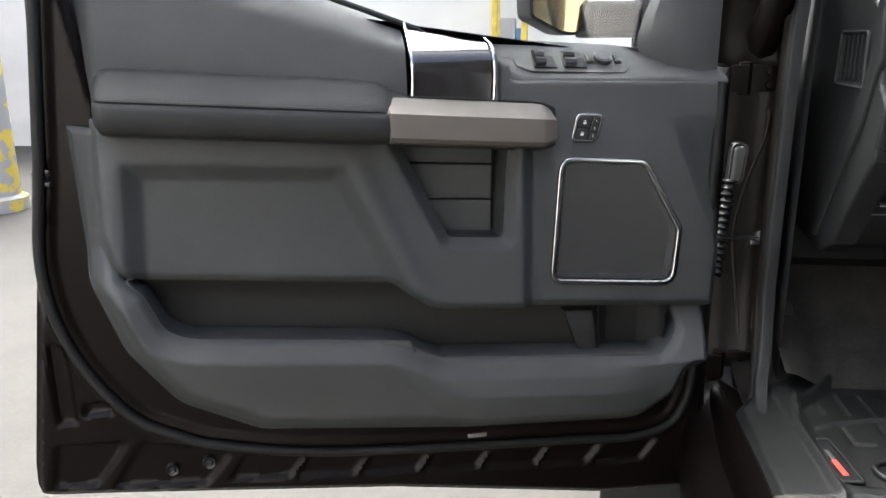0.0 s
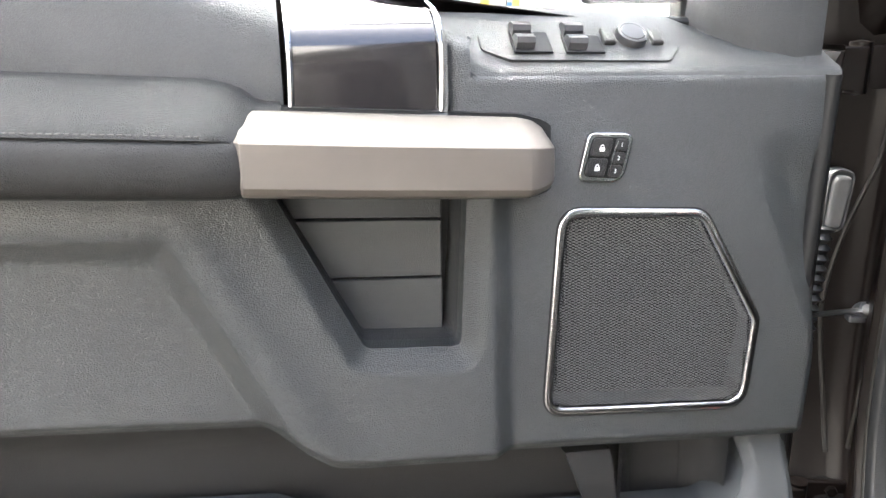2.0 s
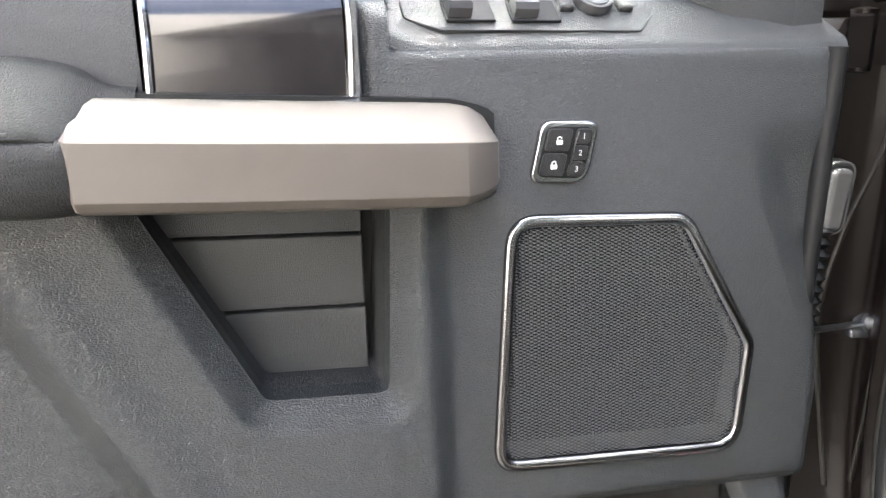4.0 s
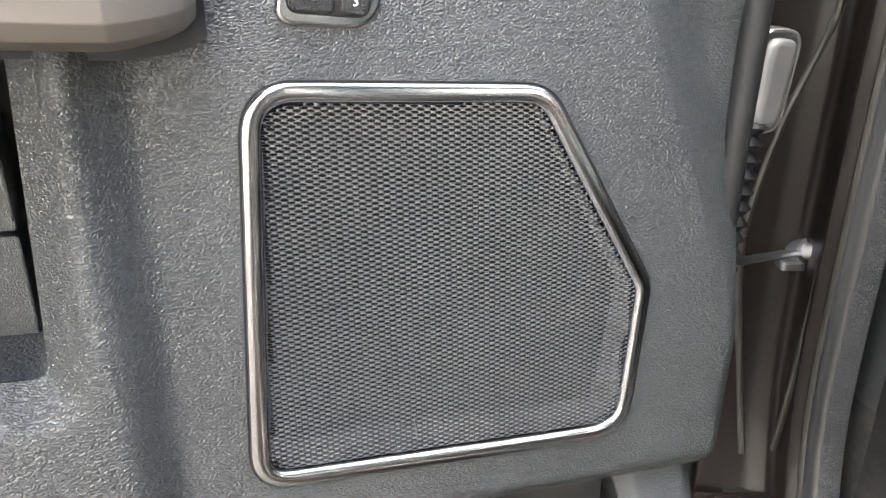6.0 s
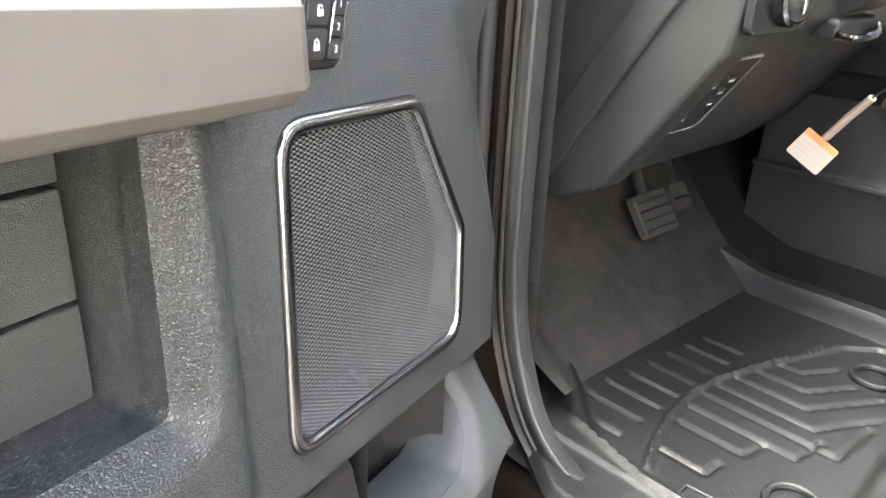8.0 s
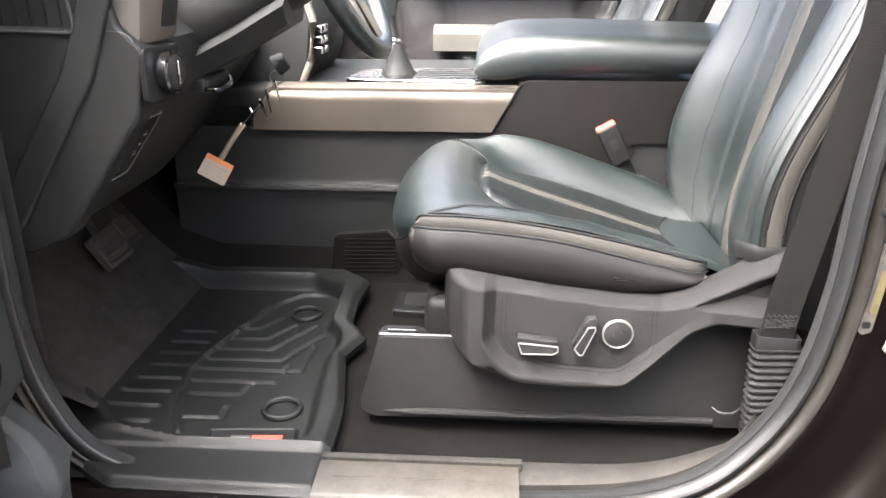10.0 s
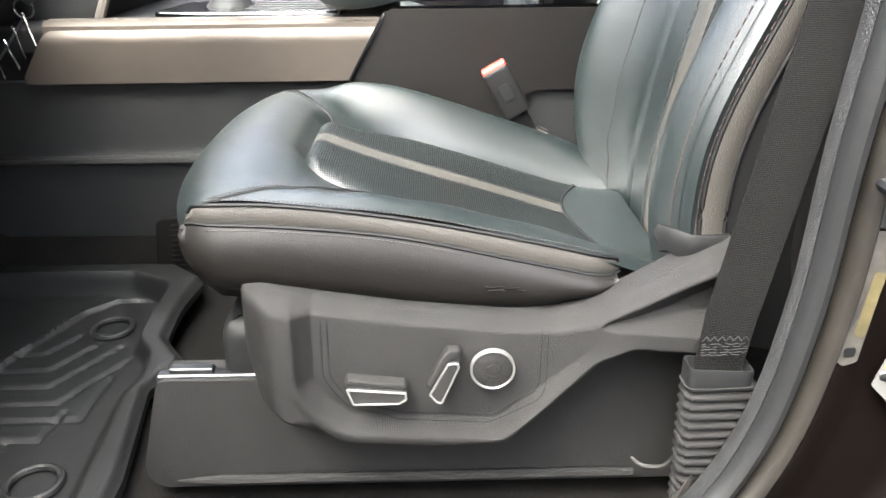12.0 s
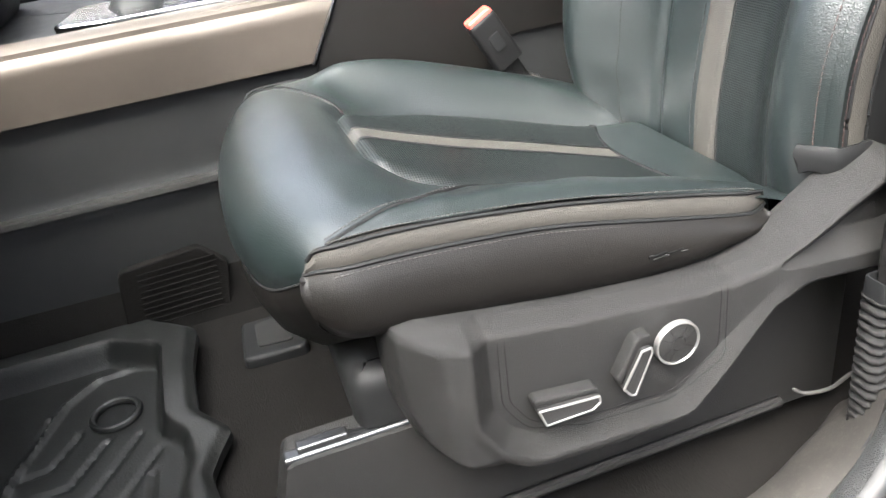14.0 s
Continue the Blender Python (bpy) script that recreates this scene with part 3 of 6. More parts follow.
for u, w in ((-0.044, 0.018), (0.008, 0.019)):
    part("switch_well", box(u - 0.011, u + w + 0.010, -0.024, 0.018, 0.0, 0.0018, 0.0008), M_DARK, plate, ls)
    for dv in (-0.013, 0.0055):
        ring = [[(u - 0.009 + x, dv - 0.008 + q, z) for q, z in ((0, 0.0), (0.001, 0.009), (0.005, 0.0125), (0.014, 0.0095), (0.017, 0.005), (0.0185, 0.0))] for x in (0, 0.0015, w - 0.0015, w)]
        part("window_switch", loft(ring), M_KEY, plate, ls, "black window lifter key")
part("mirror_dial", moved(spin([(0.001, 0.008), (0.0115, 0.008), (0.0125, 0.0068), (0.0135, 0.0075), (0.0155, 0.0072), (0.0165, 0.003), (0.0165, 0.0)], 30), Matrix.Translation((0.071, 0.0, 0.001))), M_KEY, plate, ls, "round mirror adjuster with a ring")
for x in (0.046, 0.097):
    part("mirror_key", box(x - 0.007, x + 0.006, -0.012, 0.010, 0.0, 0.006, 0.003), M_HARD, plate, ls)

# armrest pad
rings = []
N_ARM = 44
for k in range(N_ARM + 1):
    u = -0.700 + 0.452 * k / N_ARM
    a = min(1.0, (u + 0.700) / 0.03)
    f = math.sqrt(max(0.0, 1 - (1 - a) ** 2)) if a < 1 else 1.0
    b = RAKE * (u + 0.69)
    e = min(1.0, max(0.0, (u + 0.322) / 0.055))
    f2 = math.sqrt(max(0.02, 1 - e * e))
    fr = (0.048 * (0.35 + 0.65 * f)) * (0.35 + 0.65 * f2)
    sec = [(1.259, -0.045), (1.2575, -0.016), (1.254, -0.002), (1.243, 0.014), (1.231, 0.031), (1.222, 0.0415), (1.2165, 0.0445), (1.2145, 0.0425), (1.2125, 0.0455), (1.205, 0.049), (1.19, 0.051), (1.178, 0.049), (1.170, 0.042), (1.166, 0.030), (1.165, -0.045)]
    mid = 1.205
    up = lambda v: f2 if v > 1.216 else 1 - (1 - f2) * 0.5
    rings.append([(u, mid + (v - mid) * (0.75 + 0.25 * f) * (0.62 + 0.38 * up(v)) + b, -0.03 + (n + 0.03) * (0.048 * (0.35 + 0.65 * f) * (0.35 + 0.65 * up(v)) + 0.03) / 0.078) for v, n in sec])
arm = part("armrest", loft(rings), M_PAD, door, DM, "padded black armrest with a stitched seam")
st = []
for k in range(59):
    u = -0.668 + 0.0061 * k
    st.append(moved(box(-0.0022, 0.0022, -0.0010, 0.0010, -0.0006, 0.0008, 0.0005), Matrix.Translation((u, 1.2190 + RAKE * (u + 0.69), 0.0425))))
part("stitching", join(*st), M_THREAD, arm, DM, "row of grey stitches")["kind"] = "stuff"

# pull handle
HS = [(-0.300, 0.90, 0.018), (-0.283, 1.0, 0.0458), (-0.20, 1.0, 0.048), (-0.10, 1.0, 0.047), (-0.042, 1.0, 0.044), (-0.034, 0.97, 0.0405), (-0.022, 0.90, 0.031), (-0.014, 0.82, 0.022), (-0.009, 0.72, 0.010)]
rings = []
for u, g, n in HS:
    mid = 1.1745 + RAKE * (u + 0.28)
    sec = [(0.033, -0.02), (0.034, 0.002 - 0.048 + n), (0.031, 0.012 - 0.048 + n), (0.0135, n), (-0.022, n + 0.002), (-0.029, n - 0.004), (-0.034, n - 0.018), (-0.034, -0.02)]
    rings.append([(u, mid + v * g, q) for v, q in sec])
hand_vf = loft(rings)
pull = part("pull_handle", hand_vf, M_SILVER, door, DM, "satin champagne coloured pull handle")
bev = pull.modifiers.new("bevel", "BEVEL")
bev.width, bev.segments, bev.limit_method, bev.angle_limit = 0.004, 3, "ANGLE", radians(18)
rings = []
for u, g, n in HS:
    mid = 1.1745 + RAKE * (u + 0.28) - 0.002
    rings.append([(u - 0.002 if u < -0.2 else u + 0.004, mid + v * (g + 0.06), q) for v, q in ((0.036, -0.03), (0.036, -0.012), (-0.038, -0.006), (-0.038, -0.03))])
part("handle_base", loft(rings), M_DARK, door, DM)

# lock and memory keypad
PADP = [(0.0375, 1.1705), (0.0765, 1.1685), (0.0675, 1.1285), (0.0285, 1.1325)]
pad_n = lean(1.15) + 0.001
pad = part("lock_keypad", slab(rounded([(0.0335, 1.1745), (0.0815, 1.1725), (0.0715, 1.1235), (0.0235, 1.1275)], [0.011, 0.010, 0.017, 0.009], 6), pad_n - 0.01, pad_n + 0.0028, 0.002), M_CHROME, door, DM, "lock and memory keypad in a bright rim")
part("keypad_base", slab(rounded(PADP, 0.007, 5), pad_n - 0.004, pad_n + 0.0034, 0.0008), M_DARK, pad, DM)


def cell(a, b, c, d, inset=0.0012):
    """A key over a share of the keypad."""
    def at(s, t):
        p = [Vector(q) for q in PADP]
        return tuple((p[0] * (1 - s) + p[1] * s) * (1 - t) + (p[3] * (1 - s) + p[2] * s) * t)
    return slab(rounded([at(a, b), at(c, b), at(c, d), at(a, d)], 0.0032, 4), pad_n, pad_n + 0.0052, 0.001), at((a + c) / 2, (b + d) / 2)


def text_on(body, size, where, n, material, parent, name="figure"):
    cu = bpy.data.curves.new("figure", "FONT")
    cu.body, cu.size, cu.align_x, cu.align_y = body, size, "CENTER", "CENTER"
    cu.extrude = 0.0001
    tmp = bpy.data.objects.new("figure", cu)
    me = bpy.data.meshes.new_from_object(tmp)
    bpy.data.objects.remove(tmp)
    me.materials.clear()
    me.materials.append(material)
    return hang(name, me, parent, DM @ Matrix.Translation((where[0], where[1], n)) @ pose(0, 0, 0, 0, 0, -4))


def padlock(open_):
    body = slab(rounded([(-0.0032, -0.0035), (0.0032, -0.0035), (0.0032, 0.001), (-0.0032, 0.001)], 0.0006, 2), 0, 0.0003)
    a0, a1 = (math.pi, 0.25) if open_ else (math.pi, 0)
    arc = [(0.0021 * math.cos(a0 + (a1 - a0) * k / 8), 0.0016 + 0.0024 * math.sin(a0 + (a1 - a0) * k / 8), 0.0002) for k in range(9)]
    arc = [(-0.0021, 0.0005, 0.0002)] + arc + ([] if open_ else [(0.0021, 0.0005, 0.0002)])
    return join(body, tube(arc, 0.00055, 6))


for a, b, c, d, what in ((0.04, 0.04, 0.55, 0.48, "open"), (0.04, 0.52, 0.55, 0.96, "shut"), (0.63, 0.04, 0.96, 0.33, "1"), (0.63, 0.36, 0.96, 0.64, "2"), (0.63, 0.67, 0.96, 0.96, "3")):
    vf, c0 = cell(a, b, c, d)
    key = part("key", vf, M_HARD, pad, DM)
    if what in "123":
        text_on(what, 0.0060, c0, pad_n + 0.0054, M_WHITE, pad)
    else:
        part("lock_symbol", padlock(what == "open"), M_WHITE, pad, DM @ Matrix.Translation((c0[0], c0[1] - 0.0005, pad_n + 0.0053)) @ Matrix.Diagonal((0.8, 0.8, 1, 1)))
part("keypad_sliver", tube([(PADP[0][0] + 0.0255, 1.1655, pad_n + 0.0045), (PADP[0][0] + 0.0225, 1.158, pad_n + 0.005), (PADP[0][0] + 0.0185, 1.140, pad_n + 0.0045)], 0.0009, 6), M_CHROME, pad, DM)

# speaker: bright rim and perforated grille
spk = thing("speaker_grille", DM @ Matrix.Translation((0.1, 0.87, 0)), "black perforated speaker grille in a chrome rim on the door trim", "speaker grille")
SPK_R = rounded(SPK, [0.026, 0.028, 0.022, 0.028, 0.024], 8)


def inset_poly(poly, d):
    n, res = len(poly), []
    area = sum(poly[i][0] * poly[(i + 1) % n][1] - poly[(i + 1) % n][0] * poly[i][1] for i in range(n))
    s = 1 if area > 0 else -1
    for i in range(n):
        p, a, b = Vector(poly[i]), Vector(poly[i - 1]), Vector(poly[(i + 1) % n])
        t = ((p - a).normalized() + (b - p).normalized()).normalized()
        res.append((p.x - t.y * d * s, p.y + t.x * d * s))
    return res


rings = []
for d, h in ((-0.0010, -0.006), (-0.0010, 0.0008), (-0.0006, 0.0020), (0.0004, 0.0029), (0.0016, 0.0032), (0.0040, 0.0034), (0.0064, 0.0032), (0.0076, 0.0026), (0.0084, 0.0014), (0.0090, -0.0004), (0.0092, -0.006)):
    rings.append([(x, y, lean(y) + h) for x, y in inset_poly(SPK_R, d)])
part("chrome_rim", loft(rings, True, False), M_CHROME, spk, DM, "bright chrome rim with rounded corners")
groove = [[(x, y, lean(y) + h) for x, y in inset_poly(SPK_R, d)] for d, h in ((-0.0019, -0.002), (-0.0018, 0.0003), (-0.0010, 0.0003), (-0.0008, -0.002))]
part("rim_gap", loft(groove, True, False), M_DARK, spk, DM, "dark gap around the rim")
GR = inset_poly(SPK_R, 0.0092)
part("backing", slab(GR, -0.026, -0.023), M_BUCKLE, spk, DM)


def grille_mesh():
    """Staggered oval holes in a thin pressed sheet."""
    PX, PY = 0.0064, 0.00148
    V, F = [], []
    xs = np.arange(-0.01, 0.235, PX)
    rows = np.arange(0.868, 1.108, PY)
    cx, cy = [], []
    for r, y in enumerate(rows):
        for x in xs:
            cx.append(x + (PX / 2 if r % 2 else 0))
            cy.append(y - 0.085 * (x - 0.1))
    cx, cy = np.array(cx), np.array(cy)
    keep = sdf(GR, cx, cy) < -0.0004
    ring = [math.tau * k / 6 + math.pi / 6 for k in range(6)]
    levels = ((0.0, 0.0), (0.20, 0.0002), (0.60, -0.0003))
    for x, y in zip(cx[keep], cy[keep]):
        o = len(V)
        z = lean(y) - 0.0004
        for f, dz in levels:
            for a in ring:
                sx = 1 if math.cos(a) > 0.01 else (-1 if math.cos(a) < -0.01 else 0)
                sy = 1 if math.sin(a) > 0 else -1
                gx, gy = (sx * PX / 2, sy * PY / 3) if sx else (0, sy * PY * 2 / 3)
                ex, ey = 0.00235 * math.cos(a), 0.00088 * math.sin(a)
                t = min(1.0, f / 0.60)
                V.append((x + gx * (1 - t) + ex * t, y + gy * (1 - t) + ey * t - 0.085 * (gx * (1 - t) + ex * t), z + dz))
        for r in range(len(levels) - 1):
            for k in range(6):
                j = (k + 1) % 6
                F.append((o + 6 * r + k, o + 6 * r + j, o + 6 * r + 6 + j, o + 6 * r + 6 + k))
    return V, F


g = part("perforated_sheet", grille_mesh(), M_GRILLE, spk, DM, "thin black sheet with rows of small oval holes")
g["kind"] = "stuff"

# lower trim with the map pocket
BIN = [(0.300, 0.88), (0.232, 0.88), (0.235, 0.815), (0.238, 0.790), (0.222, 0.768), (0.190, 0.749), (-0.205, 0.781), (-0.280, 0.818), (-0.600, 0.851), (-0.634, 0.866), (-0.662, 0.928), (-0.690, 0.953)]
LOWER = [(-0.748, 1.178), (-0.740, 0.95), (-0.700, 0.83), (-0.63, 0.735), (-0.505, 0.672), (-0.15, 0.632), (0.17, 0.612), (0.240, 0.655), (0.270, 0.710), (0.290, 0.80)] + BIN + [(-0.708, 1.0), (-0.706, 1.172)]
BIN_C = rounded(BIN, [0, 0.004, 0.02, 0.02, 0.02, 0.03, 0.03, 0.03, 0.03, 0.04, 0.02, 0.02], 4)
LOWER_R = rounded(LOWER, [0, 0.1, 0.09, 0.09, 0.09, 0.1, 0.08, 0.04, 0.03, 0.02] + [0.004, 0.004, 0.02, 0.02, 0.02, 0.03, 0.03, 0.03, 0.03, 0.04, 0.02, 0.02] + [0.02, 0], 5)


def lower_height(X, Y):
    db = line_gap(BIN_C, X, Y)
    out = -sdf(LOWER_R, X, Y)
    n = 0.030 + 0.018 * np.clip(db / 0.030, 0, 1) - 0.014 * np.clip((db - 0.03) / 0.09, 0, 1)
    low = sstep(0.0, 0.045, line_gap([(-0.748, 1.178), (-0.74, 0.95), (-0.70, 0.83), (-0.63, 0.735), (-0.505, 0.672), (-0.15, 0.632), (0.17, 0.612), (0.24, 0.655), (0.258, 0.70)], X, Y))
    # at the front end the lip swings back under the speaker
    end = np.interp(Y, (0.60, 0.70, 0.740, 0.769, 0.79, 0.818, 0.86), (0.030, 0.042, 0.040, 0.018, 0.0, -0.022, -0.045)) + 0.006 * sstep(0.0, 0.010, db)
    w = sstep(0.06, 0.18, X)
    n = n * (1 - w) + end * w
    n = np.where(n > -0.004, -0.004 + (n + 0.004) * (0.1 + 0.9 * low), n)
    up = sstep(0.93, 1.0, Y) * (X < -0.6)
    n = n * (1 - up) + (-0.014 - 0.012 * sstep(-0.71, -0.75, X)) * up
    # upright crease where the front swells
    n = n + 0.012 * np.clip((X + 0.9 * (Y - 0.74) + 0.26) / 0.07, 0, 1) * np.clip((db - 0.03) / 0.03, 0, 1) * low * (1 - sstep(0.08, 0.18, X)) * (1 - sstep(0.74, 0.80, Y))
    n = n - 0.006 * (1 - sstep(0.0, 0.008, out))
    return n


part("lower_trim", relief(LOWER_R, lower_height, 0.0036, 0.012), M_LOWER, door, DM, "hard black lower trim with the map pocket's lip")
lip = [Vector((x, y, 0)) for x, y in BIN_C[1:]]
lip_z = lower_height(np.array([p.x for p in lip]), np.array([p.y for p in lip]))
inner = []
for k, p in enumerate(lip):
    t = (lip[min(k + 1, len(lip) - 1)] - lip[max(k - 1, 0)]).normalized()
    o = Vector((t.y, -t.x, 0))
    z = float(lip_z[k])
    inner.append([p - o * 0.0015 + Vector((0, 0, z - 0.0005)), p + o * 0.0012 + Vector((0, 0, z - 0.0008)), p + o * 0.0018 + Vector((0, 0, z - 0.004)), p + o * 0.0015 + Vector((0, 0, z - 0.02)), p + Vector((0, 0, min(z - 0.03, -0.036)))])
part("pocket_rim", loft(inner, False), M_LOWER, door, DM, "smooth inner wall of the pocket's lip")
part("pocket_back", relief(rounded([(-0.70, 0.97), (0.262, 0.87), (0.262, 0.66), (0.16, 0.63), (-0.15, 0.65), (-0.50, 0.69), (-0.61, 0.75), (-0.68, 0.84)], 0.03, 3), lambda X, Y: -0.030 - 0.02 * sstep(0.93, 0.86, Y + 0.08 * (X + 0.25)), 0.012, 0.004), M_HARD, door, DM)
part("pocket_floor", box(-0.42, 0.15, 0.70, 0.712, -0.05, 0.015, 0.004), M_DARK, door, DM)
# bottle holder wall and divider
rings = []
for k in range(25):
    a = math.pi * k / 24
    rings.append([(0.150 + 0.064 * math.cos(a), v, -0.006 - 0.050 * math.sin(a)) for v in (0.64, 0.74, 0.82, 0.90)])
part("bottle_holder", loft(rings, False), M_HARD, door, DM, "round black bottle holder in the pocket")
part("divider", loft([[(0.024 + 0.036 * f, v, n), (0.076 + 0.014 * f, v - 0.004, n - 0.002), (0.076 + 0.014 * f, v - 0.004, n - 0.008), (0.024 + 0.036 * f, v, n - 0.006)] for f, v, n in ((-0.05, 0.832, -0.030), (0.0, 0.831, -0.016), (0.03, 0.827, -0.012), (0.4, 0.79, -0.008), (1.0, 0.735, -0.004))]), M_HARD, door, DM, "slanting black divider tongue in the pocket")
part("lip_tab", slab(rounded([(-0.305, 0.812), (-0.300, 0.824), (-0.258, 0.818), (-0.245, 0.796)], 0.004, 3), 0.020, 0.030, 0.003), M_LOWER, door, DM, "small raised tab on the pocket's lip")

# sail trim at the front of the window
rings = []
for k in range(10):
    v = 1.225 + 0.30 * k / 9
    s = k / 9
    left = 0.160 + 0.13 * s ** 1.4 + 0.05 * (1 - s) ** 6
    rings.append([(left - 0.03 * (1 - s) ** 5, v + 0.012 * (1 - s), -0.105), (left, v + 0.01 * (1 - s), -0.075), (left + 0.02, v, -0.060), (0.27, v, -0.045), (0.303, v, -0.05), (0.312, v, -0.11)])
part("sail_trim", loft(rings, False), M_TRIM_SOFT, door, DM, "smooth black corner trim below the front pillar")

# outside mirror
mir = thing("wing_mirror", DM @ Matrix.Translation((0.18, 1.27, -0.2)), "black door mirror with amber-tinted reflection, folded out", "wing mirror")
mp = rounded([(0.028, 1.330), (0.020, 1.52), (0.140, 1.52), (0.148, 1.350), (0.126, 1.296), (0.09, 1.300)], 0.02, 5)
part("housing", slab([(x * 1.0, y) for x, y in mp], -0.33, -0.252, 0.008), M_DARK, mir, DM)
part("mirror_glass", slab(inset_poly(mp, 0.006), -0.256, -0.2495), M_MIRROR, mir, DM, "mirror glass")
part("arm", join(box(0.135, 0.255, 1.292, 1.36, -0.30, -0.21, 0.015), box(0.235, 0.275, 1.27, 1.38, -0.25, -0.09, 0.01)), M_DARK, mir, DM)

# check strap, wiring boot, hinges
strap = thing("door_check_strap", (0.455, 1.49, 0.90), "steel door check strap with a bolt on the pillar", "door hardware")
bolt = Vector((0.4746, 1.5024, 0.914))
part("strap", tube([DM @ Vector((0.30, 0.925, -0.075)), (0.405, 1.475, 0.916), bolt], 0.0050, 8, flat=0.6), M_ZINC, strap)
part("bolt", moved(spin([(0.001, 0.022), (0.006, 0.022), (0.0075, 0.019), (0.0075, 0.004), (0.011, 0.003), (0.011, -0.016), (0.013, -0.018), (0.013, -0.026)], 16), Matrix.Translation(bolt) @ pose(0, 0, 0, 70, 0, 15)), M_ZINC, strap)
part("bracket", box(0.455, 0.492, 1.497, 1.520, 0.898, 0.906, 0.003), M_STEEL, strap)
boot = thing("wiring_boot", DM @ Matrix.Translation((0.33, 0.9, -0.08)), "black ribbed rubber wiring boot between door and pillar", "wiring boot")
p0, p1 = Vector((0.402, 1.482, 1.03)), Vector((0.388, 1.466, 0.84))
pts = [p0.lerp(p1, k / 60) for k in range(61)]
part("bellows", tube(pts, [0.0105 + 0.003 * math.sin(k * math.tau / 4) for k in range(61)], 12), M_RUBBER, boot)
CN = Matrix.Translation((0.414, 1.490, 1.060)) @ pose(0, 0, 0, 90, 0, 8)
con_b = part("connector", slab(rounded([(-0.017, -0.040), (0.013, -0.040), (0.020, 0.038), (-0.013, 0.040)], 0.0145, 7), -0.012, 0.004, 0.003), M_STEEL, boot, CN, "oval grey connector flange")
part("cover", slab(rounded([(-0.013, -0.034), (0.007, -0.034), (0.014, 0.031), (-0.009, 0.033)], 0.0095, 6), 0.002, 0.013, 0.005), M_GREY, con_b, CN, "pale grey connector cover")
part("flange_rim", tube([(x, y, 0.0042) for x, y in rounded([(-0.0155, -0.0385), (0.0115, -0.0385), (0.0185, 0.0365), (-0.0115, 0.0385)], 0.013, 7)], 0.0014, 6, closed=True), M_GREY, con_b, CN)
for z in (0.66, 1.22):
    h = thing("steel_hinge", (0.41, 1.46, z), "dark painted steel hinge joining door and pillar", "hinge", "door hinges")
    part("knuckle", moved(spin([(0.002, 0.03), (0.012, 0.028), (0.012, -0.028), (0.002, -0.03)], 14), Matrix.Translation((0.405, 1.455, z))), M_PAINT, h)
    part("leaf", join(box(0.405, 0.47, 1.462, 1.472, z - 0.024, z + 0.024, 0.003), box(0.36, 0.41, 1.44, 1.45, z - 0.024, z + 0.024, 0.003)), M_PAINT, h)
    for q in (-0.012, 0.012):
        part("hinge_bolt", moved(spin([(0.001, 0.007), (0.007, 0.006), (0.008, 0.0)], 6), Matrix.Translation((0.45, 1.462, z + q)) @ pose(0, 0, 0, 90)), M_PAINT, h)


# ---- ground and surroundings ----
def sheet(name, x0, x1, y0, y1, z, material, label, category, cuts=40):
    xs, ys = np.linspace(x0, x1, cuts + 1), np.linspace(y0, y1, cuts + 1)
    V = [(x, y, z) for x in xs for y in ys]
    F = [(i * (cuts + 1) + j, (i + 1) * (cuts + 1) + j, (i + 1) * (cuts + 1) + j + 1, i * (cuts + 1) + j + 1) for i in range(cuts) for j in range(cuts)]
    ob = hang(name, mesh_of(name, V, F, material), None, ID)
    return tagged(ob, label, category, kind="structure")


sheet("ground", -400, 400, -400, 400, 0.0, M_CONCRETE, "worn pale concrete yard", "ground")
wall = tagged(hang("wall_north", mesh_of("wall_north", *box(-14, 9, 9.0, 9.3, 0, 4.2, 0.02), M_WALL), None, ID), "cream painted workshop wall", "wall", kind="structure")
# unseen walls added: west blocks low side light, south bounces light back
tagged(hang("unseen_wall_west", mesh_of("unseen_wall_west", *box(-8.0, -7.7, -5.3, 9.0, 0, 5.0, 0.02), M_WALL), None, ID), "unseen cream wall added to shape the light", "wall", kind="structure")
tagged(hang("unseen_wall_south", mesh_of("unseen_wall_south", *box(-7.7, 9, -5.3, -5.0, 0, 5.0, 0.02), M_WALL), None, ID), "unseen cream wall added to shape the light", "wall", kind="structure")
post = thing("bollard_post", (-4.27, 5.45, 0), "grey concrete pillar with flaking yellow paint", "post")
part("shaft", moved(spin([(0.16, 0.0), (0.16, 0.05), (0.13, 0.06), (0.13, 1.5), (0.11, 1.54), (0.001, 1.55)], 24), Matrix.Translation((-4.27, 5.45, 0)) @ Matrix.Diagonal((1.5, 1.5, 2.0, 1))), M_POST, post)
rack = thing("storage_rack", (-0.33, 8.3, 0), "yellow storage rack with boxes against the wall", "rack")
for x in (-0.47, -0.17):
    for y in (8.05, 8.5):
        part("upright", box(x - 0.03, x + 0.03, y - 0.03, y + 0.03, 0, 2.6, 0.008), M_YELLOW, rack)
for z in (0.5, 1.15, 1.75):
    part("shelf", box(-0.50, -0.14, 8.02, 8.53, z, z + 0.03, 0.006), M_STEEL, rack)
part("carton", box(-0.42, -0.26, 8.1, 8.45, 1.18, 1.48, 0.01), M_HEAD, rack)
part("crate", box(-0.25, -0.19, 8.1, 8.45, 1.18, 1.38, 0.01), M_BLUE, rack)
part("canister", moved(spin([(0.09, 0), (0.09, 0.22), (0.03, 0.26), (0.03, 0.30), (0.001, 0.30)], 20), Matrix.Translation((-0.32, 8.25, 0.53))), M_YELLOW, rack)

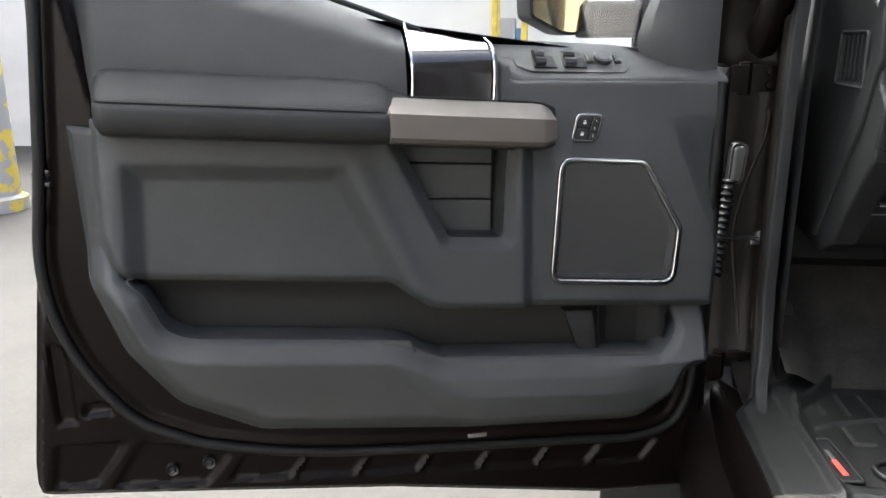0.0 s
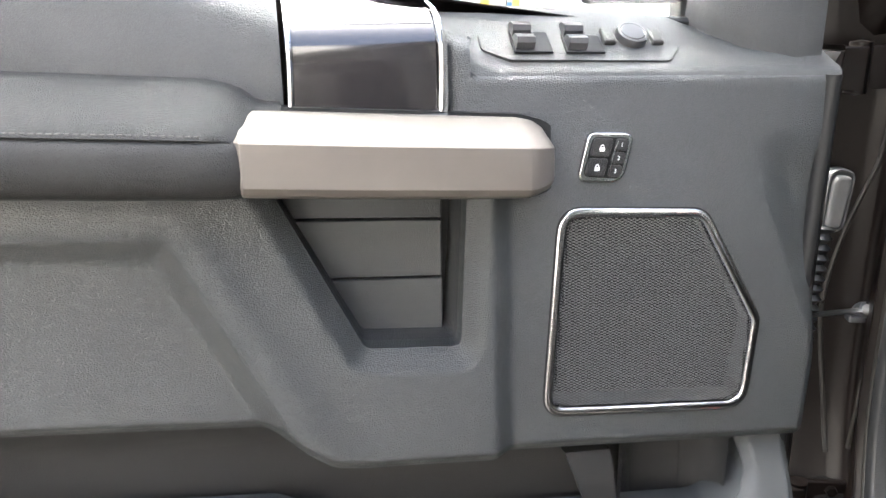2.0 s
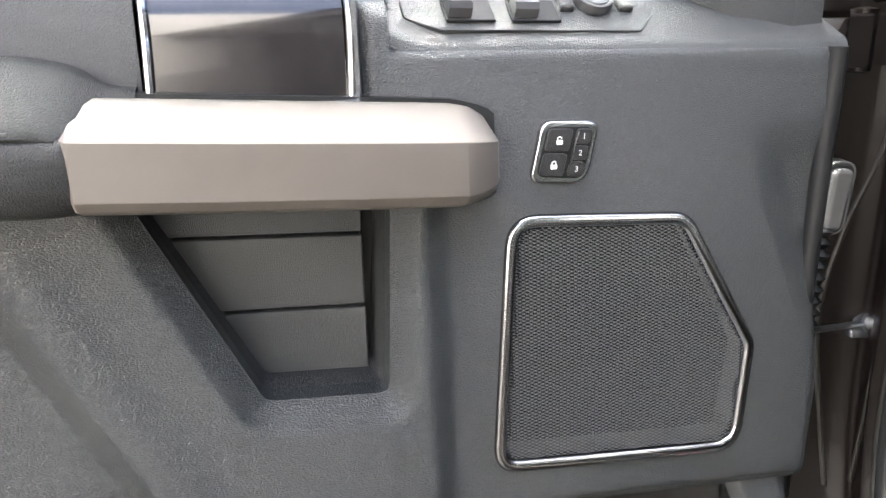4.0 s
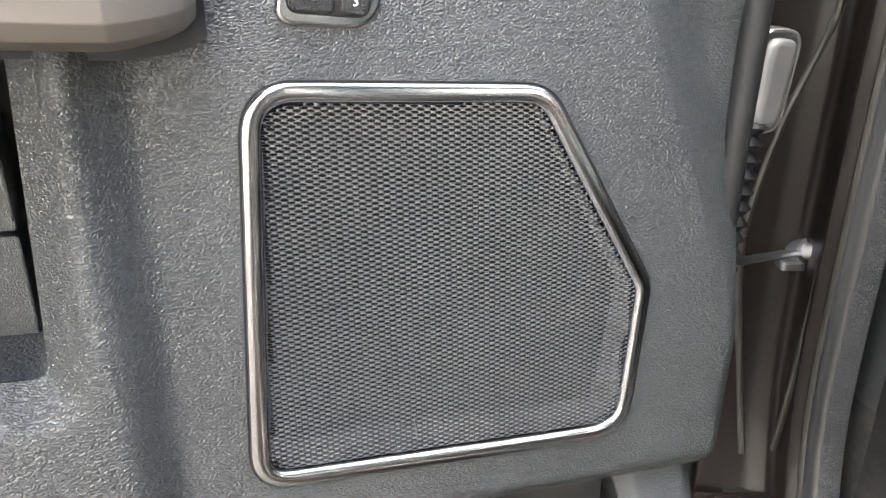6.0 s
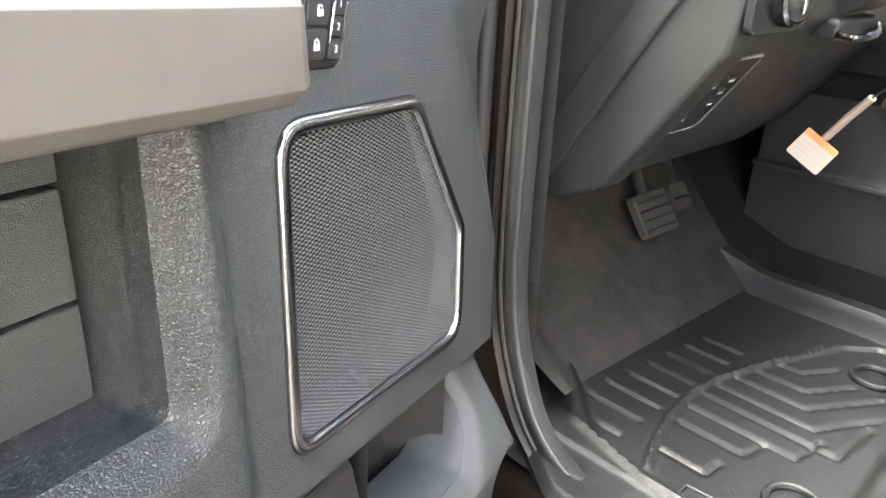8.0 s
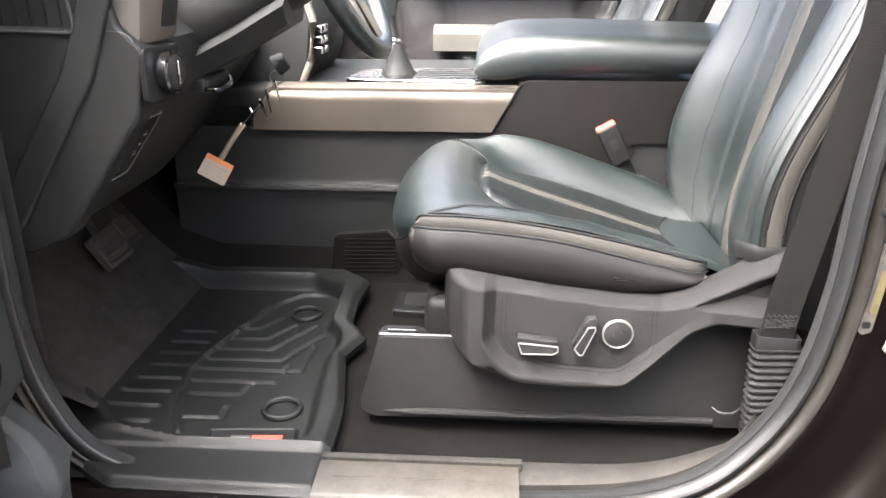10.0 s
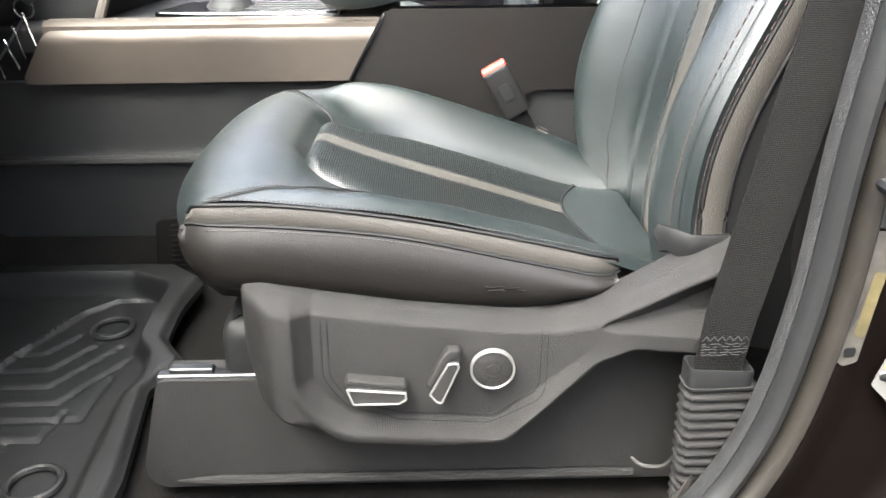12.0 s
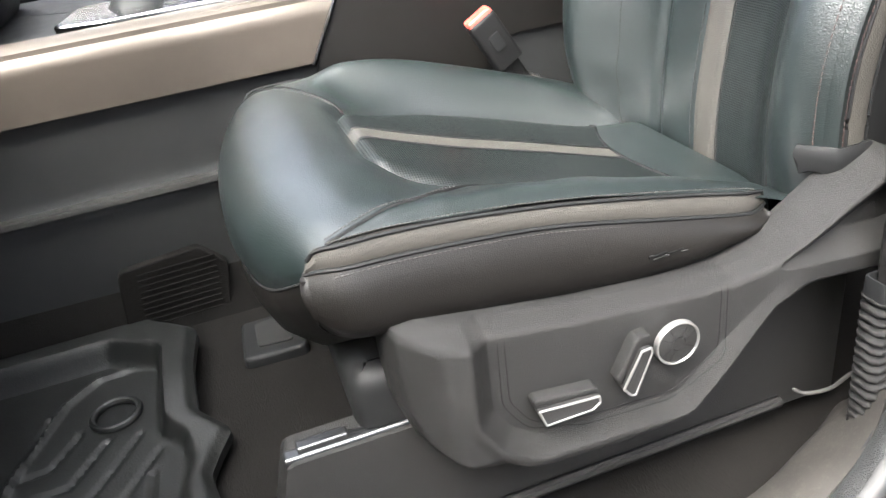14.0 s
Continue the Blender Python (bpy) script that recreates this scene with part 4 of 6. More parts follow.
# ---- body of the truck ----
body = thing("pickup_body", (1.37, 0.5, 0.4), "dark bronze crew cab body shell around the open doorway", "pickup truck")
RIM = [(0.468, 1.33, 1.55), (0.468, 1.385, 1.35), (0.468, 1.40, 1.2), (0.468, 1.403, 0.98), (0.468, 1.400, 0.82), (0.465, 1.375, 0.725), (0.448, 1.32, 0.668), (0.432, 1.22, 0.643), (0.424, 1.10, 0.636), (0.422, 0.90, 0.634), (0.426, 0.66, 0.636), (0.436, 0.528, 0.66), (0.452, 0.450, 0.715), (0.463, 0.398, 0.80), (0.466, 0.375, 0.92), (0.466, 0.369, 1.05), (0.463, 0.359, 1.2), (0.455, 0.343, 1.55)]
RIM_C = curve(RIM, 110)


def rim_frame():
    """Along the doorway: the point and the way out of the opening."""
    out = []
    for i, p in enumerate(RIM_C):
        a, b = RIM_C[max(0, i - 1)], RIM_C[min(len(RIM_C) - 1, i + 1)]
        t = (b - a).normalized()
        o = t.cross(Vector((1, 0, 0))).normalized()
        if o.dot(p - Vector((p.x, 0.89, 1.15))) < 0:
            o = -o
        out.append((p + o * 0.026, o))
    return out


RF = rim_frame()


def fore(p):
    """One at the front pillar, nought elsewhere."""
    return float(sstep(1.12, 1.32, np.array(p.y)))


def along(profile, width=lambda p: 1.0, flat=0.0, slim=0.0):
    """Loft a profile of (x offset, way out) round the doorway; flat and slim thin it at the front pillar."""
    return loft([[p + Vector((dx * (1 - flat * fore(p)) , 0, 0)) + o * (d * width(p) * (1 - slim * fore(p))) for dx, d in profile] for p, o in RF], False)


def jamb(p):
    """How far the painted jamb reaches: short in front, long at the centre pillar."""
    return 1.0 + 0.75 * float(sstep(0.70, 0.45, np.array(p.y))) - 0.35 * float(sstep(0.70, 0.62, np.array(p.z)))


part("door_jamb", along([(0.006, 0.006), (-0.006, 0.009), (-0.011, 0.013), (-0.010, 0.018), (-0.003, 0.026), (0.001, 0.036), (0.003, 0.055), (0.007, 0.066), (0.006, 0.074), (0.0, 0.080), (-0.02, 0.085), (-0.05, 0.088), (-0.085, 0.092), (-0.105, 0.10), (-0.115, 0.12), (-0.12, 0.22)], jamb), M_PAINT, body, ID, "glossy dark bronze painted door jamb")
part("opening_seal", along([(0.012, -0.001), (0.0, -0.0005), (-0.009, -0.002), (-0.014, -0.006), (-0.015, -0.011), (-0.012, -0.016), (-0.005, -0.0195), (0.004, -0.0205), (0.02, -0.020)], flat=0.6), M_RUBBER, body, ID, "black rubber doorway seal")
part("seal_lip", along([(0.006, -0.0195), (0.000, -0.0200), (-0.001, -0.0215), (0.003, -0.0230), (0.012, -0.0235), (0.016, -0.0225), (0.018, -0.016)]), M_SEAL, body, ID, "grained inner lip of the seal")
part("second_seal", along([(0.004, -0.001), (-0.008, 0.0004), (-0.016, 0.003), (-0.020, 0.008), (-0.020, 0.013), (-0.015, 0.017), (-0.006, 0.0195), (0.004, 0.020)], flat=0.75, slim=0.65), M_FLANGE, body, ID, "dusty brown-black flange cover beside the seal")
# rolled edges of the jamb's sheet metal at the hinges
for edge in ([(0.467, 1.499, 1.16), (0.4652, 1.5095, 1.103), (0.442, 1.5150, 1.022), (0.4273, 1.5165, 0.942), (0.4282, 1.5165, 0.884), (0.4403, 1.5095, 0.791), (0.4475, 1.4905, 0.713)],
             [(0.4645, 1.448, 1.00), (0.4665, 1.458, 0.90), (0.4680, 1.465, 0.81), (0.4680, 1.474, 0.73)]):
    part("rolled_edge", tube(curve(edge, 40), 0.0032, 8), M_FLANGE, body, ID, "dusty rolled edge of the sheet metal")
# rocker and outer skin below the doorway
rings = [[(0.39, y, 0.50), (0.376, y, 0.56), (0.383, y, 0.60), (0.39, y, 0.62), (0.405, y, 0.632), (0.44, y, 0.618), (0.62, y, 0.60), (0.62, y, 0.42), (0.36, y, 0.42)] for y in np.linspace(-0.9, 1.62, 12)]
part("rocker", loft(rings), M_PAINT, body)
part("front_wing", box(0.24, 0.36, 1.56, 3.2, 0.42, 1.22, 0.03), M_PAINT, body)
part("arch_liner", box(0.20, 0.62, 1.585, 1.60, 0.16, 0.62, 0.004), M_RUBBER, body, ID, "black wheel arch liner")
part("hinge_pillar", box(0.35, 0.52, 1.53, 1.61, 0.40, 1.26, 0.015), M_PAINT, body)
part("hood", box(0.28, 2.45, 1.75, 3.2, 1.14, 1.24, 0.05), M_PAINT, body)
part("firewall", box(0.36, 2.38, 1.62, 1.70, 0.45, 1.22, 0.02), M_DARK, body)
part("roof", slab(rounded([(0.42, -1.1), (2.32, -1.1), (2.32, 0.74), (0.42, 0.74)], 0.1, 5), 1.84, 1.90, 0.03), M_PAINT, body)
part("headliner", slab(rounded([(0.44, -1.08), (2.30, -1.08), (2.30, 0.72), (0.44, 0.72)], 0.1, 5), 1.815, 1.836), M_HEAD, body)
part("back_wall", join(box(0.42, 2.32, -1.16, -1.10, 0.42, 1.30, 0.02), box(0.42, 0.75, -1.16, -1.10, 1.30, 1.84, 0.02), box(1.99, 2.32, -1.16, -1.10, 1.30, 1.84, 0.02)), M_HEAD, body)
for x in (0.44, 2.30):
    part("front_pillar", tube([(x, 1.62, 1.2), (x + (0.03 if x < 1 else -0.03), 1.28, 1.50), (x + (0.06 if x < 1 else -0.06), 0.70, 1.84)], 0.035, 10), M_PAINT, body)
part("rear_door", join(box(0.33, 0.42, -0.75, 0.200, 0.52, 1.30, 0.02)), M_PAINT, body)
part("centre_pillar", join(box(0.478, 0.54, 0.10, 0.31, 0.6, 1.84, 0.02)), M_DARK, body)
part("far_side", join(box(2.30, 2.38, -1.1, 1.62, 0.45, 0.80, 0.02), box(2.30, 2.38, 0.16, 0.30, 0.79, 1.84, 0.02)), M_PAINT, body)
wp = part("windscreen", loft([[(0.57, 1.62, 1.22), (2.17, 1.62, 1.22)], [(0.57, 0.74, 1.84), (2.17, 0.74, 1.84)]], False), M_GLASS, body, ID, "sloping clear windscreen")
wp.visible_shadow = False

# far front door with its trim and armrest
far = thing("passenger_door", (2.28, 0.8, 0.6), "closed passenger door with dark trim and a grey armrest", "vehicle door")
part("trim", loft([[(2.26, y, 0.62), (2.24, y, 0.75), (2.235, y, 0.98), (2.25, y, 1.10), (2.26, y, 1.20), (2.30, y, 1.225), (2.36, y, 1.22), (2.36, y, 0.62)] for y in np.linspace(0.31, 1.6, 8)]), M_GLOSS, far)
part("armrest", loft([[(2.24, y, 1.03), (2.17, y, 1.02), (2.165, y, 1.075), (2.19, y, 1.095), (2.24, y, 1.10)] for y in (0.35, 0.4, 0.9, 0.98)]), M_STRIPE, far, ID, "grey padded armrest")
part("sill_strip", box(2.205, 2.26, 0.32, 1.5, 1.185, 1.205, 0.008), M_SILVER, far)

part("window_pane", box(2.318, 2.323, 0.30, 1.60, 1.21, 1.80, 0.002), M_TINT, far, ID, "purple-tinted side window glass")

SM = Matrix(((0, 0, -1, 0), (-1, 0, 0, 0), (0, 1, 0, 0), (0, 0, 0, 1)))     # u = -y, v = z, n = -x

# ---- floor, mat ----
rings = []
for y, z in ((-1.05, 0.60), (0.2, 0.605), (0.50, 0.612), (1.0, 0.618), (1.36, 0.622), (1.46, 0.66), (1.62, 0.84), (1.64, 1.0)):
    rings.append([(0.43, y, z + 0.008 if y < 1.45 else z), (0.46, y, z + 0.006), (0.52, y, z), (0.80, y, z), (1.05, y, z + 0.005), (1.09, y, z + 0.03), (1.115, y, z + 0.12), (1.62, y, z + 0.12), (1.66, y, z + 0.02), (1.9, y, z), (2.30, y, z)])
V, F = loft(rings, False)
floor = tagged(hang("floor", mesh_of("floor", V, F, M_CARPET), None, ID), "dusty black carpeted cab floor", "floor", kind="structure")
scuff = thing("sill_trim", (0.47, 0.9, 0.62), "dusty grey plastic sill trim running up into the kick panel", "sill trim")
rings = []
for a, b in zip(curve([(0.505, 1.48, 0.79), (0.490, 1.455, 0.73), (0.472, 1.40, 0.672), (0.455, 1.30, 0.640), (0.446, 1.10, 0.632), (0.445, 0.80, 0.632), (0.446, 0.58, 0.648), (0.462, 0.47, 0.69), (0.478, 0.43, 0.74)], 60),
                curve([(0.550, 1.50, 0.775), (0.560, 1.475, 0.71), (0.532, 1.41, 0.640), (0.505, 1.31, 0.628), (0.500, 1.10, 0.638), (0.500, 0.80, 0.636), (0.502, 0.58, 0.638), (0.535, 0.46, 0.645), (0.56, 0.40, 0.65)], 60)):
    m = a.lerp(b, 0.5)
    rings.append([a - Vector((0.0, 0, 0.02)), a, a.lerp(b, 0.12) + Vector((0, 0, 0.0035)), m + Vector((0, 0, 0.004)), a.lerp(b, 0.88) + Vector((0, 0, 0.001)), b - Vector((0, 0, 0.004)), b - Vector((0, 0, 0.03))])
part("cover", loft(rings, False), M_DUSTY, scuff)
plate_s = thing("sill_plate", (0.43, 0.78, 0.62), "worn champagne sill plate with a ribbed edge", "sill plate")
part("plate", loft([[(0.386, y, 0.628), (0.392, y, 0.644), (0.398, y, 0.6475), (0.455, y, 0.6505), (0.464, y, 0.649), (0.468, y, 0.640)] for y in np.linspace(0.74, 1.012, 8)]), M_PLATE, plate_s)
part("edge_strip", loft([[(0.466, y, 0.640), (0.467, y, 0.652), (0.474, y, 0.6535), (0.480, y, 0.651), (0.482, y, 0.640)] for y in np.linspace(0.735, 1.012, 8)]), M_DUSTY, plate_s)
part("strip_rib", tube([(0.43, y, 0.6495) for y in np.linspace(0.76, 0.99, 6)], 0.0016, 6), M_PLATE, plate_s)

MAT = [(0.399, 1.012), (0.404, 1.004), (0.500, 1.004), (0.600, 1.006), (0.770, 1.034), (0.800, 1.022), (0.832, 1.004), (0.876, 1.040), (0.96, 1.040), (1.050, 1.030), (1.100, 1.085), (1.135, 1.12), (1.13, 1.50), (0.60, 1.50), (0.535, 1.42), (0.455, 1.37), (0.404, 1.29)]
MAT_R = rounded(MAT, [0.004, 0.006, 0.01, 0.02, 0.02, 0.01, 0.015, 0.02, 0.02, 0.03, 0.03, 0.05, 0.03, 0.05, 0.05, 0.05, 0.03], 4)
BASIN = rounded([(0.500, 1.045), (0.76, 1.065), (0.80, 1.055), (0.84, 1.06), (0.87, 1.085), (1.02, 1.085), (1.06, 1.15), (1.06, 1.46), (0.66, 1.46), (0.52, 1.31)], 0.03, 4)


def mat_height(X, Y):
    z = 0.640 + 0 * X
    b = sdf(BASIN, X, Y)
    z = z + (0.014 + 0.022 * sstep(0.78, 0.95, X)) * sstep(-0.006, 0.010, b)
    out = -sdf(MAT_R, X, Y)
    z = z - 0.010 * (1 - sstep(0.0, 0.012, out))
    z = z + 0.40 * np.maximum(0, Y - 1.37) ** 1.35 * 1.6
    z = z - 0.06 * np.maximum(0, 0.485 - X) * sstep(1.42, 1.36, Y) - 0.003 * (1 - sstep(0.478, 0.484, X))
    z = z + 0.0065 * np.exp(-((X - 0.491 - 0.25 * np.maximum(0, Y - 1.22)) / 0.0055) ** 2) * sstep(1.38, 1.32, Y)
    ins = sstep(0.0, 0.02, -b)
    # nested angular channels behind the arc, short ones ahead of it
    bends = (((0.57, 1.25), (0.57, 1.19), (0.60, 1.19)), ((0.636, 1.265), (0.636, 1.18), (0.675, 1.172)), ((0.677, 1.275), (0.677, 1.135), (0.735, 1.128)),
             ((0.716, 1.275), (0.716, 1.102), (0.81, 1.098)), ((0.752, 1.275), (0.752, 1.145), (0.805, 1.117), (0.85, 1.09)), ((0.79, 1.27), (0.79, 1.172), (0.89, 1.112)),
             ((0.828, 1.262), (0.83, 1.19), (0.895, 1.15)), ((0.87, 1.25), (0.872, 1.215), (0.945, 1.17)), ((0.90, 1.245), (0.975, 1.224)))
    for ln in bends:
        z = z - 0.0032 * (1 - sstep(0.0018, 0.0050, line_gap(ln, X, Y))) * ins
    for k in range(8):
        ln = [(0.555 + 0.043 * k, 1.30), (0.555 + 0.043 * k, 1.385 - 0.004 * k)]
        z = z - 0.004 * (1 - sstep(0.0022, 0.0048, line_gap(ln, X, Y))) * ins
    arc = [(0.515, 1.235), (0.565, 1.258), (0.63, 1.279), (0.707, 1.290), (0.76, 1.286), (0.813, 1.272), (0.87, 1.256), (0.92, 1.238), (0.992, 1.208), (1.03, 1.17), (1.035, 1.11)]
    z = z + 0.0055 * (1 - sstep(0.002, 0.0065, line_gap(arc, X, Y))) * ins
    for cx, cy in ((0.597, 1.102), (0.938, 1.142)):
        r = np.sqrt((X - cx) ** 2 + (Y - cy) ** 2)
        z = np.where(r < 0.042, 0.640 + 0.0 * z, z)
    return z


mat = thing("floor_mat", (0.78, 1.2, 0.62), "dusty black moulded rubber floor mat with channels", "floor mat")
part("tray", relief(MAT_R, mat_height, 0.0042, 0.012), M_MAT, mat, ID)
for cx, cy in ((0.597, 1.102), (0.938, 1.142)):
    ring = [(cx + 0.028 * math.cos(k * math.tau / 40), cy + 0.028 * math.sin(k * math.tau / 40), 0.6435) for k in range(40)]
    part("hook_ring", tube(ring, 0.0048, 8, closed=True), M_MAT, mat)
LOGO = pose(0.5165, 1.127, 0.6425, 0, 0, -86)
lp = part("name_plate", slab(rounded([(-0.066, -0.019), (0.066, -0.019), (0.066, 0.019), (-0.066, 0.019)], 0.005, 3), 0, 0.003, 0.001), M_DARK, mat, LOGO, "small name plate with grey and red bars")
part("plate_rim", tube([(x, y, 0.003) for x, y in rounded([(-0.064, -0.017), (0.064, -0.017), (0.064, 0.017), (-0.064, 0.017)], 0.005, 4)], 0.0034, 8, closed=True), M_MAT, lp, LOGO)
part("grey_bar", box(-0.030, -0.001, -0.004, 0.003, 0.002, 0.0042, 0.001), M_GREY, lp, LOGO)
part("red_bar", box(0.001, 0.046, -0.0060, 0.003, 0.002, 0.0042, 0.001), M_RED, lp, LOGO)
# toe wall of the mat, dusty
rings = []
for x in np.linspace(0.50, 1.10, 25):
    left = float(sstep(0.60, 0.50, np.array(x)))
    ring = []
    for k in range(12):
        f = k / 11
        y = 1.395 + 0.185 * f - 0.05 * left * (1 - f)
        ring.append((x, y, 0.646 + 0.19 * (0.25 * f * f + 0.75 * f) + 0.05 * left * (1 - f)))
    rings.append(ring)
part("toe_wall", loft(rings, False), M_TOE, mat, ID, "dusty rising toe wall of the mat")
# pad of ribbed carpet and a floor duct beside the mat
pad_c = thing("carpet_pad", (1.09, 1.05, 0.64), "ribbed dark carpet pad on the side of the tunnel", "carpet pad")
part("backing", slab(rounded([(-1.125, 0.655), (-1.112, 0.755), (-1.0, 0.765), (-0.965, 0.73), (-0.985, 0.632), (-1.06, 0.632)], 0.015, 4), -1.108, -1.095, 0.003), M_CARPET, pad_c, SM)
for k in range(11):
    v = 0.655 + 0.009 * k
    part("rib", tube([(-1.098 + 0.001 * k, v, -1.0952), (-0.990 + 0.001 * k, v + 0.002, -1.0952)], 0.0016, 6), M_CARPET, pad_c, SM)
duct = thing("floor_duct", (1.03, 0.93, 0.62), "black plastic rear heater duct under the seat", "air duct")
part("outlet", moved(slab(rounded([(-0.055, -0.045), (0.055, -0.04), (0.05, 0.04), (-0.05, 0.045)], 0.012, 4), 0, 0.022, 0.006), Matrix.Translation((1.03, 0.935, 0.615))), M_DARK, duct)
part("mouth", moved(slab(rounded([(-0.035, -0.028), (0.035, -0.025), (0.03, 0.02), (-0.03, 0.022)], 0.008, 4), 0, 0.003, 0.001), Matrix.Translation((1.03, 0.935, 0.637))), M_HARD, duct)


# ---- driver's seat ----
seat = thing("driver_seat", (0.82, 0.65, 0.60), "black leather power seat with taupe stripes and stitched seams", "car seat")
XC, HW = 0.823, 0.237


def line2(pts, n):
    return [(p.x, p.y) for p in curve([(a, b, 0) for a, b in pts], n)]


NS = 110
CL = line2([(0.40, 0.842), (0.475, 0.853), (0.60, 0.893), (0.70, 0.925), (0.770, 0.953), (0.810, 0.979), (0.855, 0.991), (0.902, 0.980), (0.934, 0.950), (0.944, 0.915), (0.936, 0.882)], NS)
EL = line2([(0.43, 0.878), (0.482, 0.898), (0.585, 0.930), (0.680, 0.952), (0.755, 0.962), (0.800, 0.967), (0.840, 0.970), (0.868, 0.968), (0.884, 0.960), (0.890, 0.950), (0.890, 0.942)], NS)
A_IN, S_IN = 0.40, 0.478
S_REAR = 0.085


def insert_gap(a, s):
    """Signed distance to the insert's outline, in shares of the half width; its front corners are round."""
    wide = (0.38 + 0.22 * float(sstep(S_IN, 0.28, np.array(s)))) if a > 0 else 0.41 + 0.15 * float(sstep(S_IN, 0.30, np.array(s)))
    qa, qs = abs(a) - (wide - 0.11), (s - S_IN) * 2.1 + 0.11
    return math.hypot(max(qa, 0), max(qs, 0)) + min(max(qa, qs), 0) - 0.11


def cushion_point(a, i, puff=True):
    s = i / NS
    j = min(NS - 1, int(i))
    f = i - j
    cy, cz = (CL[j][k] + (CL[j + 1][k] - CL[j][k]) * f for k in (0, 1))
    ey, ez = (EL[j][k] + (EL[j + 1][k] - EL[j][k]) * f for k in (0, 1))
    q = abs(a)
    nose = float(sstep(0.40, 0.62, np.array(s)))
    w_top = float(sstep(0.50, 0.95, np.array(q))) if a > 0 else float(sstep(0.44, 0.84, np.array(q)))
    w = w_top * (1 - nose) + q ** 2.6 * nose
    y, z = cy + (ey - cy) * w, cz + (ez - cz) * w
    far = 0.012 if a > 0 else 0.0
    mid, wid = (0.79, 0.14) if a > 0 else (0.90, 0.09)
    z += ((0.006 if a < 0 else 0.012) + ((0.003 if a < 0 else 0.010) + far) * math.exp(-((s - 0.35) / 0.16) ** 2)) * math.exp(-((q - mid) / wid) ** 2) * (1 - nose * 0.8) * float(sstep(0.0, 0.15, np.array(s)))
    if puff:
        d = insert_gap(a, s)
        fwd = float(sstep(0.20, 0.42, np.array(s)))
        if d < 0:
            z += 0.007 - 0.017 * math.exp(d / 0.050) - 0.005 * fwd * math.exp(d / 0.20)
        else:
            z -= 0.010 * math.exp(-(d / 0.045) ** 2) + 0.005 * fwd * math.exp(-d / 0.14)
        # soft creases in the worn leather
        z += 0.0007 * noise.noise(Vector((4 * a, 13 * s, 0))) * float(sstep(0.42, 0.5, np.array(s)))
        z += 0.0009 * math.sin(70 * s + 5 * a) * math.exp(-((a + 0.82) / 0.14) ** 2) * (1 - nose)
    x = XC + HW * a * (1 - 0.03 * nose)
    return Vector((x, y, z))


def cushion_patches():
    """The cushion's skin, cut into its panels along the seams."""
    na, ns = 150, 200
    A = np.linspace(-1, 1, na + 1)
    V = [cushion_point(float(a), i * NS / ns) for i in range(ns + 1) for a in A]
    sets = {"body": [], "insert": [], "stripe": [], "rear": []}
    for i in range(ns):
        for j in range(na):
            a, s = (A[j] + A[j + 1]) / 2, (i + 0.5) / ns
            rear = S_REAR + 0.035 * (1 - min(1, abs(a / 0.5)) ** 2)
            if insert_gap(a, s) < 0:
                k = "rear" if s < rear else ("stripe" if abs(a - 0.01) < 0.072 else "insert")
            else:
                k = "body"
            o = i * (na + 1) + j
            sets[k].append((o, o + 1, o + na + 2, o + na + 1))
    out = {}
    for k, F in sets.items():
        used = sorted({v for f in F for v in f})
        idx = {v: n for n, v in enumerate(used)}
        out[k] = ([V[v] for v in used], [tuple(idx[v] for v in f) for f in F])
    return out


CP = cushion_patches()
cushion = part("cushion", CP["body"], M_LEATHER, seat, ID, "worn smooth black leather cushion with side bolsters")
part("insert_panel", CP["insert"], M_PERF, seat, ID, "perforated black leather insert")
part("insert_stripe", CP["stripe"], M_STRIPE, seat, ID, "taupe stripe down the middle of the insert")
part("rear_panel", CP["rear"], M_LEATHER, seat)
part("rear_seam", tube([cushion_point(a, NS * (S_REAR + 0.035 * (1 - min(1, abs(a / 0.5)) ** 2))) + Vector((0, 0, 0.0006)) for a in np.linspace(-0.56, 0.56, 40)], 0.0016, 6), M_DARK, seat)
for a in (-0.067, 0.087):
    part("stripe_seam", tube([cushion_point(a, NS * s) + Vector((0, 0, 0.0004)) for s in np.linspace(S_REAR + 0.035, S_IN - 0.012, 40)], 0.0013, 6), M_DARK, seat)
# side stripe and lower side panels
ST_TOP = line2([(0.484, 0.901), (0.496, 0.909), (0.585, 0.931), (0.693, 0.953), (0.80, 0.967), (0.873, 0.968), (0.889, 0.958)], 50)
ST_BOT = line2([(0.482, 0.893), (0.500, 0.892), (0.584, 0.911), (0.694, 0.936), (0.80, 0.948), (0.873, 0.951), (0.893, 0.948)], 50)
SD_BOT = line2([(0.481, 0.8915), (0.492, 0.877), (0.514, 0.856), (0.566, 0.836), (0.645, 0.833), (0.748, 0.845), (0.847, 0.858), (0.880, 0.868), (0.893, 0.886)], 50)
def tuck(y):
    """How far the cushion's side curves in at its front and back."""
    return 0.014 * max(0, (y - 0.855) / 0.038) ** 2 + 0.012 * max(0, (0.515 - y) / 0.035) ** 2


def resample(pts, n):
    P = [Vector(p) for p in pts]
    d = [0.0]
    for a, b in zip(P[:-1], P[1:]):
        d.append(d[-1] + (b - a).length)
    return [Vector([float(np.interp(d[-1] * k / (n - 1), d, [p[c] for p in P])) for c in range(3)]) for k in range(n)]


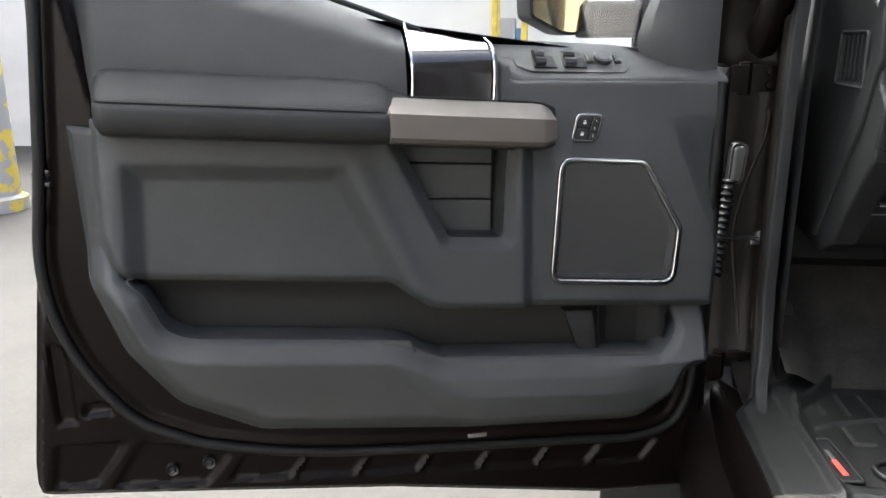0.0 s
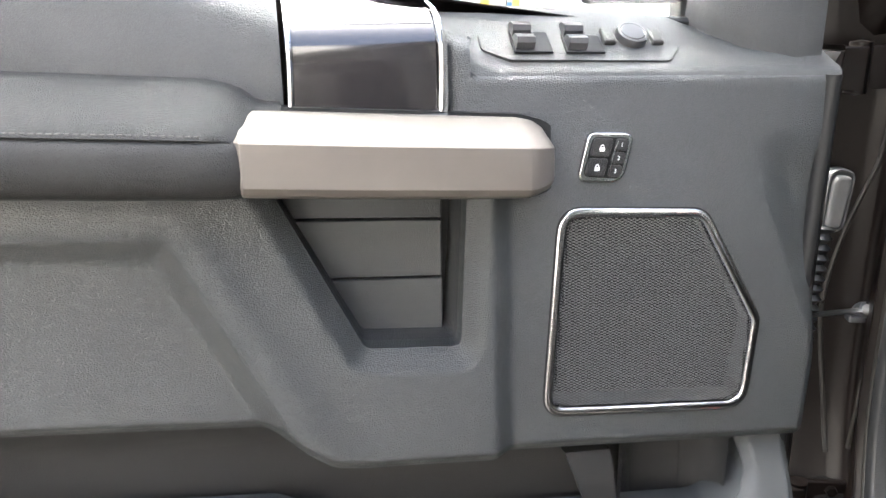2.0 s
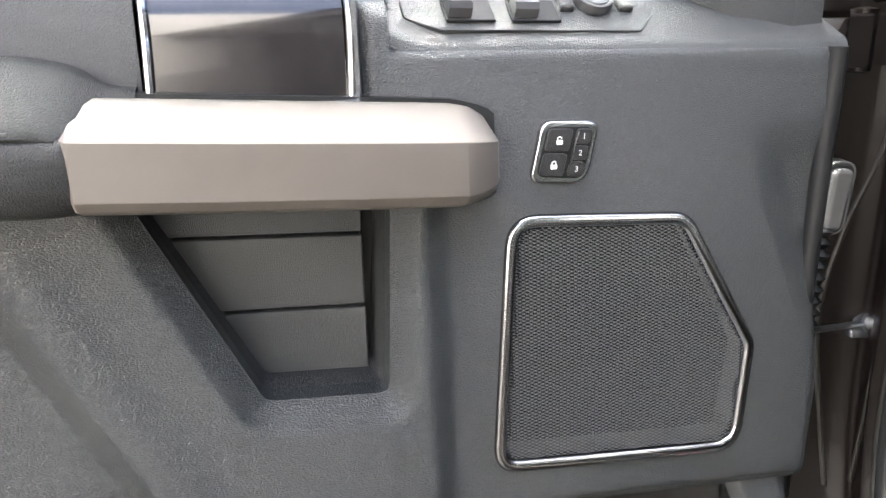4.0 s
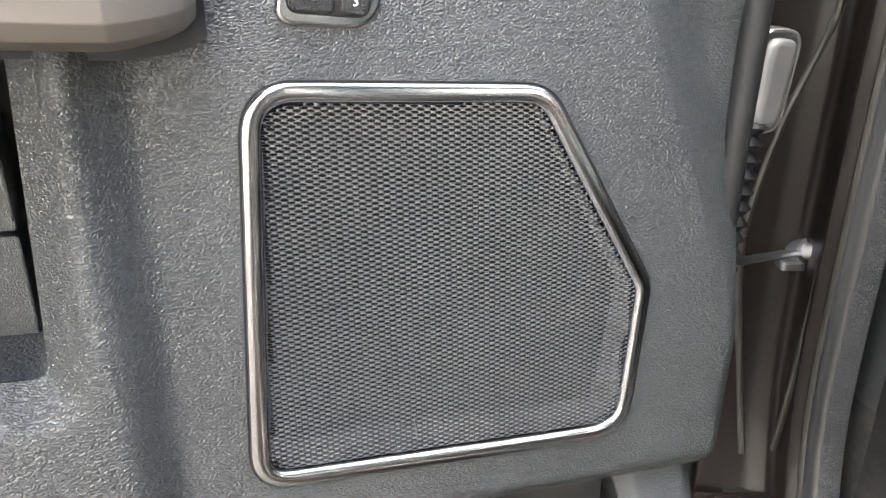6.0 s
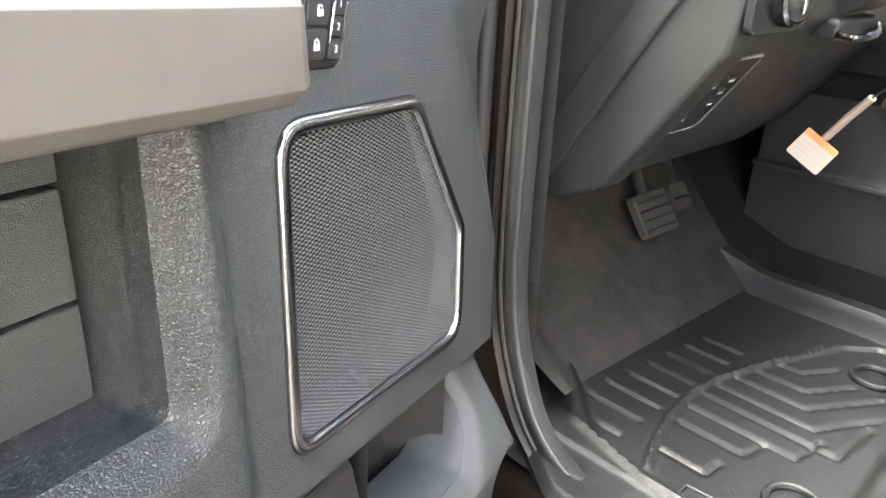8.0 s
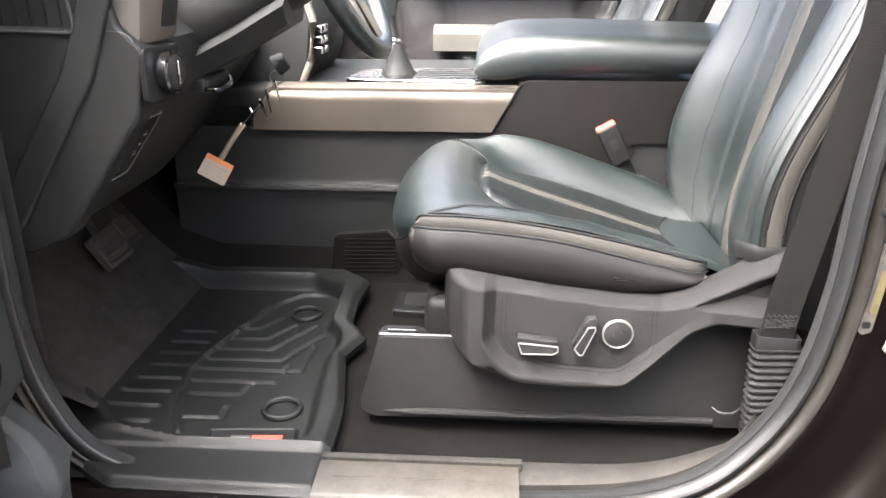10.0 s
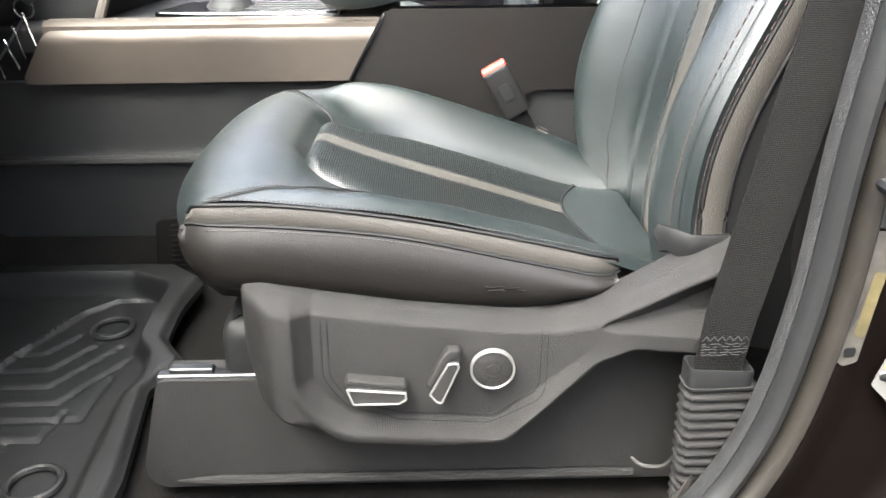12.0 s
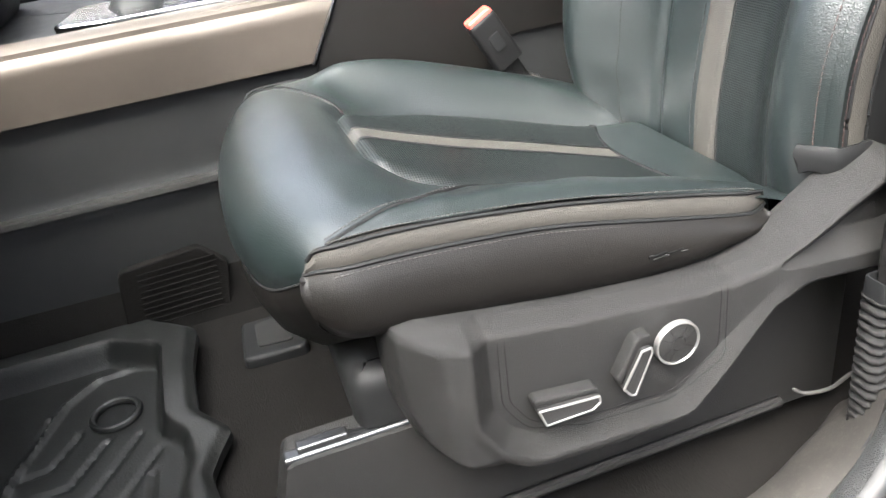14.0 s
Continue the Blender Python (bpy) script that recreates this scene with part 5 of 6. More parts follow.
front_edge = {}
for k in range(31):
    a = -1 + 2 * k / 30
    p = cushion_point(a, NS, False)
    inn = Vector((-0.035 * a * abs(a) ** 3, 0, 0))
    front_edge[k] = [p, p + Vector((0, 0.004, -0.010)), p + Vector((0, 0.002, -0.024)) + inn * 0.06, p + Vector((0, -0.008, -0.050)) + inn * 0.2, p + Vector((0, -0.028, -0.070)) + inn * 0.5, p + Vector((0, -0.07, -0.078)) + inn]
for sgn in (-1, 1):
    rings = []
    for (ty, tz), (by, bz) in zip(ST_TOP, ST_BOT):
        x0 = XC + sgn * (HW - tuck(ty))
        rings.append([(x0 - sgn * 0.006, ty, tz - 0.001), (x0 + sgn * 0.0015, ty, tz - 0.001), (x0 + sgn * 0.005, (ty + by) / 2, (tz + bz) / 2), (x0 + sgn * 0.003, by, bz), (x0 - sgn * 0.006, by, bz)])
    part("side_stripe", loft(rings), M_STRIPE, seat, ID, "taupe leather stripe along the cushion's side")
    part("piping", tube([(XC + sgn * (HW - tuck(y) + 0.002), y, z + 0.0005) for y, z in ST_TOP], 0.0018, 6), M_DARK, seat)
    part("piping", tube([(XC + sgn * (HW - tuck(y) + 0.004), y, z - 0.0005) for y, z in ST_BOT], 0.0020, 6), M_DARK, seat)
    rings = []
    for (ty, tz), (by, bz) in zip(ST_BOT[3:], SD_BOT[3:]):
        x0 = XC + sgn * (HW - tuck(ty))
        rings.append([(x0 + sgn * (0.003 + 0.013 * math.sin(math.pi * min(1, k / 9 * 1.15)) ** 0.8) - sgn * 0.05 * max(0, (k / 9 - 0.55) / 0.45) ** 2 * min(1, max(0, (ty - 0.490) / 0.05)), ty + (by - ty) * k / 9, tz + (bz - tz) * k / 9) for k in range(10)])
    # the corner where the side turns into the front
    far_end = resample(front_edge[0 if sgn < 0 else 30], 10)
    last = [Vector(p) for p in rings[-1]]
    drop = [Vector((0, 0, -0.030 * (k / 9) ** 2)) for k in range(10)]
    for f in (0.25, 0.5, 0.75, 1.0):
        rings.append([last[k].lerp(far_end[k], f) + Vector((-sgn * -0.004, 0.006, 0)) * math.sin(math.pi * f) + drop[k] * math.sin(math.pi * f) * 0.2 for k in range(10)])
    part("side_panel", loft(rings, False), M_LEATHER_ARM, seat, ID, "black vinyl side panel, scuffed near the back")
# black front below the leather
part("front_panel", loft([front_edge[k] for k in range(31)], False), M_LEATHER_ARM, seat, ID, "black vinyl front below the cushion")
seam = [cushion_point(a, NS, False) + Vector((0, 0.001, 0)) for a in np.linspace(-1, 1, 40)]
part("front_seam", tube(seam, 0.0016, 6), M_DARK, seat)
for sgn in (-1, 1):
    track = line2([(0.99, 0.80 * NS), (0.93, 0.73 * NS), (0.84, 0.665 * NS), (0.74, 0.61 * NS), (0.64, 0.565 * NS), (0.54, 0.525 * NS), (0.46, 0.485 * NS), (0.42, 0.44 * NS)] if sgn > 0 else [(0.995, 0.72 * NS), (0.985, 0.66 * NS), (0.955, 0.60 * NS), (0.915, 0.55 * NS), (0.88, 0.505 * NS), (0.84, 0.46 * NS), (0.78, 0.42 * NS), (0.70, 0.375 * NS), (0.60, 0.32 * NS)], 44)
    pts = [cushion_point(sgn * a, i) + Vector((0, 0, 0.0003)) for a, i in track]
    part("bolster_seam", tube(pts, 0.0017, 6), M_DARK, seat)
    st = []
    for k in range(2, 40):
        p, q = (cushion_point(sgn * (a - 0.022), i + 0.8) for a, i in track[k:k + 2])
        st.append(tube([p + Vector((0, 0, 0.0003)), p.lerp(q, 0.62) + Vector((0, 0, 0.0003))], 0.0008, 5))
    part("stitching", join(*st), M_SEAM, seat, ID, "fine grey stitches")["kind"] = "stuff"
st = []
for k in range(96):
    y = 0.50 + 0.39 * k / 96
    for LN, dz in ((ST_TOP, 0.0045), (ST_BOT, -0.0050)):
        z0 = float(np.interp(y, [p[0] for p in LN], [p[1] for p in LN]))
        z1 = float(np.interp(y + 0.0026, [p[0] for p in LN], [p[1] for p in LN]))
        n = XC - HW - (0.0004 if dz > 0 else 0.0058)
        if y < 0.872:
            st.append(tube([(n, y, z0 + dz), (n, y + 0.0026, z1 + dz)], 0.0007, 5))
part("stitching", join(*st), M_SEAM, cushion, ID, "two rows of stitches along the side stripe")["kind"] = "stuff"
# tear and scuffs near the back of the side panel
rng = random.Random(5)
sc, tears = [], []
for k in range(8):
    y, z = rng.uniform(0.575, 0.612), rng.uniform(0.8845, 0.8895)
    l, w = rng.uniform(0.001, 0.004), rng.uniform(0.0002, 0.0005)
    if k < 2:
        y, z, l, w = ((0.605, 0.8875, 0.009, 0.0014), (0.588, 0.8865, 0.008, 0.0008))[k]
    top = float(np.interp(y, [p[0] for p in ST_BOT], [p[1] for p in ST_BOT]))
    low = float(np.interp(y, [p[0] for p in SD_BOT], [p[1] for p in SD_BOT]))
    f = (top - z) / (top - low)
    lift = 0.003 + 0.013 * math.sin(math.pi * min(1, f * 1.15)) ** 0.8
    flake = moved(slab(rounded([(-l, -w), (0, -w * 0.6), (l, -w * 0.3), (l * 0.8, w), (-l * 0.4, w * 0.5), (-l, w * 1.2)], 0.0004, 2), -0.002, 0.0004), SM @ Matrix.Translation((-y, z, -(XC - HW) + lift + 0.0014)) @ pose(0, 0, 0, 0, 0, rng.uniform(-10, 6)))
    (tears if k < 2 else sc).append(flake)
part("tear", join(*tears), M_BUCKLE, seat, ID, "dark tears in the vinyl")["kind"] = "stuff"
part("scuff", join(*sc), M_SCUFF, seat, ID, "small scuffs and a tear in the vinyl")["kind"] = "stuff"
# pan under the cushion
part("seat_pan", box(0.60, 1.045, 0.50, 0.88, 0.78, 0.836, 0.02), M_DARK, seat)

# backrest
NB = 70
BC = line2([(0.392, 0.79), (0.396, 0.86), (0.392, 0.93), (0.372, 1.05), (0.335, 1.20), (0.295, 1.36), (0.262, 1.48), (0.232, 1.54), (0.18, 1.555), (0.13, 1.53)], NB)
BE = line2([(0.415, 0.82), (0.437, 0.890), (0.447, 0.960), (0.434, 1.05), (0.377, 1.19), (0.318, 1.34), (0.272, 1.46), (0.235, 1.52), (0.18, 1.535), (0.13, 1.515)], NB)


def back_point(a, i, d=0.0):
    (cy, cz), (ey, ez) = BC[i], BE[i]
    q = abs(a)
    w = float(sstep(0.38, 0.90, np.array(q)))
    y, z = cy + (ey - cy) * w, cz + (ez - cz) * w
    y += 0.008 * math.exp(-((q - 0.80) / 0.12) ** 2) - 0.012 * max(0, (q - 0.88) / 0.12) ** 2
    y -= 0.006 * math.exp(-((a + 0.60) / 0.03) ** 2) + 0.007 * math.exp(-((a - 0.32) / 0.035) ** 2)
    y -= 0.002 * (math.exp(-((a + 0.165) / 0.015) ** 2) + math.exp(-(a / 0.015) ** 2))
    y += 0.0012 * math.sin(i * 0.9 + 4 * a) * math.exp(-((a - 0.62) / 0.2) ** 2)
    hw = 0.243 - 0.045 * max(0, (i / NB - 0.55) / 0.45) ** 2
    return Vector((XC + hw * a, y + d, z))


def bpatch(avals, i0=0, i1=NB):
    return loft([[back_point(a, i) for a in avals] for i in range(i0, i1 + 1)], False)


back = part("backrest", join(bpatch(np.linspace(-1, -0.60, 24)), bpatch(np.linspace(0.0, 1, 50))), M_LEATHER, seat, ID, "black leather backrest with stitched bolsters")
part("back_insert", bpatch(np.linspace(-0.60, -0.165, 22)), M_PERF_BACK, seat, ID, "perforated black leather insert")
part("back_stripe", bpatch(np.linspace(-0.165, 0.0, 8)), M_STRIPE, seat, ID, "taupe stripe in the backrest")
for sgn in (-1, 1):
    rings0, rings, rings2 = [], [], []
    for i in range(NB + 1):
        p = back_point(sgn, i)
        o = Vector((sgn, 0, 0))
        rings0.append([p + o * -0.002, p + o * 0.004 + Vector((0, -0.003, 0)), p + o * 0.008 + Vector((0, -0.009, -0.001)), p + o * 0.006 + Vector((0, -0.0165, -0.002)), p + o * 0.001 + Vector((0, -0.018, -0.002))])
        rings.append([p + o * 0.001 + Vector((0, -0.0175, -0.003)), p + o * 0.007 + Vector((0, -0.019, -0.003)), p + o * 0.0085 + Vector((0, -0.030, -0.004)), p + o * 0.004 + Vector((0, -0.041, -0.005)), p + o * -0.004 + Vector((0, -0.042, -0.005))])
        rings2.append([p + o * 0.002 + Vector((0, -0.042, -0.005)), p + o * 0.004 + Vector((0, -0.06, -0.007)), p + o * 0.0 + Vector((0, -0.11, -0.02)), p + o * -0.03 + Vector((0, -0.14, -0.025)), (XC, p.y - 0.15, p.z - 0.025)])
    part("back_side_band", loft(rings0), M_LEATHER, seat)
    part("back_edge_stripe", loft(rings), M_STRIPE, seat, ID, "taupe leather edge of the backrest")
    part("back_shell", loft(rings2, False), M_DARK, seat)
    part("back_piping", tube([back_point(sgn, i) + Vector((sgn * 0.006, -0.018, -0.002)) for i in range(NB + 1)], 0.0022, 6), M_DARK, seat)
    part("back_piping", tube([back_point(sgn, i) + Vector((sgn * 0.004, -0.042, -0.005)) for i in range(NB + 1)], 0.0022, 6), M_DARK, seat)
    for a, mat_t, off in ((0.975, M_THREAD_BROWN, (0, 0.0006, 0)), (1.0, M_THREAD_BROWN, (sgn * 0.0075, -0.0140, -0.002)), (0.585, M_SEAM, (0, 0.0006, 0)), (0.19 if sgn < 0 else 0.02, M_SEAM, (0, 0.0006, 0))):
        st = []
        for i in range(0, NB - 8):
            for f in (0.0, 0.5):
                p = back_point(sgn * a, i).lerp(back_point(sgn * a, i + 1), f)
                q = back_point(sgn * a, i).lerp(back_point(sgn * a, i + 1), f + 0.33)
                st.append(tube([p + Vector(off), q + Vector(off)], 0.0006, 5))
        part("stitching", join(*st), mat_t, back, ID, "raised stitches along the bolster")["kind"] = "stuff"
part("headrest", moved(slab(rounded([(-0.13, -0.09), (0.13, -0.09), (0.12, 0.09), (-0.12, 0.09)], 0.04, 5), -0.05, 0.05, 0.04), Matrix.Translation((XC, 0.19, 1.66)) @ pose(0, 0, 0, 78)), M_LEATHER, seat)
i_hem = 13
hem_line = [(back_point(a, i_hem) + Vector((0, 0.001, 0)), Vector((0, 1, 0))) for a in np.linspace(-0.935, -0.985, 4)]
corner = back_point(-1, i_hem)
hem_line += [(corner + Vector((-0.004, -0.004, 0)), Vector((-0.7, 0.7, 0)))]
hem_line += [(corner + Vector((-0.008, -d, -0.002)), Vector((-1, 0, 0))) for d in (0.010, 0.018, 0.026, 0.034, 0.043)]
hem = []
for k, (p, n) in enumerate(hem_line):
    drop = 0.021 + 0.002 * math.sin(1.7 * k) - (0.010 if k == 0 else 0)
    hem.append([p - n * 0.004 + Vector((0, 0, 0.003)), p + n * 0.002 + Vector((0, 0, 0.004)), p + n * 0.005 + Vector((0, 0, -0.001)), p + n * 0.0055 + Vector((0, 0, -drop * 0.5)), p + n * 0.003 + Vector((0, 0, -drop)), p - n * 0.008 + Vector((0, 0, -drop * 1.1)), p - n * 0.012 + Vector((0, 0, -drop * 0.6))])
part("hem", loft(hem), M_DARK, seat, ID, "dark stitched hem under the backrest's bolster")

# side shield with the power switches
SHIELD = [(-0.847, 0.902), (-0.765, 0.886), (-0.694, 0.874), (-0.60, 0.864), (-0.55, 0.862), (-0.52, 0.870), (-0.494, 0.883), (-0.448, 0.907), (-0.388, 0.937), (-0.378, 0.925), (-0.378, 0.826), (-0.406, 0.826), (-0.477, 0.833), (-0.506, 0.821), (-0.544, 0.782), (-0.592, 0.733), (-0.70, 0.727), (-0.755, 0.737), (-0.805, 0.757), (-0.837, 0.783), (-0.848, 0.82)]
SHIELD_R = rounded(SHIELD, [0.008, 0.03, 0.03, 0.03, 0.02, 0.03, 0.03, 0.03, 0.005, 0.01, 0.005, 0.01, 0.02, 0.02, 0.03, 0.03, 0.03, 0.04, 0.05, 0.04, 0.03], 4)
SW_IN = rounded([(-0.764, 0.94), (-0.768, 0.809), (-0.748, 0.777), (-0.698, 0.763), (-0.606, 0.757), (-0.556, 0.789), (-0.556, 0.94)], [0, 0.03, 0.03, 0.04, 0.03, 0.03, 0], 5)
SW_RIM = rounded([(-0.789, 0.95), (-0.793, 0.805), (-0.775, 0.775), (-0.748, 0.753), (-0.597, 0.744), (-0.545, 0.79), (-0.486, 0.845), (-0.30, 0.90), (-0.30, 0.99)], [0, 0.03, 0.03, 0.04, 0.03, 0.05, 0.02, 0, 0], 5)
FORK = rounded([(-0.522, 0.860), (-0.44, 0.905), (-0.34, 0.950), (-0.34, 0.85), (-0.409, 0.851), (-0.465, 0.856)], [0.008, 0.02, 0, 0, 0.01, 0.01], 4)


SW_LINE = inset_poly(SW_IN, 0.0065)


def shield_height(X, Y):
    n = -0.530 + 0 * X
    e = -sdf(SHIELD_R, X, Y)
    n = n - 0.020 * (1 - sstep(-0.002, 0.012, e)) ** 2
    n = n - 0.040 * (1 - sstep(-0.852, -0.80, X)) ** 1.4
    rim = sdf(SW_RIM, X, Y)
    level = sstep(-0.575, -0.47, X)
    n = n + 0.0020 * np.exp(-((rim - 0.003) / 0.006) ** 2) * (1 - level) - 0.012 * (1 - np.clip((rim + 0.0165) / 0.0165, 0, 1)) * (1 - level)
    crest = 0.855 + 0.12 * np.maximum(0, -0.60 - X) + 0.41 * np.maximum(0, X + 0.545)
    over = Y - crest
    n = n - 0.75 * (np.sqrt(np.maximum(0, over) ** 2 + 0.000006) - 0.0024) * (over > 0)
    n = n - 0.018 * (1 - np.clip((sdf(FORK, X, Y) + 0.022) / 0.022, 0, 1))
    low = 1 - sstep(0.0, 0.035, Y - 0.735)
    return n - 0.014 * low * (rim > 0.010)


shield = part("side_shield", relief(SHIELD_R, shield_height, 0.00125, 0.03), M_HARD, seat, SM, "black plastic side shield around the seat switches")
for line in (SW_IN, SW_LINE):
    seam = [p for p in resample([(x, y, 0) for x, y in line], 260) if p.y < 0.872 and sdf(SHIELD_R, np.array([p.x]), np.array([p.y]))[0] < -0.006]
    zs = shield_height(np.array([p.x for p in seam]), np.array([p.y for p in seam]))
    part("shadow_joint", tube([(p.x, p.y, float(z) - 0.0002) for p, z in zip(seam, zs)], 0.0006, 6), M_BUCKLE, shield, SM)
n0 = -0.540


def rocker_switch(name, outline, grip, label):
    """A dark switch: a face in a thin bright outline before a rounded grip."""
    s = part(name, slab(outline, n0, n0 + 0.0165, 0.0012), M_HARD, seat, SM, label)
    part("bright_outline", tube([(x, y, n0 + 0.0163) for x, y in inset_poly(outline, 0.0008)], 0.0011, 8, closed=True), M_SATIN, s, SM)
    part("grip", slab(grip, n0, n0 + 0.0125, 0.0025), M_HARD, s, SM)


K1 = rounded([(-0.7450, 0.8085), (-0.6890, 0.8035), (-0.6885, 0.7955), (-0.6960, 0.7905), (-0.7390, 0.7905)], 0.002, 3)
rocker_switch("slide_switch", K1, rounded([(-0.7460, 0.8135), (-0.7435, 0.8160), (-0.6910, 0.8095), (-0.6882, 0.8070), (-0.6885, 0.8020), (-0.7455, 0.8070)], 0.002, 3), "bright-edged power seat slide switch")
K2 = rounded([(-0.6505, 0.8340), (-0.6405, 0.8350), (-0.6395, 0.8295), (-0.6555, 0.7905), (-0.6610, 0.7915), (-0.6680, 0.8005)], 0.002, 3)
rocker_switch("recline_switch", K2, rounded([(-0.6540, 0.8415), (-0.6500, 0.8445), (-0.6400, 0.8445), (-0.6380, 0.8420), (-0.6385, 0.8335), (-0.6480, 0.8335), (-0.6665, 0.8000), (-0.6708, 0.8090)], 0.002, 3), "bright-edged power recline switch")
ctr = SM @ Matrix.Translation((-0.608, 0.819, n0))
s3 = part("lumbar_ring", spin([(0.0212, 0.0), (0.0213, 0.0046), (0.0207, 0.0058), (0.0196, 0.0058), (0.0190, 0.0050), (0.0190, 0.0)], 40), M_SATIN, seat, ctr, "bright ring of the lumbar switch")
part("lumbar_pad", spin([(0.001, 0.0058), (0.0058, 0.0058), (0.0062, 0.0044), (0.0068, 0.0054), (0.0178, 0.0050), (0.0189, 0.0042), (0.0189, 0.0)], 36), M_HARD, s3, ctr)
for k in range(8):
    part("segment_rib", moved(box(0.0072, 0.0182, -0.0004, 0.0004, 0.0040, 0.0056, 0.0002), pose(0, 0, 0, 0, 0, 90 * (k // 2) + (27 if k % 2 else -27))), M_DARK, s3, ctr)
# base rail cover
rail = part("rail_cover", relief(rounded([(-0.946, 0.776), (-0.80, 0.775), (-0.70, 0.80), (-0.375, 0.84), (-0.375, 0.640), (-0.985, 0.640)], [0.01, 0.01, 0.02, 0, 0, 0.02], 3), lambda X, Y: -0.592 - 0.01 * (1 - sstep(-0.99, -0.95, X)), 0.008, 0.04), M_HARD, seat, SM, "black rail cover below the seat")
part("rail_bead", tube([(0.584, y, 0.655) for y in np.linspace(0.94, 0.45, 20)], [0.001, 0.004] + [0.006] * 18, 8), M_HARD, seat)
part("seat_rail", join(box(0.597, 0.612, 0.80, 0.948, 0.768, 0.779, 0.003), box(0.60, 0.612, 0.89, 0.935, 0.778, 0.785, 0.002)), M_STEEL, seat, ID, "steel seat rail end")
# near-black colour stands in for the shade under the seat
part("pedestal", box(0.625, 1.03, 0.42, 0.79, 0.61, 0.80, 0.03), M_BUCKLE, seat)

# ---- seat belt and buckle ----
belt_t = thing("seat_belt", (0.50, 0.41, 0.7), "black seat belt webbing running down into a ribbed sleeve", "seat belt")


def strap_mesh(pts, w, th, side=Vector((0, 1, 0))):
    rings = []
    for p, s in pts:
        rings.append([p - s * w / 2, p - s * w / 2 + Vector((-th, 0, 0)), p + s * w / 2 + Vector((-th, 0, 0)), p + s * w / 2])
    return loft(rings)


cross = Vector((0.30, 0.94, 0.12)).normalized()
bp = [(Vector((0.506, 0.411, 0.82)), Vector((0.05, 1, 0.03)).normalized()), (Vector((0.510, 0.4035, 0.885)), cross), (Vector((0.511, 0.383, 1.01)), cross), (Vector((0.512, 0.352, 1.2)), cross), (Vector((0.508, 0.335, 1.45)), cross)]
part("webbing", strap_mesh(bp, 0.0415, 0.0016), M_WEB, belt_t)
sl = []
for k in range(92):
    z = 0.826 - 0.0017 * k
    r = (1.0, 1.0, 0.8, 0.0, 0.0, 0.8)[k % 6]
    w, d = 0.0275 + 0.0045 * r, 0.010 + 0.0045 * r
    y = 0.4095 - 0.00005 * k
    sl.append([(0.502 + d * sx, y + w * sy, z - 0.0006 * sy) for sx, sy in ((-1, -0.85), (-1, 0.85), (-0.6, 1), (0.6, 1), (1, 0.85), (1, -0.85), (0.6, -1), (-0.6, -1))])
part("ribbed_sleeve", loft(sl), M_HARD, belt_t, ID, "black ribbed plastic sleeve")
mouth = []
for dx, dy, z in ((0.0150, 0.0285, 0.824), (0.0155, 0.0290, 0.828), (0.0155, 0.0290, 0.841), (0.0150, 0.0285, 0.843), (0.0138, 0.0272, 0.843), (0.0134, 0.0268, 0.841), (0.0130, 0.0262, 0.832), (0.001, 0.001, 0.831)):
    mouth.append([(0.502 + 0.82 * x, 0.411 + y, z + (0.06 * y if z > 0.83 else 0.0)) for x, y in rounded([(-dx, -dy), (dx, -dy), (dx, dy), (-dx, dy)], min(0.007, dx * 0.45), 4)])
part("sleeve_collar", loft([r + r[:1] for r in mouth], False), M_RUBBER, belt_t, ID, "black plastic mouth of the sleeve")
zz = []
for k in range(12):
    y = 0.389 + 0.0034 * k
    zz.append(tube([(0.4985, y, 0.868 + 0.0045 * (k % 2)), (0.4985, y + 0.0034, 0.868 + 0.0045 * ((k + 1) % 2))], 0.00045, 5))
wob = random.Random(8)
for r in range(5):
    row = [(0.4985, 0.389 + 0.0034 * k, 0.865 - 0.0028 * r + wob.uniform(-0.0008, 0.0008)) for k in range(13)]
    zz += [tube(row[k:k + 2], 0.0004, 5) for k in range(12) if wob.random() < 0.75]
part("stitching", join(*zz), M_SCUFF, belt_t)["kind"] = "stuff"
buckle = thing("belt_buckle", (1.05, 0.53, 0.86), "black belt buckle with a red release button", "belt buckle")
BK = Matrix.Translation((1.050, 0.559, 0.984)) @ pose(0, 0, 0, -29, 0, 0)
part("shell", moved(box(-0.014, 0.014, -0.021, 0.021, -0.055, 0.020, 0.007), Matrix.Identity(4)), M_BUCKLE, buckle, BK)
part("press_mark", moved(slab(rounded([(-0.008, -0.030), (0.008, -0.030), (0.008, -0.006), (-0.008, -0.006)], 0.003, 3), 0, 0.0016, 0.0006), Matrix.Translation((-0.0138, 0, 0)) @ pose(0, 0, 0, 90, 0, -90)), M_DARK, buckle, BK)
part("button", box(-0.011, 0.011, -0.019, 0.019, 0.016, 0.025, 0.004), M_RED, buckle, BK, "red release button")
part("stalk", box(-0.005, 0.005, -0.014, 0.014, -0.16, -0.05, 0.004), M_WEB, buckle, BK)

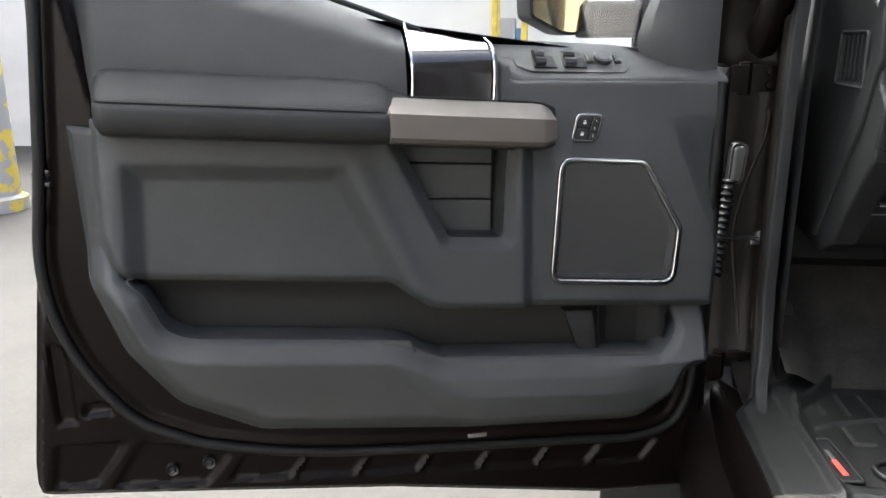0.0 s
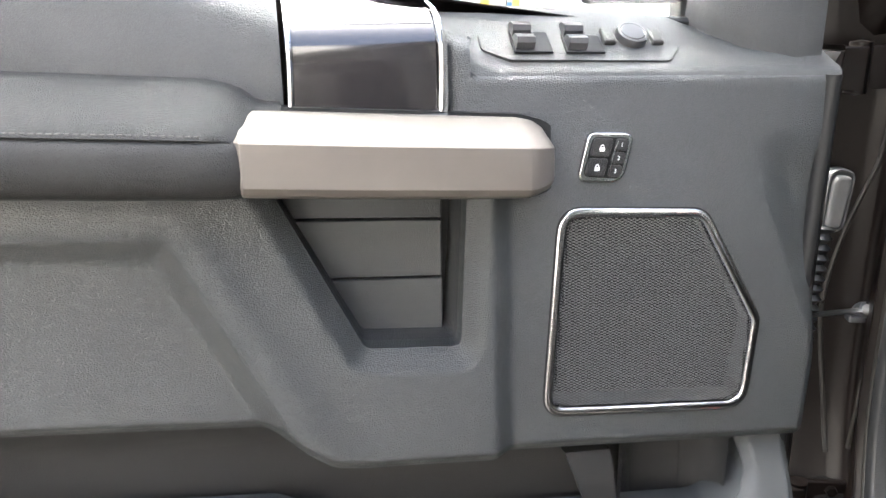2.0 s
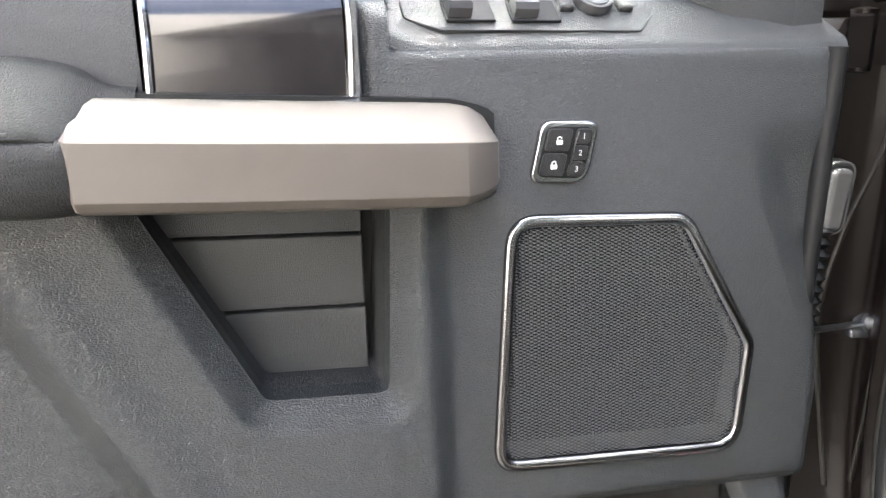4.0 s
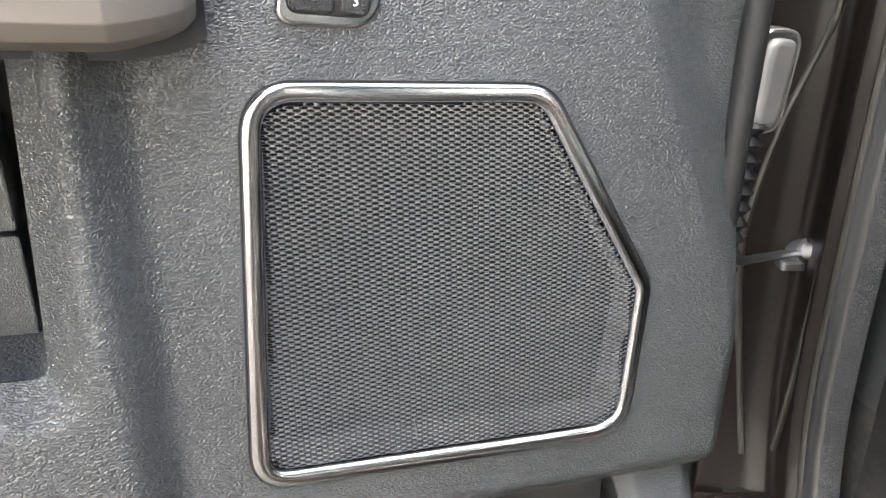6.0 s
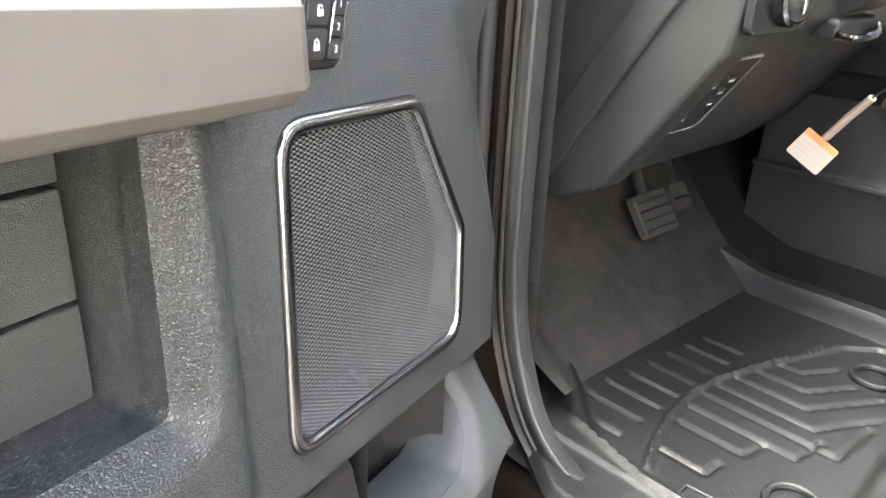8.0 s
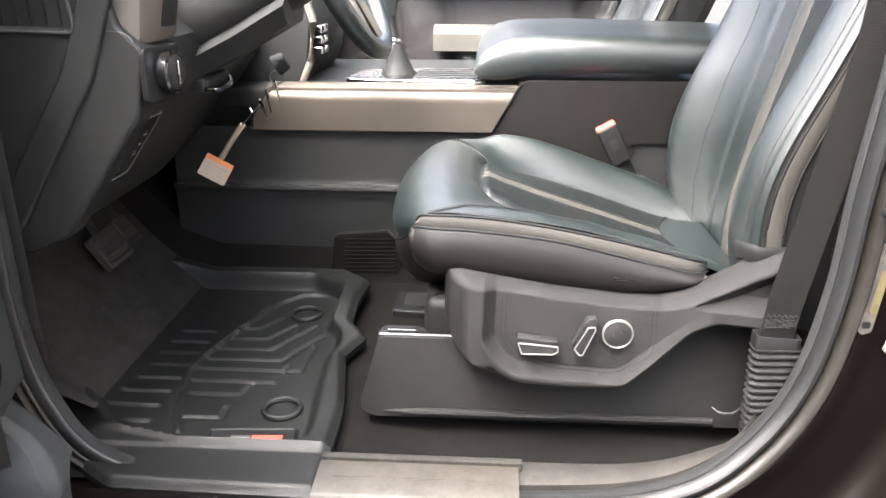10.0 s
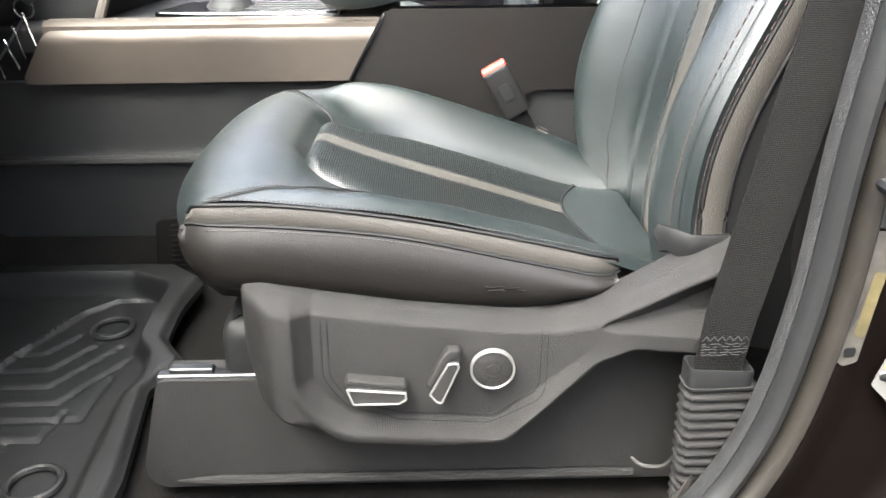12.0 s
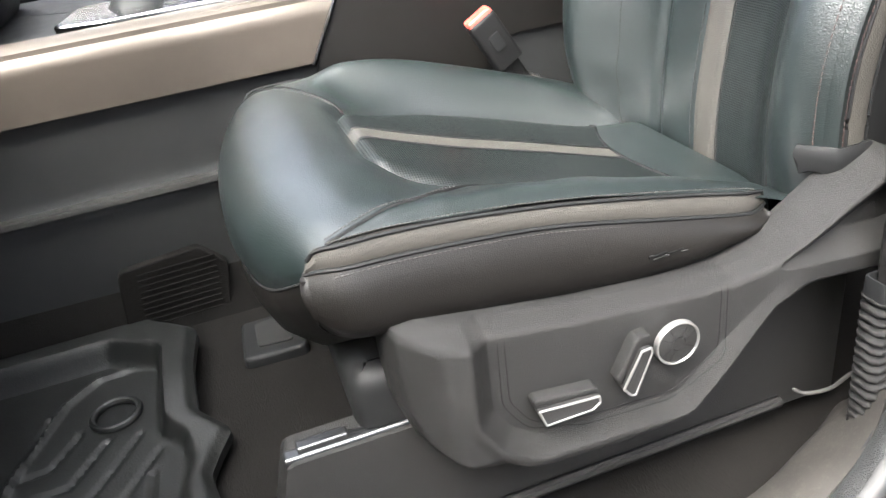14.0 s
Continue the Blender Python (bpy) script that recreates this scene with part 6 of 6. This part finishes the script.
# ---- centre console ----
con = thing("centre_console", (1.37, 0.6, 0.62), "black centre console with champagne side trim and padded lid", "console")
CM = SM
part("side_panel", relief(rounded([(-1.45, 0.975), (-0.786, 0.975), (-0.728, 1.075), (-0.20, 1.075), (0.6, 1.07), (0.6, 0.63), (-1.45, 0.63)], 0.004, 2), lambda X, Y: -1.122 + 0.012 * (1 - sstep(0.853, 0.860, Y)) * (X < -0.6), 0.012, 0.05), M_DASH, con, CM)
part("rear_side", relief(rounded([(-0.778, 0.975), (-0.722, 1.078), (0.6, 1.076), (0.6, 0.958), (-0.50, 0.955), (-0.6, 0.86), (-0.79, 0.86)], [0.004, 0.01, 0, 0, 0.02, 0.02, 0], 3), lambda X, Y: -1.1135 + 0.0 * X, 0.012, 0.006), M_LEATHER_ARM, con, CM, "soft dark grey console side")
part("ledge", box(1.100, 1.125, 0.80, 1.45, 0.850, 0.858, 0.002), M_HARD, con)
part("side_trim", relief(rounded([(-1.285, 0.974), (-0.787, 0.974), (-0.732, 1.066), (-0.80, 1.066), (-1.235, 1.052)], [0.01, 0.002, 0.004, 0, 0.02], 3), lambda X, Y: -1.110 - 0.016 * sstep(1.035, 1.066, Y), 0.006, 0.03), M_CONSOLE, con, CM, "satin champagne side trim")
part("trim_edge", tube([(1.109, 0.785, 0.972), (1.113, 0.728, 1.072)], 0.003, 6), M_CHROME, con)
part("top_deck", box(1.120, 1.62, 0.72, 1.42, 1.020, 1.058, 0.012), M_DARK, con)
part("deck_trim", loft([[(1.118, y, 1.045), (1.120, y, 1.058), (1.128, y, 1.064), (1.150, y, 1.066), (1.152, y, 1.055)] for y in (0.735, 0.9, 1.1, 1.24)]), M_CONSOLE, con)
sp = part("shifter_plate", slab(rounded([(1.150, 0.800), (1.33, 0.800), (1.34, 0.88), (1.31, 1.07), (1.17, 1.09), (1.150, 1.02)], 0.015, 4), 1.055, 1.072, 0.004), M_CHROME, con, ID, "bright shifter surround with slots")
for x in (1.185, 1.215, 1.245, 1.275):
    part("slot", box(x, x + 0.010, 0.815, 0.95, 1.070, 1.0735, 0.002), M_DARK, sp)
part("shift_boot", loft([[(1.24 + r * math.cos(k * math.tau / 16), 0.985 + y + r * 1.2 * math.sin(k * math.tau / 16), z) for k in range(16)] for r, y, z in ((0.034, 0, 1.07), (0.026, 0, 1.082), (0.018, 0.004, 1.11), (0.014, 0.006, 1.135))]), M_DARK, con)
part("shift_lever", tube([(1.24, 0.99, 1.12), (1.24, 1.0, 1.16), (1.24, 1.005, 1.20)], 0.012, 10), M_DARK, con)
part("lever_ring", moved(spin([(0.014, -0.006), (0.0155, -0.004), (0.0155, 0.004), (0.014, 0.006)], 18), Matrix.Translation((1.24, 0.995, 1.140))), M_CHROME, con)
part("shift_knob", moved(spin([(0.002, 0.10), (0.02, 0.098), (0.027, 0.085), (0.026, 0.05), (0.018, 0.01), (0.014, 0.0)], 20), Matrix.Translation((1.24, 1.005, 1.19)) @ pose(0, 0, 0, -8)), M_LEATHER, con)
lid = []
for y, low, top in ((0.822, 1.090, 1.100), (0.815, 1.082, 1.118), (0.80, 1.078, 1.135), (0.775, 1.077, 1.150), (0.745, 1.080, 1.158), (0.71, 1.088, 1.161), (0.60, 1.092, 1.163), (0.30, 1.092, 1.156), (0.24, 1.092, 1.153)):
    h = top - low
    lid.append([(1.120, y, low), (1.113, y, low + 0.12 * h), (1.110, y, low + 0.45 * h), (1.112, y, low + 0.72 * h), (1.118, y, low + 0.86 * h), (1.128, y, low + 0.95 * h), (1.145, y, top), (1.17, y, top + 0.001), (1.36, y, top + 0.004), (1.60, y, top), (1.625, y, top - 0.2 * h), (1.63, y, low + 0.2 * h), (1.62, y, low)])
part("armrest_lid", loft(lid), M_LEATHER, con, ID, "padded black leather console lid")
part("rear_box", box(1.12, 1.62, -0.25, 0.232, 1.06, 1.148, 0.015), M_LEATHER_ARM, con)
part("console_core", box(1.14, 1.60, -0.25, 1.40, 0.62, 1.03, 0.01), M_DARK, con)

# ---- dashboard ----
dash = thing("dashboard", (1.37, 1.45, 0.9), "black dashboard with knee panel and end cap beside the doorway", "dashboard")
prof = [(1.63, 1.36), (1.50, 1.375), (1.36, 1.36), (1.300, 1.325), (1.275, 1.28), (1.262, 1.215), (1.242, 1.195), (1.240, 1.13), (1.275, 1.085), (1.340, 0.995), (1.390, 0.935), (1.43, 0.915), (1.60, 0.93)]
xs = [0.575, 0.59, 0.70, 0.90, 1.10, 1.5, 2.24]
part("main_panel", loft([[(x, y + (0.03 if x > 1.05 else 0), z) for y, z in prof] for x in xs], False), M_DASH, dash, ID, "black soft dashboard panel")
endp = slab(rounded([(-1.60, 1.40), (-1.60, 0.92), (-1.43, 0.905), (-1.372, 0.935), (-1.250, 1.10), (-1.232, 1.19), (-1.262, 1.22), (-1.29, 1.33), (-1.36, 1.37)], 0.01, 3), -0.60, -0.560, 0.006)
part("end_cap", endp, M_DASH, dash, SM, "smooth black dashboard end cap")
part("kick_panel", loft([[(0.5035, 1.402, z), (0.4985, 1.42, z), (0.517, 1.52, z), (0.552, 1.60, z)] for z in (0.645, 0.70, 0.76, 0.82)], False), M_TOE, dash, ID, "dusty kick panel beside the footrest")
part("pillar_trim", loft([[(0.505, 1.405, z), (0.500, 1.42, z), (0.520, 1.52, z), (0.555, 1.60, z)] for z in (0.64, 0.75, 0.95, 1.2, 1.5)], False), M_DASH, dash)
# air vent at the outer end
VENT = rounded([(-1.440, 1.213), (-1.315, 1.211), (-1.322, 1.30), (-1.436, 1.30)], 0.008, 4)
vent = part("air_vent", relief(VENT, lambda X, Y: -0.5565 - 0.006 * (1 - sstep(-0.0075, -0.0035, sdf(VENT, X, Y))), 0.003, 0.01), M_HARD, dash, SM, "side air vent with dark slats")
for k in range(6):
    part("slat", moved(box(-0.0016, 0.0016, 1.220, 1.294, -0.5625, -0.5575, 0.001), Matrix.Translation((-1.428 + 0.019 * k, 0, 0))), M_DARK, vent, SM)
part("cluster_trim", loft([[(0.572, 1.262, z), (0.574, 1.246 - 0.02 * f, z), (0.584, 1.238 - 0.02 * f, z), (0.652, 1.232 - 0.03 * f, z), (0.660, 1.240 - 0.03 * f, z), (0.660, 1.30, z), (0.572, 1.30, z)] for z, f in ((1.196, 0.0), (1.203, 0.3), (1.25, 0.6), (1.30, 1.0), (1.345, 1.2))]), M_SILVER, dash, ID, "satin strip beside the instruments")
part("trim_button", moved(box(-0.017, 0.017, -0.003, 0.002, -0.019, 0.019, 0.002), Matrix.Translation((0.628, 1.219, 1.234)) @ pose(0, 0, 0, 14, 0, -5)), M_DARK, dash)
KN = Matrix.Translation((0.612, 1.232, 1.156)) @ pose(0, 0, 0, 90, 0, -4)
bez = part("light_switch", moved(slab(rounded([(-0.052, -0.036), (0.046, -0.036), (0.046, 0.036), (-0.052, 0.036)], 0.010, 4), -0.004, 0.004, 0.002), ID), M_DARK, dash, KN, "headlight switch with a bright ringed knob")
part("knob", spin([(0.001, 0.022), (0.021, 0.022), (0.0235, 0.020), (0.025, 0.006), (0.025, 0.0)], 28), M_HARD, bez, KN)
part("knob_ring", spin([(0.025, 0.006), (0.0295, 0.007), (0.0295, 0.018), (0.025, 0.020), (0.025, 0.006)], 32), M_CHROME, bez, KN)
part("knob_bar", box(-0.003, 0.003, -0.016, 0.016, 0.021, 0.026, 0.002), M_CHROME, bez, KN)
KP = Matrix.Translation((0.635, 1.305, 1.046)) @ pose(0, 0, 0, 90 + 36, 0, 0)
kp = part("pedal_switch_panel", slab(rounded([(-0.045, -0.058), (0.045, -0.058), (0.045, 0.058), (-0.045, 0.058)], 0.006, 3), -0.002, 0.004, 0.002), M_DARK, dash, KP, "small switch panel on the knee panel")
part("outline", tube([(x, y, 0.004) for x, y in rounded([(-0.043, -0.056), (0.043, -0.056), (0.043, 0.056), (-0.043, 0.056)], 0.006, 3)], 0.0016, 5, closed=True), M_GREY, kp, KP)
for x, y in ((-0.02, 0.02), (0.012, 0.026), (0.012, 0.008), (0.012, -0.010), (-0.02, -0.03)):
    part("key", box(x - 0.010, x + 0.008, y - 0.005, y + 0.005, 0.003, 0.0075, 0.002), M_HARD, kp, KP)
    part("key_mark", box(x - 0.006, x + 0.004, y - 0.001, y + 0.001, 0.0074, 0.0079, 0.0003), M_WHITE, kp, KP)
part("release_handle", join(box(0.755, 0.870, 1.228, 1.262, 1.106, 1.126, 0.006)), M_DARK, dash)
part("handle_edge", tube(curve([(0.755, 1.230, 1.110), (0.78, 1.219, 1.106), (0.84, 1.219, 1.107), (0.870, 1.230, 1.114)], 16), 0.0045, 8), M_CHROME, dash)

# centre stack beyond the column
stack = part("stack_body", loft([[(1.20, y, z), (1.215, y - 0.015, z + 0.004), (1.53, y - 0.015, z + 0.004), (1.545, y, z), (1.545, 1.34, z), (1.20, 1.34, z)] for y, z in ((1.20, 1.05), (1.175, 1.10), (1.165, 1.18), (1.20, 1.30), (1.24, 1.36))]), M_DARK, dash, ID, "dark centre stack with bright keys")
part("stack_rail", tube([(1.196, 1.185, 1.055), (1.196, 1.165, 1.10), (1.196, 1.155, 1.18), (1.196, 1.19, 1.30)], 0.008, 8), M_SILVER, stack)
for r in range(3):
    for c in range(2):
        part("stack_key", box(1.206 + 0.035 * c, 1.235 + 0.035 * c, 1.140, 1.158, 1.115 + 0.021 * r, 1.130 + 0.021 * r, 0.003), M_CHROME, stack)
# lighter tube along the knee panel's edge, imitating its highlight
part("cap_edge", tube(curve([(0.562, 1.285, 1.214), (0.562, 1.257, 1.210), (0.563, 1.245, 1.190), (0.563, 1.262, 1.11), (0.563, 1.31, 1.03), (0.563, 1.385, 0.930)], 40), 0.0022, 6), M_TRIM, dash)
band_l = [(1.297, 1.36), (1.297, 1.27), (1.344, 1.160), (1.420, 1.045), (1.490, 0.93)]
band_r = [(1.445, 0.93), (1.378, 1.035), (1.303, 1.150), (1.262, 1.255), (1.275, 1.36)]
part("end_band", slab(rounded([(-y, z) for y, z in band_l + band_r], 0.02, 4), -0.565, -0.5545, 0.004), M_DASH, dash, SM, "raised band on the dashboard's end cap")
part("vent_outline", tube([(0.5555, -x, y) for x, y in VENT], 0.0022, 6, closed=True), M_TRIM, dash)

col = thing("steering_column", (0.85, 1.28, 1.1), "black steering column shroud with stalks and hanging key tag", "steering column")
rings = []
for y, z, r in ((1.07, 1.315, 0.055), (1.10, 1.30, 0.062), (1.20, 1.25, 0.066), (1.27, 1.215, 0.068), (1.30, 1.20, 0.064)):
    rings.append([(0.83 + r * math.cos(k * math.tau / 20), y + 0.45 * r * math.sin(k * math.tau / 20), z + r * math.sin(k * math.tau / 20)) for k in range(20)])
part("shroud", loft(rings), M_DASH, col)
part("lower_cover", loft([[(0.76, y, z), (0.78, y, z - 0.03), (0.88, y, z - 0.03), (0.90, y, z), (0.83, y, z + 0.05)] for y, z in ((1.10, 1.235), (1.18, 1.19), (1.27, 1.145))]), M_DASH, col)
part("stalk", tube([(0.89, 1.10, 1.27), (0.96, 1.09, 1.255), (1.00, 1.085, 1.245)], [0.007, 0.009, 0.011], 10), M_HARD, col)
part("ignition", moved(spin([(0.001, 0.012), (0.014, 0.012), (0.017, 0.006), (0.018, -0.01)], 20), Matrix.Translation((0.925, 1.155, 1.13)) @ pose(0, 0, 0, 60, 0, 10)), M_DASH, col)
keys = thing("key_ring", (0.95, 1.28, 0.92), "bunch of keys with a white and orange paper tag", "keys")
part("ring", tube([(0.930, 1.165 + 0.012 * math.cos(a), 1.105 + 0.012 * math.sin(a)) for a in np.linspace(0, math.tau, 18)[:-1]], 0.0012, 6, closed=True), M_STEEL, keys)
for q, a in enumerate((8, -10, 40, -35)):
    part("key", moved(join(box(-0.006, 0.006, -0.016, 0.0, -0.001, 0.001, 0.0006), box(-0.003, 0.003, -0.042, -0.014, -0.001, 0.001, 0.0006)), Matrix.Translation((0.932 + 0.002 * q, 1.17 + 0.016 * q, 1.10 - 0.018 * q)) @ pose(0, 0, 0, 80, a, 35)), M_CHROME, keys)
part("paper_band", tube([(0.943, 1.238, 1.018), (0.949, 1.262, 0.988), (0.956, 1.288, 0.952)], 0.0075, 8, flat=0.7), M_CARD, keys, ID, "folded pale paper band")
part("chain", tube([(0.931, 1.168, 1.095), (0.936, 1.205, 1.052), (0.943, 1.240, 1.016)], 0.0016, 6), M_STEEL, keys)
TG = Matrix.Translation((0.962, 1.304, 0.928)) @ pose(0, 0, 0, 68, 0, -62) @ pose(0, 0, 0, 0, 0, -35)
tg = part("paper_tag", slab(rounded([(-0.027, -0.022), (0.027, -0.022), (0.027, 0.022), (-0.027, 0.022)], 0.003, 2), -0.0006, 0.0006), M_CARD, keys, TG, "white paper tag")
part("tag_band", slab([(-0.0265, 0.012), (0.0265, 0.012), (0.0265, 0.0215), (-0.0265, 0.0215)], 0.0004, 0.001), M_TAG, tg, TG)
for k in range(4):
    part("print_line", slab([(-0.022, 0.006 - 0.007 * k), (0.020 - 0.006 * (k % 2), 0.006 - 0.007 * k), (0.020 - 0.006 * (k % 2), 0.004 - 0.007 * k), (-0.022, 0.004 - 0.007 * k)], 0.0004, 0.0009), M_PRINT, tg, TG)

wheel = thing("steering_wheel", (0.83, 1.045, 1.33), "black leather steering wheel with a satin lower spoke", "steering wheel")
WM = Matrix.Translation((0.83, 1.045, 1.338)) @ pose(0, 0, 0, 65, 0, 0)
part("rim", tube([(0.19 * math.cos(a), 0.19 * math.sin(a), 0) for a in np.linspace(0, math.tau, 64)[:-1]], 0.0155, 12, closed=True), M_LEATHER, wheel, WM)
part("hub", slab(rounded([(-0.07, -0.05), (0.07, -0.05), (0.08, 0.05), (-0.08, 0.05)], 0.03, 5), -0.03, 0.02, 0.015), M_TRIM_SOFT, wheel, WM)
for pts in (((0.06, 0.0, -0.01), (0.18, 0.015, 0)), ((-0.06, 0.0, -0.01), (-0.18, 0.015, 0)), ((0.03, -0.04, -0.01), (0.045, -0.18, 0)), ((-0.03, -0.04, -0.01), (-0.045, -0.18, 0))):
    part("spoke", tube([pts[0], pts[1]], [0.018, 0.013], 8, flat=0.5), M_SILVER, wheel, WM)

# pedals and dead pedal
for x, y, z, w, h, nm, lab in ((0.895, 1.50, 0.79, 0.045, 0.035, "brake_pedal", "black rubber brake pedal"), (1.035, 1.52, 0.75, 0.026, 0.06, "accelerator_pedal", "black rubber accelerator pedal on a lever")):
    pd = thing(nm, (x, y, z - 0.06), lab, "pedal", "foot pedals")
    PM = Matrix.Translation((x, y, z)) @ pose(0, 0, 0, 55)
    pp = part("pad", slab(rounded([(-w, -h), (w, -h), (w, h), (-w, h)], 0.008, 4), -0.006, 0.008, 0.003), M_DUSTY, pd, PM)
    for k in range(4):
        part("rib", box(-w + 0.006, w - 0.006, -h + 0.008 + k * h * 0.45, -h + 0.012 + k * h * 0.45, 0.006, 0.0105, 0.001), M_RUBBER, pp, PM)
    part("lever", tube([(x, y + 0.01, z), (x, y + 0.07, z + 0.12), (x, y + 0.08, z + 0.30)], 0.009, 8), M_DARK, pd)

# passenger seat on the far side
pas = copy_thing(seat, Matrix.Translation((0.82 + 1.10, 0.65, 0.60)))
tagged(pas, "black leather passenger seat beyond the console", "car seat")
pas.name = "passenger_seat"

# label on the centre pillar
LM = SM @ Matrix.Translation((-0.302, 0.850, -0.4545)) @ pose(0, 0, 0, 0, 0, -8)
lab = thing("tyre_label", (0.455, 0.27, 0.82), "white and yellow tyre loading label stuck on the centre pillar", "label")
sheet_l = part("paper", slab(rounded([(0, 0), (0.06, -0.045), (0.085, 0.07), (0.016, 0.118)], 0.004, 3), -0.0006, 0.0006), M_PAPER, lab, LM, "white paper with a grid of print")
part("yellow_band", slab([(0.0045, 0.018), (0.013, 0.014), (0.028, 0.108), (0.018, 0.113)], 0.0004, 0.0009), M_YLABEL, sheet_l, LM)
cu = bpy.data.curves.new("words", "FONT")
cu.body, cu.size, cu.align_x, cu.align_y = "TIRE AND LOADING INFORMATION", 0.0058, "LEFT", "CENTER"
tmp = bpy.data.objects.new("words", cu)
wm = bpy.data.meshes.new_from_object(tmp)
bpy.data.objects.remove(tmp)
wm.materials.clear()
wm.materials.append(M_DARK)
hang("words", wm, sheet_l, LM @ Matrix.Translation((0.0095, 0.020, 0.0011)) @ pose(0, 0, 0, 0, 0, 81))
for k in range(7):
    x = 0.017 + 0.006 * k
    part("print_line", slab([(x, 0.012 - 0.55 * x), (x + 0.0014, 0.012 - 0.55 * x), (x + 0.015, 0.095 - 0.35 * x), (x + 0.0136, 0.095 - 0.35 * x)], 0.0004, 0.0009), M_PRINT, sheet_l, LM)
part("rivet", moved(spin([(0.001, 0.003), (0.004, 0.002), (0.005, 0.0)], 14), Matrix.Translation((0.008, 0.010, 0))), M_STEEL, sheet_l, LM)
old = thing("peeled_sticker", (0.455, 0.33, 0.88), "grey remains of a peeled sticker on the pillar", "sticker")
OM = SM @ Matrix.Translation((-0.340, 0.877, -0.4545))
op = part("paper", slab(rounded([(0, 0), (0.010, -0.008), (0.021, -0.004), (0.031, 0.11), (0.008, 0.112)], 0.003, 2), -0.0006, 0.0006), M_OLD, old, OM)
part("yellow_patch", slab(rounded([(0.013, 0.022), (0.022, 0.018), (0.028, 0.075), (0.018, 0.078)], 0.003, 3), 0.0004, 0.0009), M_FADED, op, OM)
part("printed_mark", slab(rounded([(0.009, 0.000), (0.018, 0.001), (0.018, 0.010), (0.008, 0.009)], 0.003, 3), 0.0004, 0.0009), M_DARK, op, OM)
for k in range(5):
    part("print_line", slab([(0.004 + 0.002 * k, 0.012 + 0.006 * k), (0.0052 + 0.002 * k, 0.012 + 0.006 * k), (0.008 + 0.002 * k, 0.050 + 0.010 * (k % 3)), (0.0068 + 0.002 * k, 0.050 + 0.010 * (k % 3))], 0.0009, 0.0012), M_SEAM, op, OM)
stk = thing("door_striker", (0.455, 0.32, 1.0), "steel door striker loop bolted to the centre pillar", "door striker")
part("plate", moved(box(-0.02, 0.02, -0.03, 0.03, 0, 0.004, 0.003), SM @ Matrix.Translation((-0.312, 1.02, -0.457))), M_STEEL, stk)
part("loop", tube([(0.455, 0.335, 1.028), (0.432, 0.335, 1.028), (0.425, 0.325, 1.027), (0.425, 0.305, 1.025), (0.432, 0.296, 1.024), (0.455, 0.296, 1.024)], 0.0055, 8), M_STEEL, stk)
wire = thing("cable", (0.56, 0.42, 0.65), "short pale grey cable hanging beside the belt sleeve", "cable")
part("lead", tube(curve([(0.555, 0.463, 0.698), (0.548, 0.452, 0.693), (0.535, 0.436, 0.703), (0.522, 0.427, 0.727), (0.510, 0.412, 0.742)], 24), [0.0008] + [0.0020] * 24, 8), M_SEAM, wire)
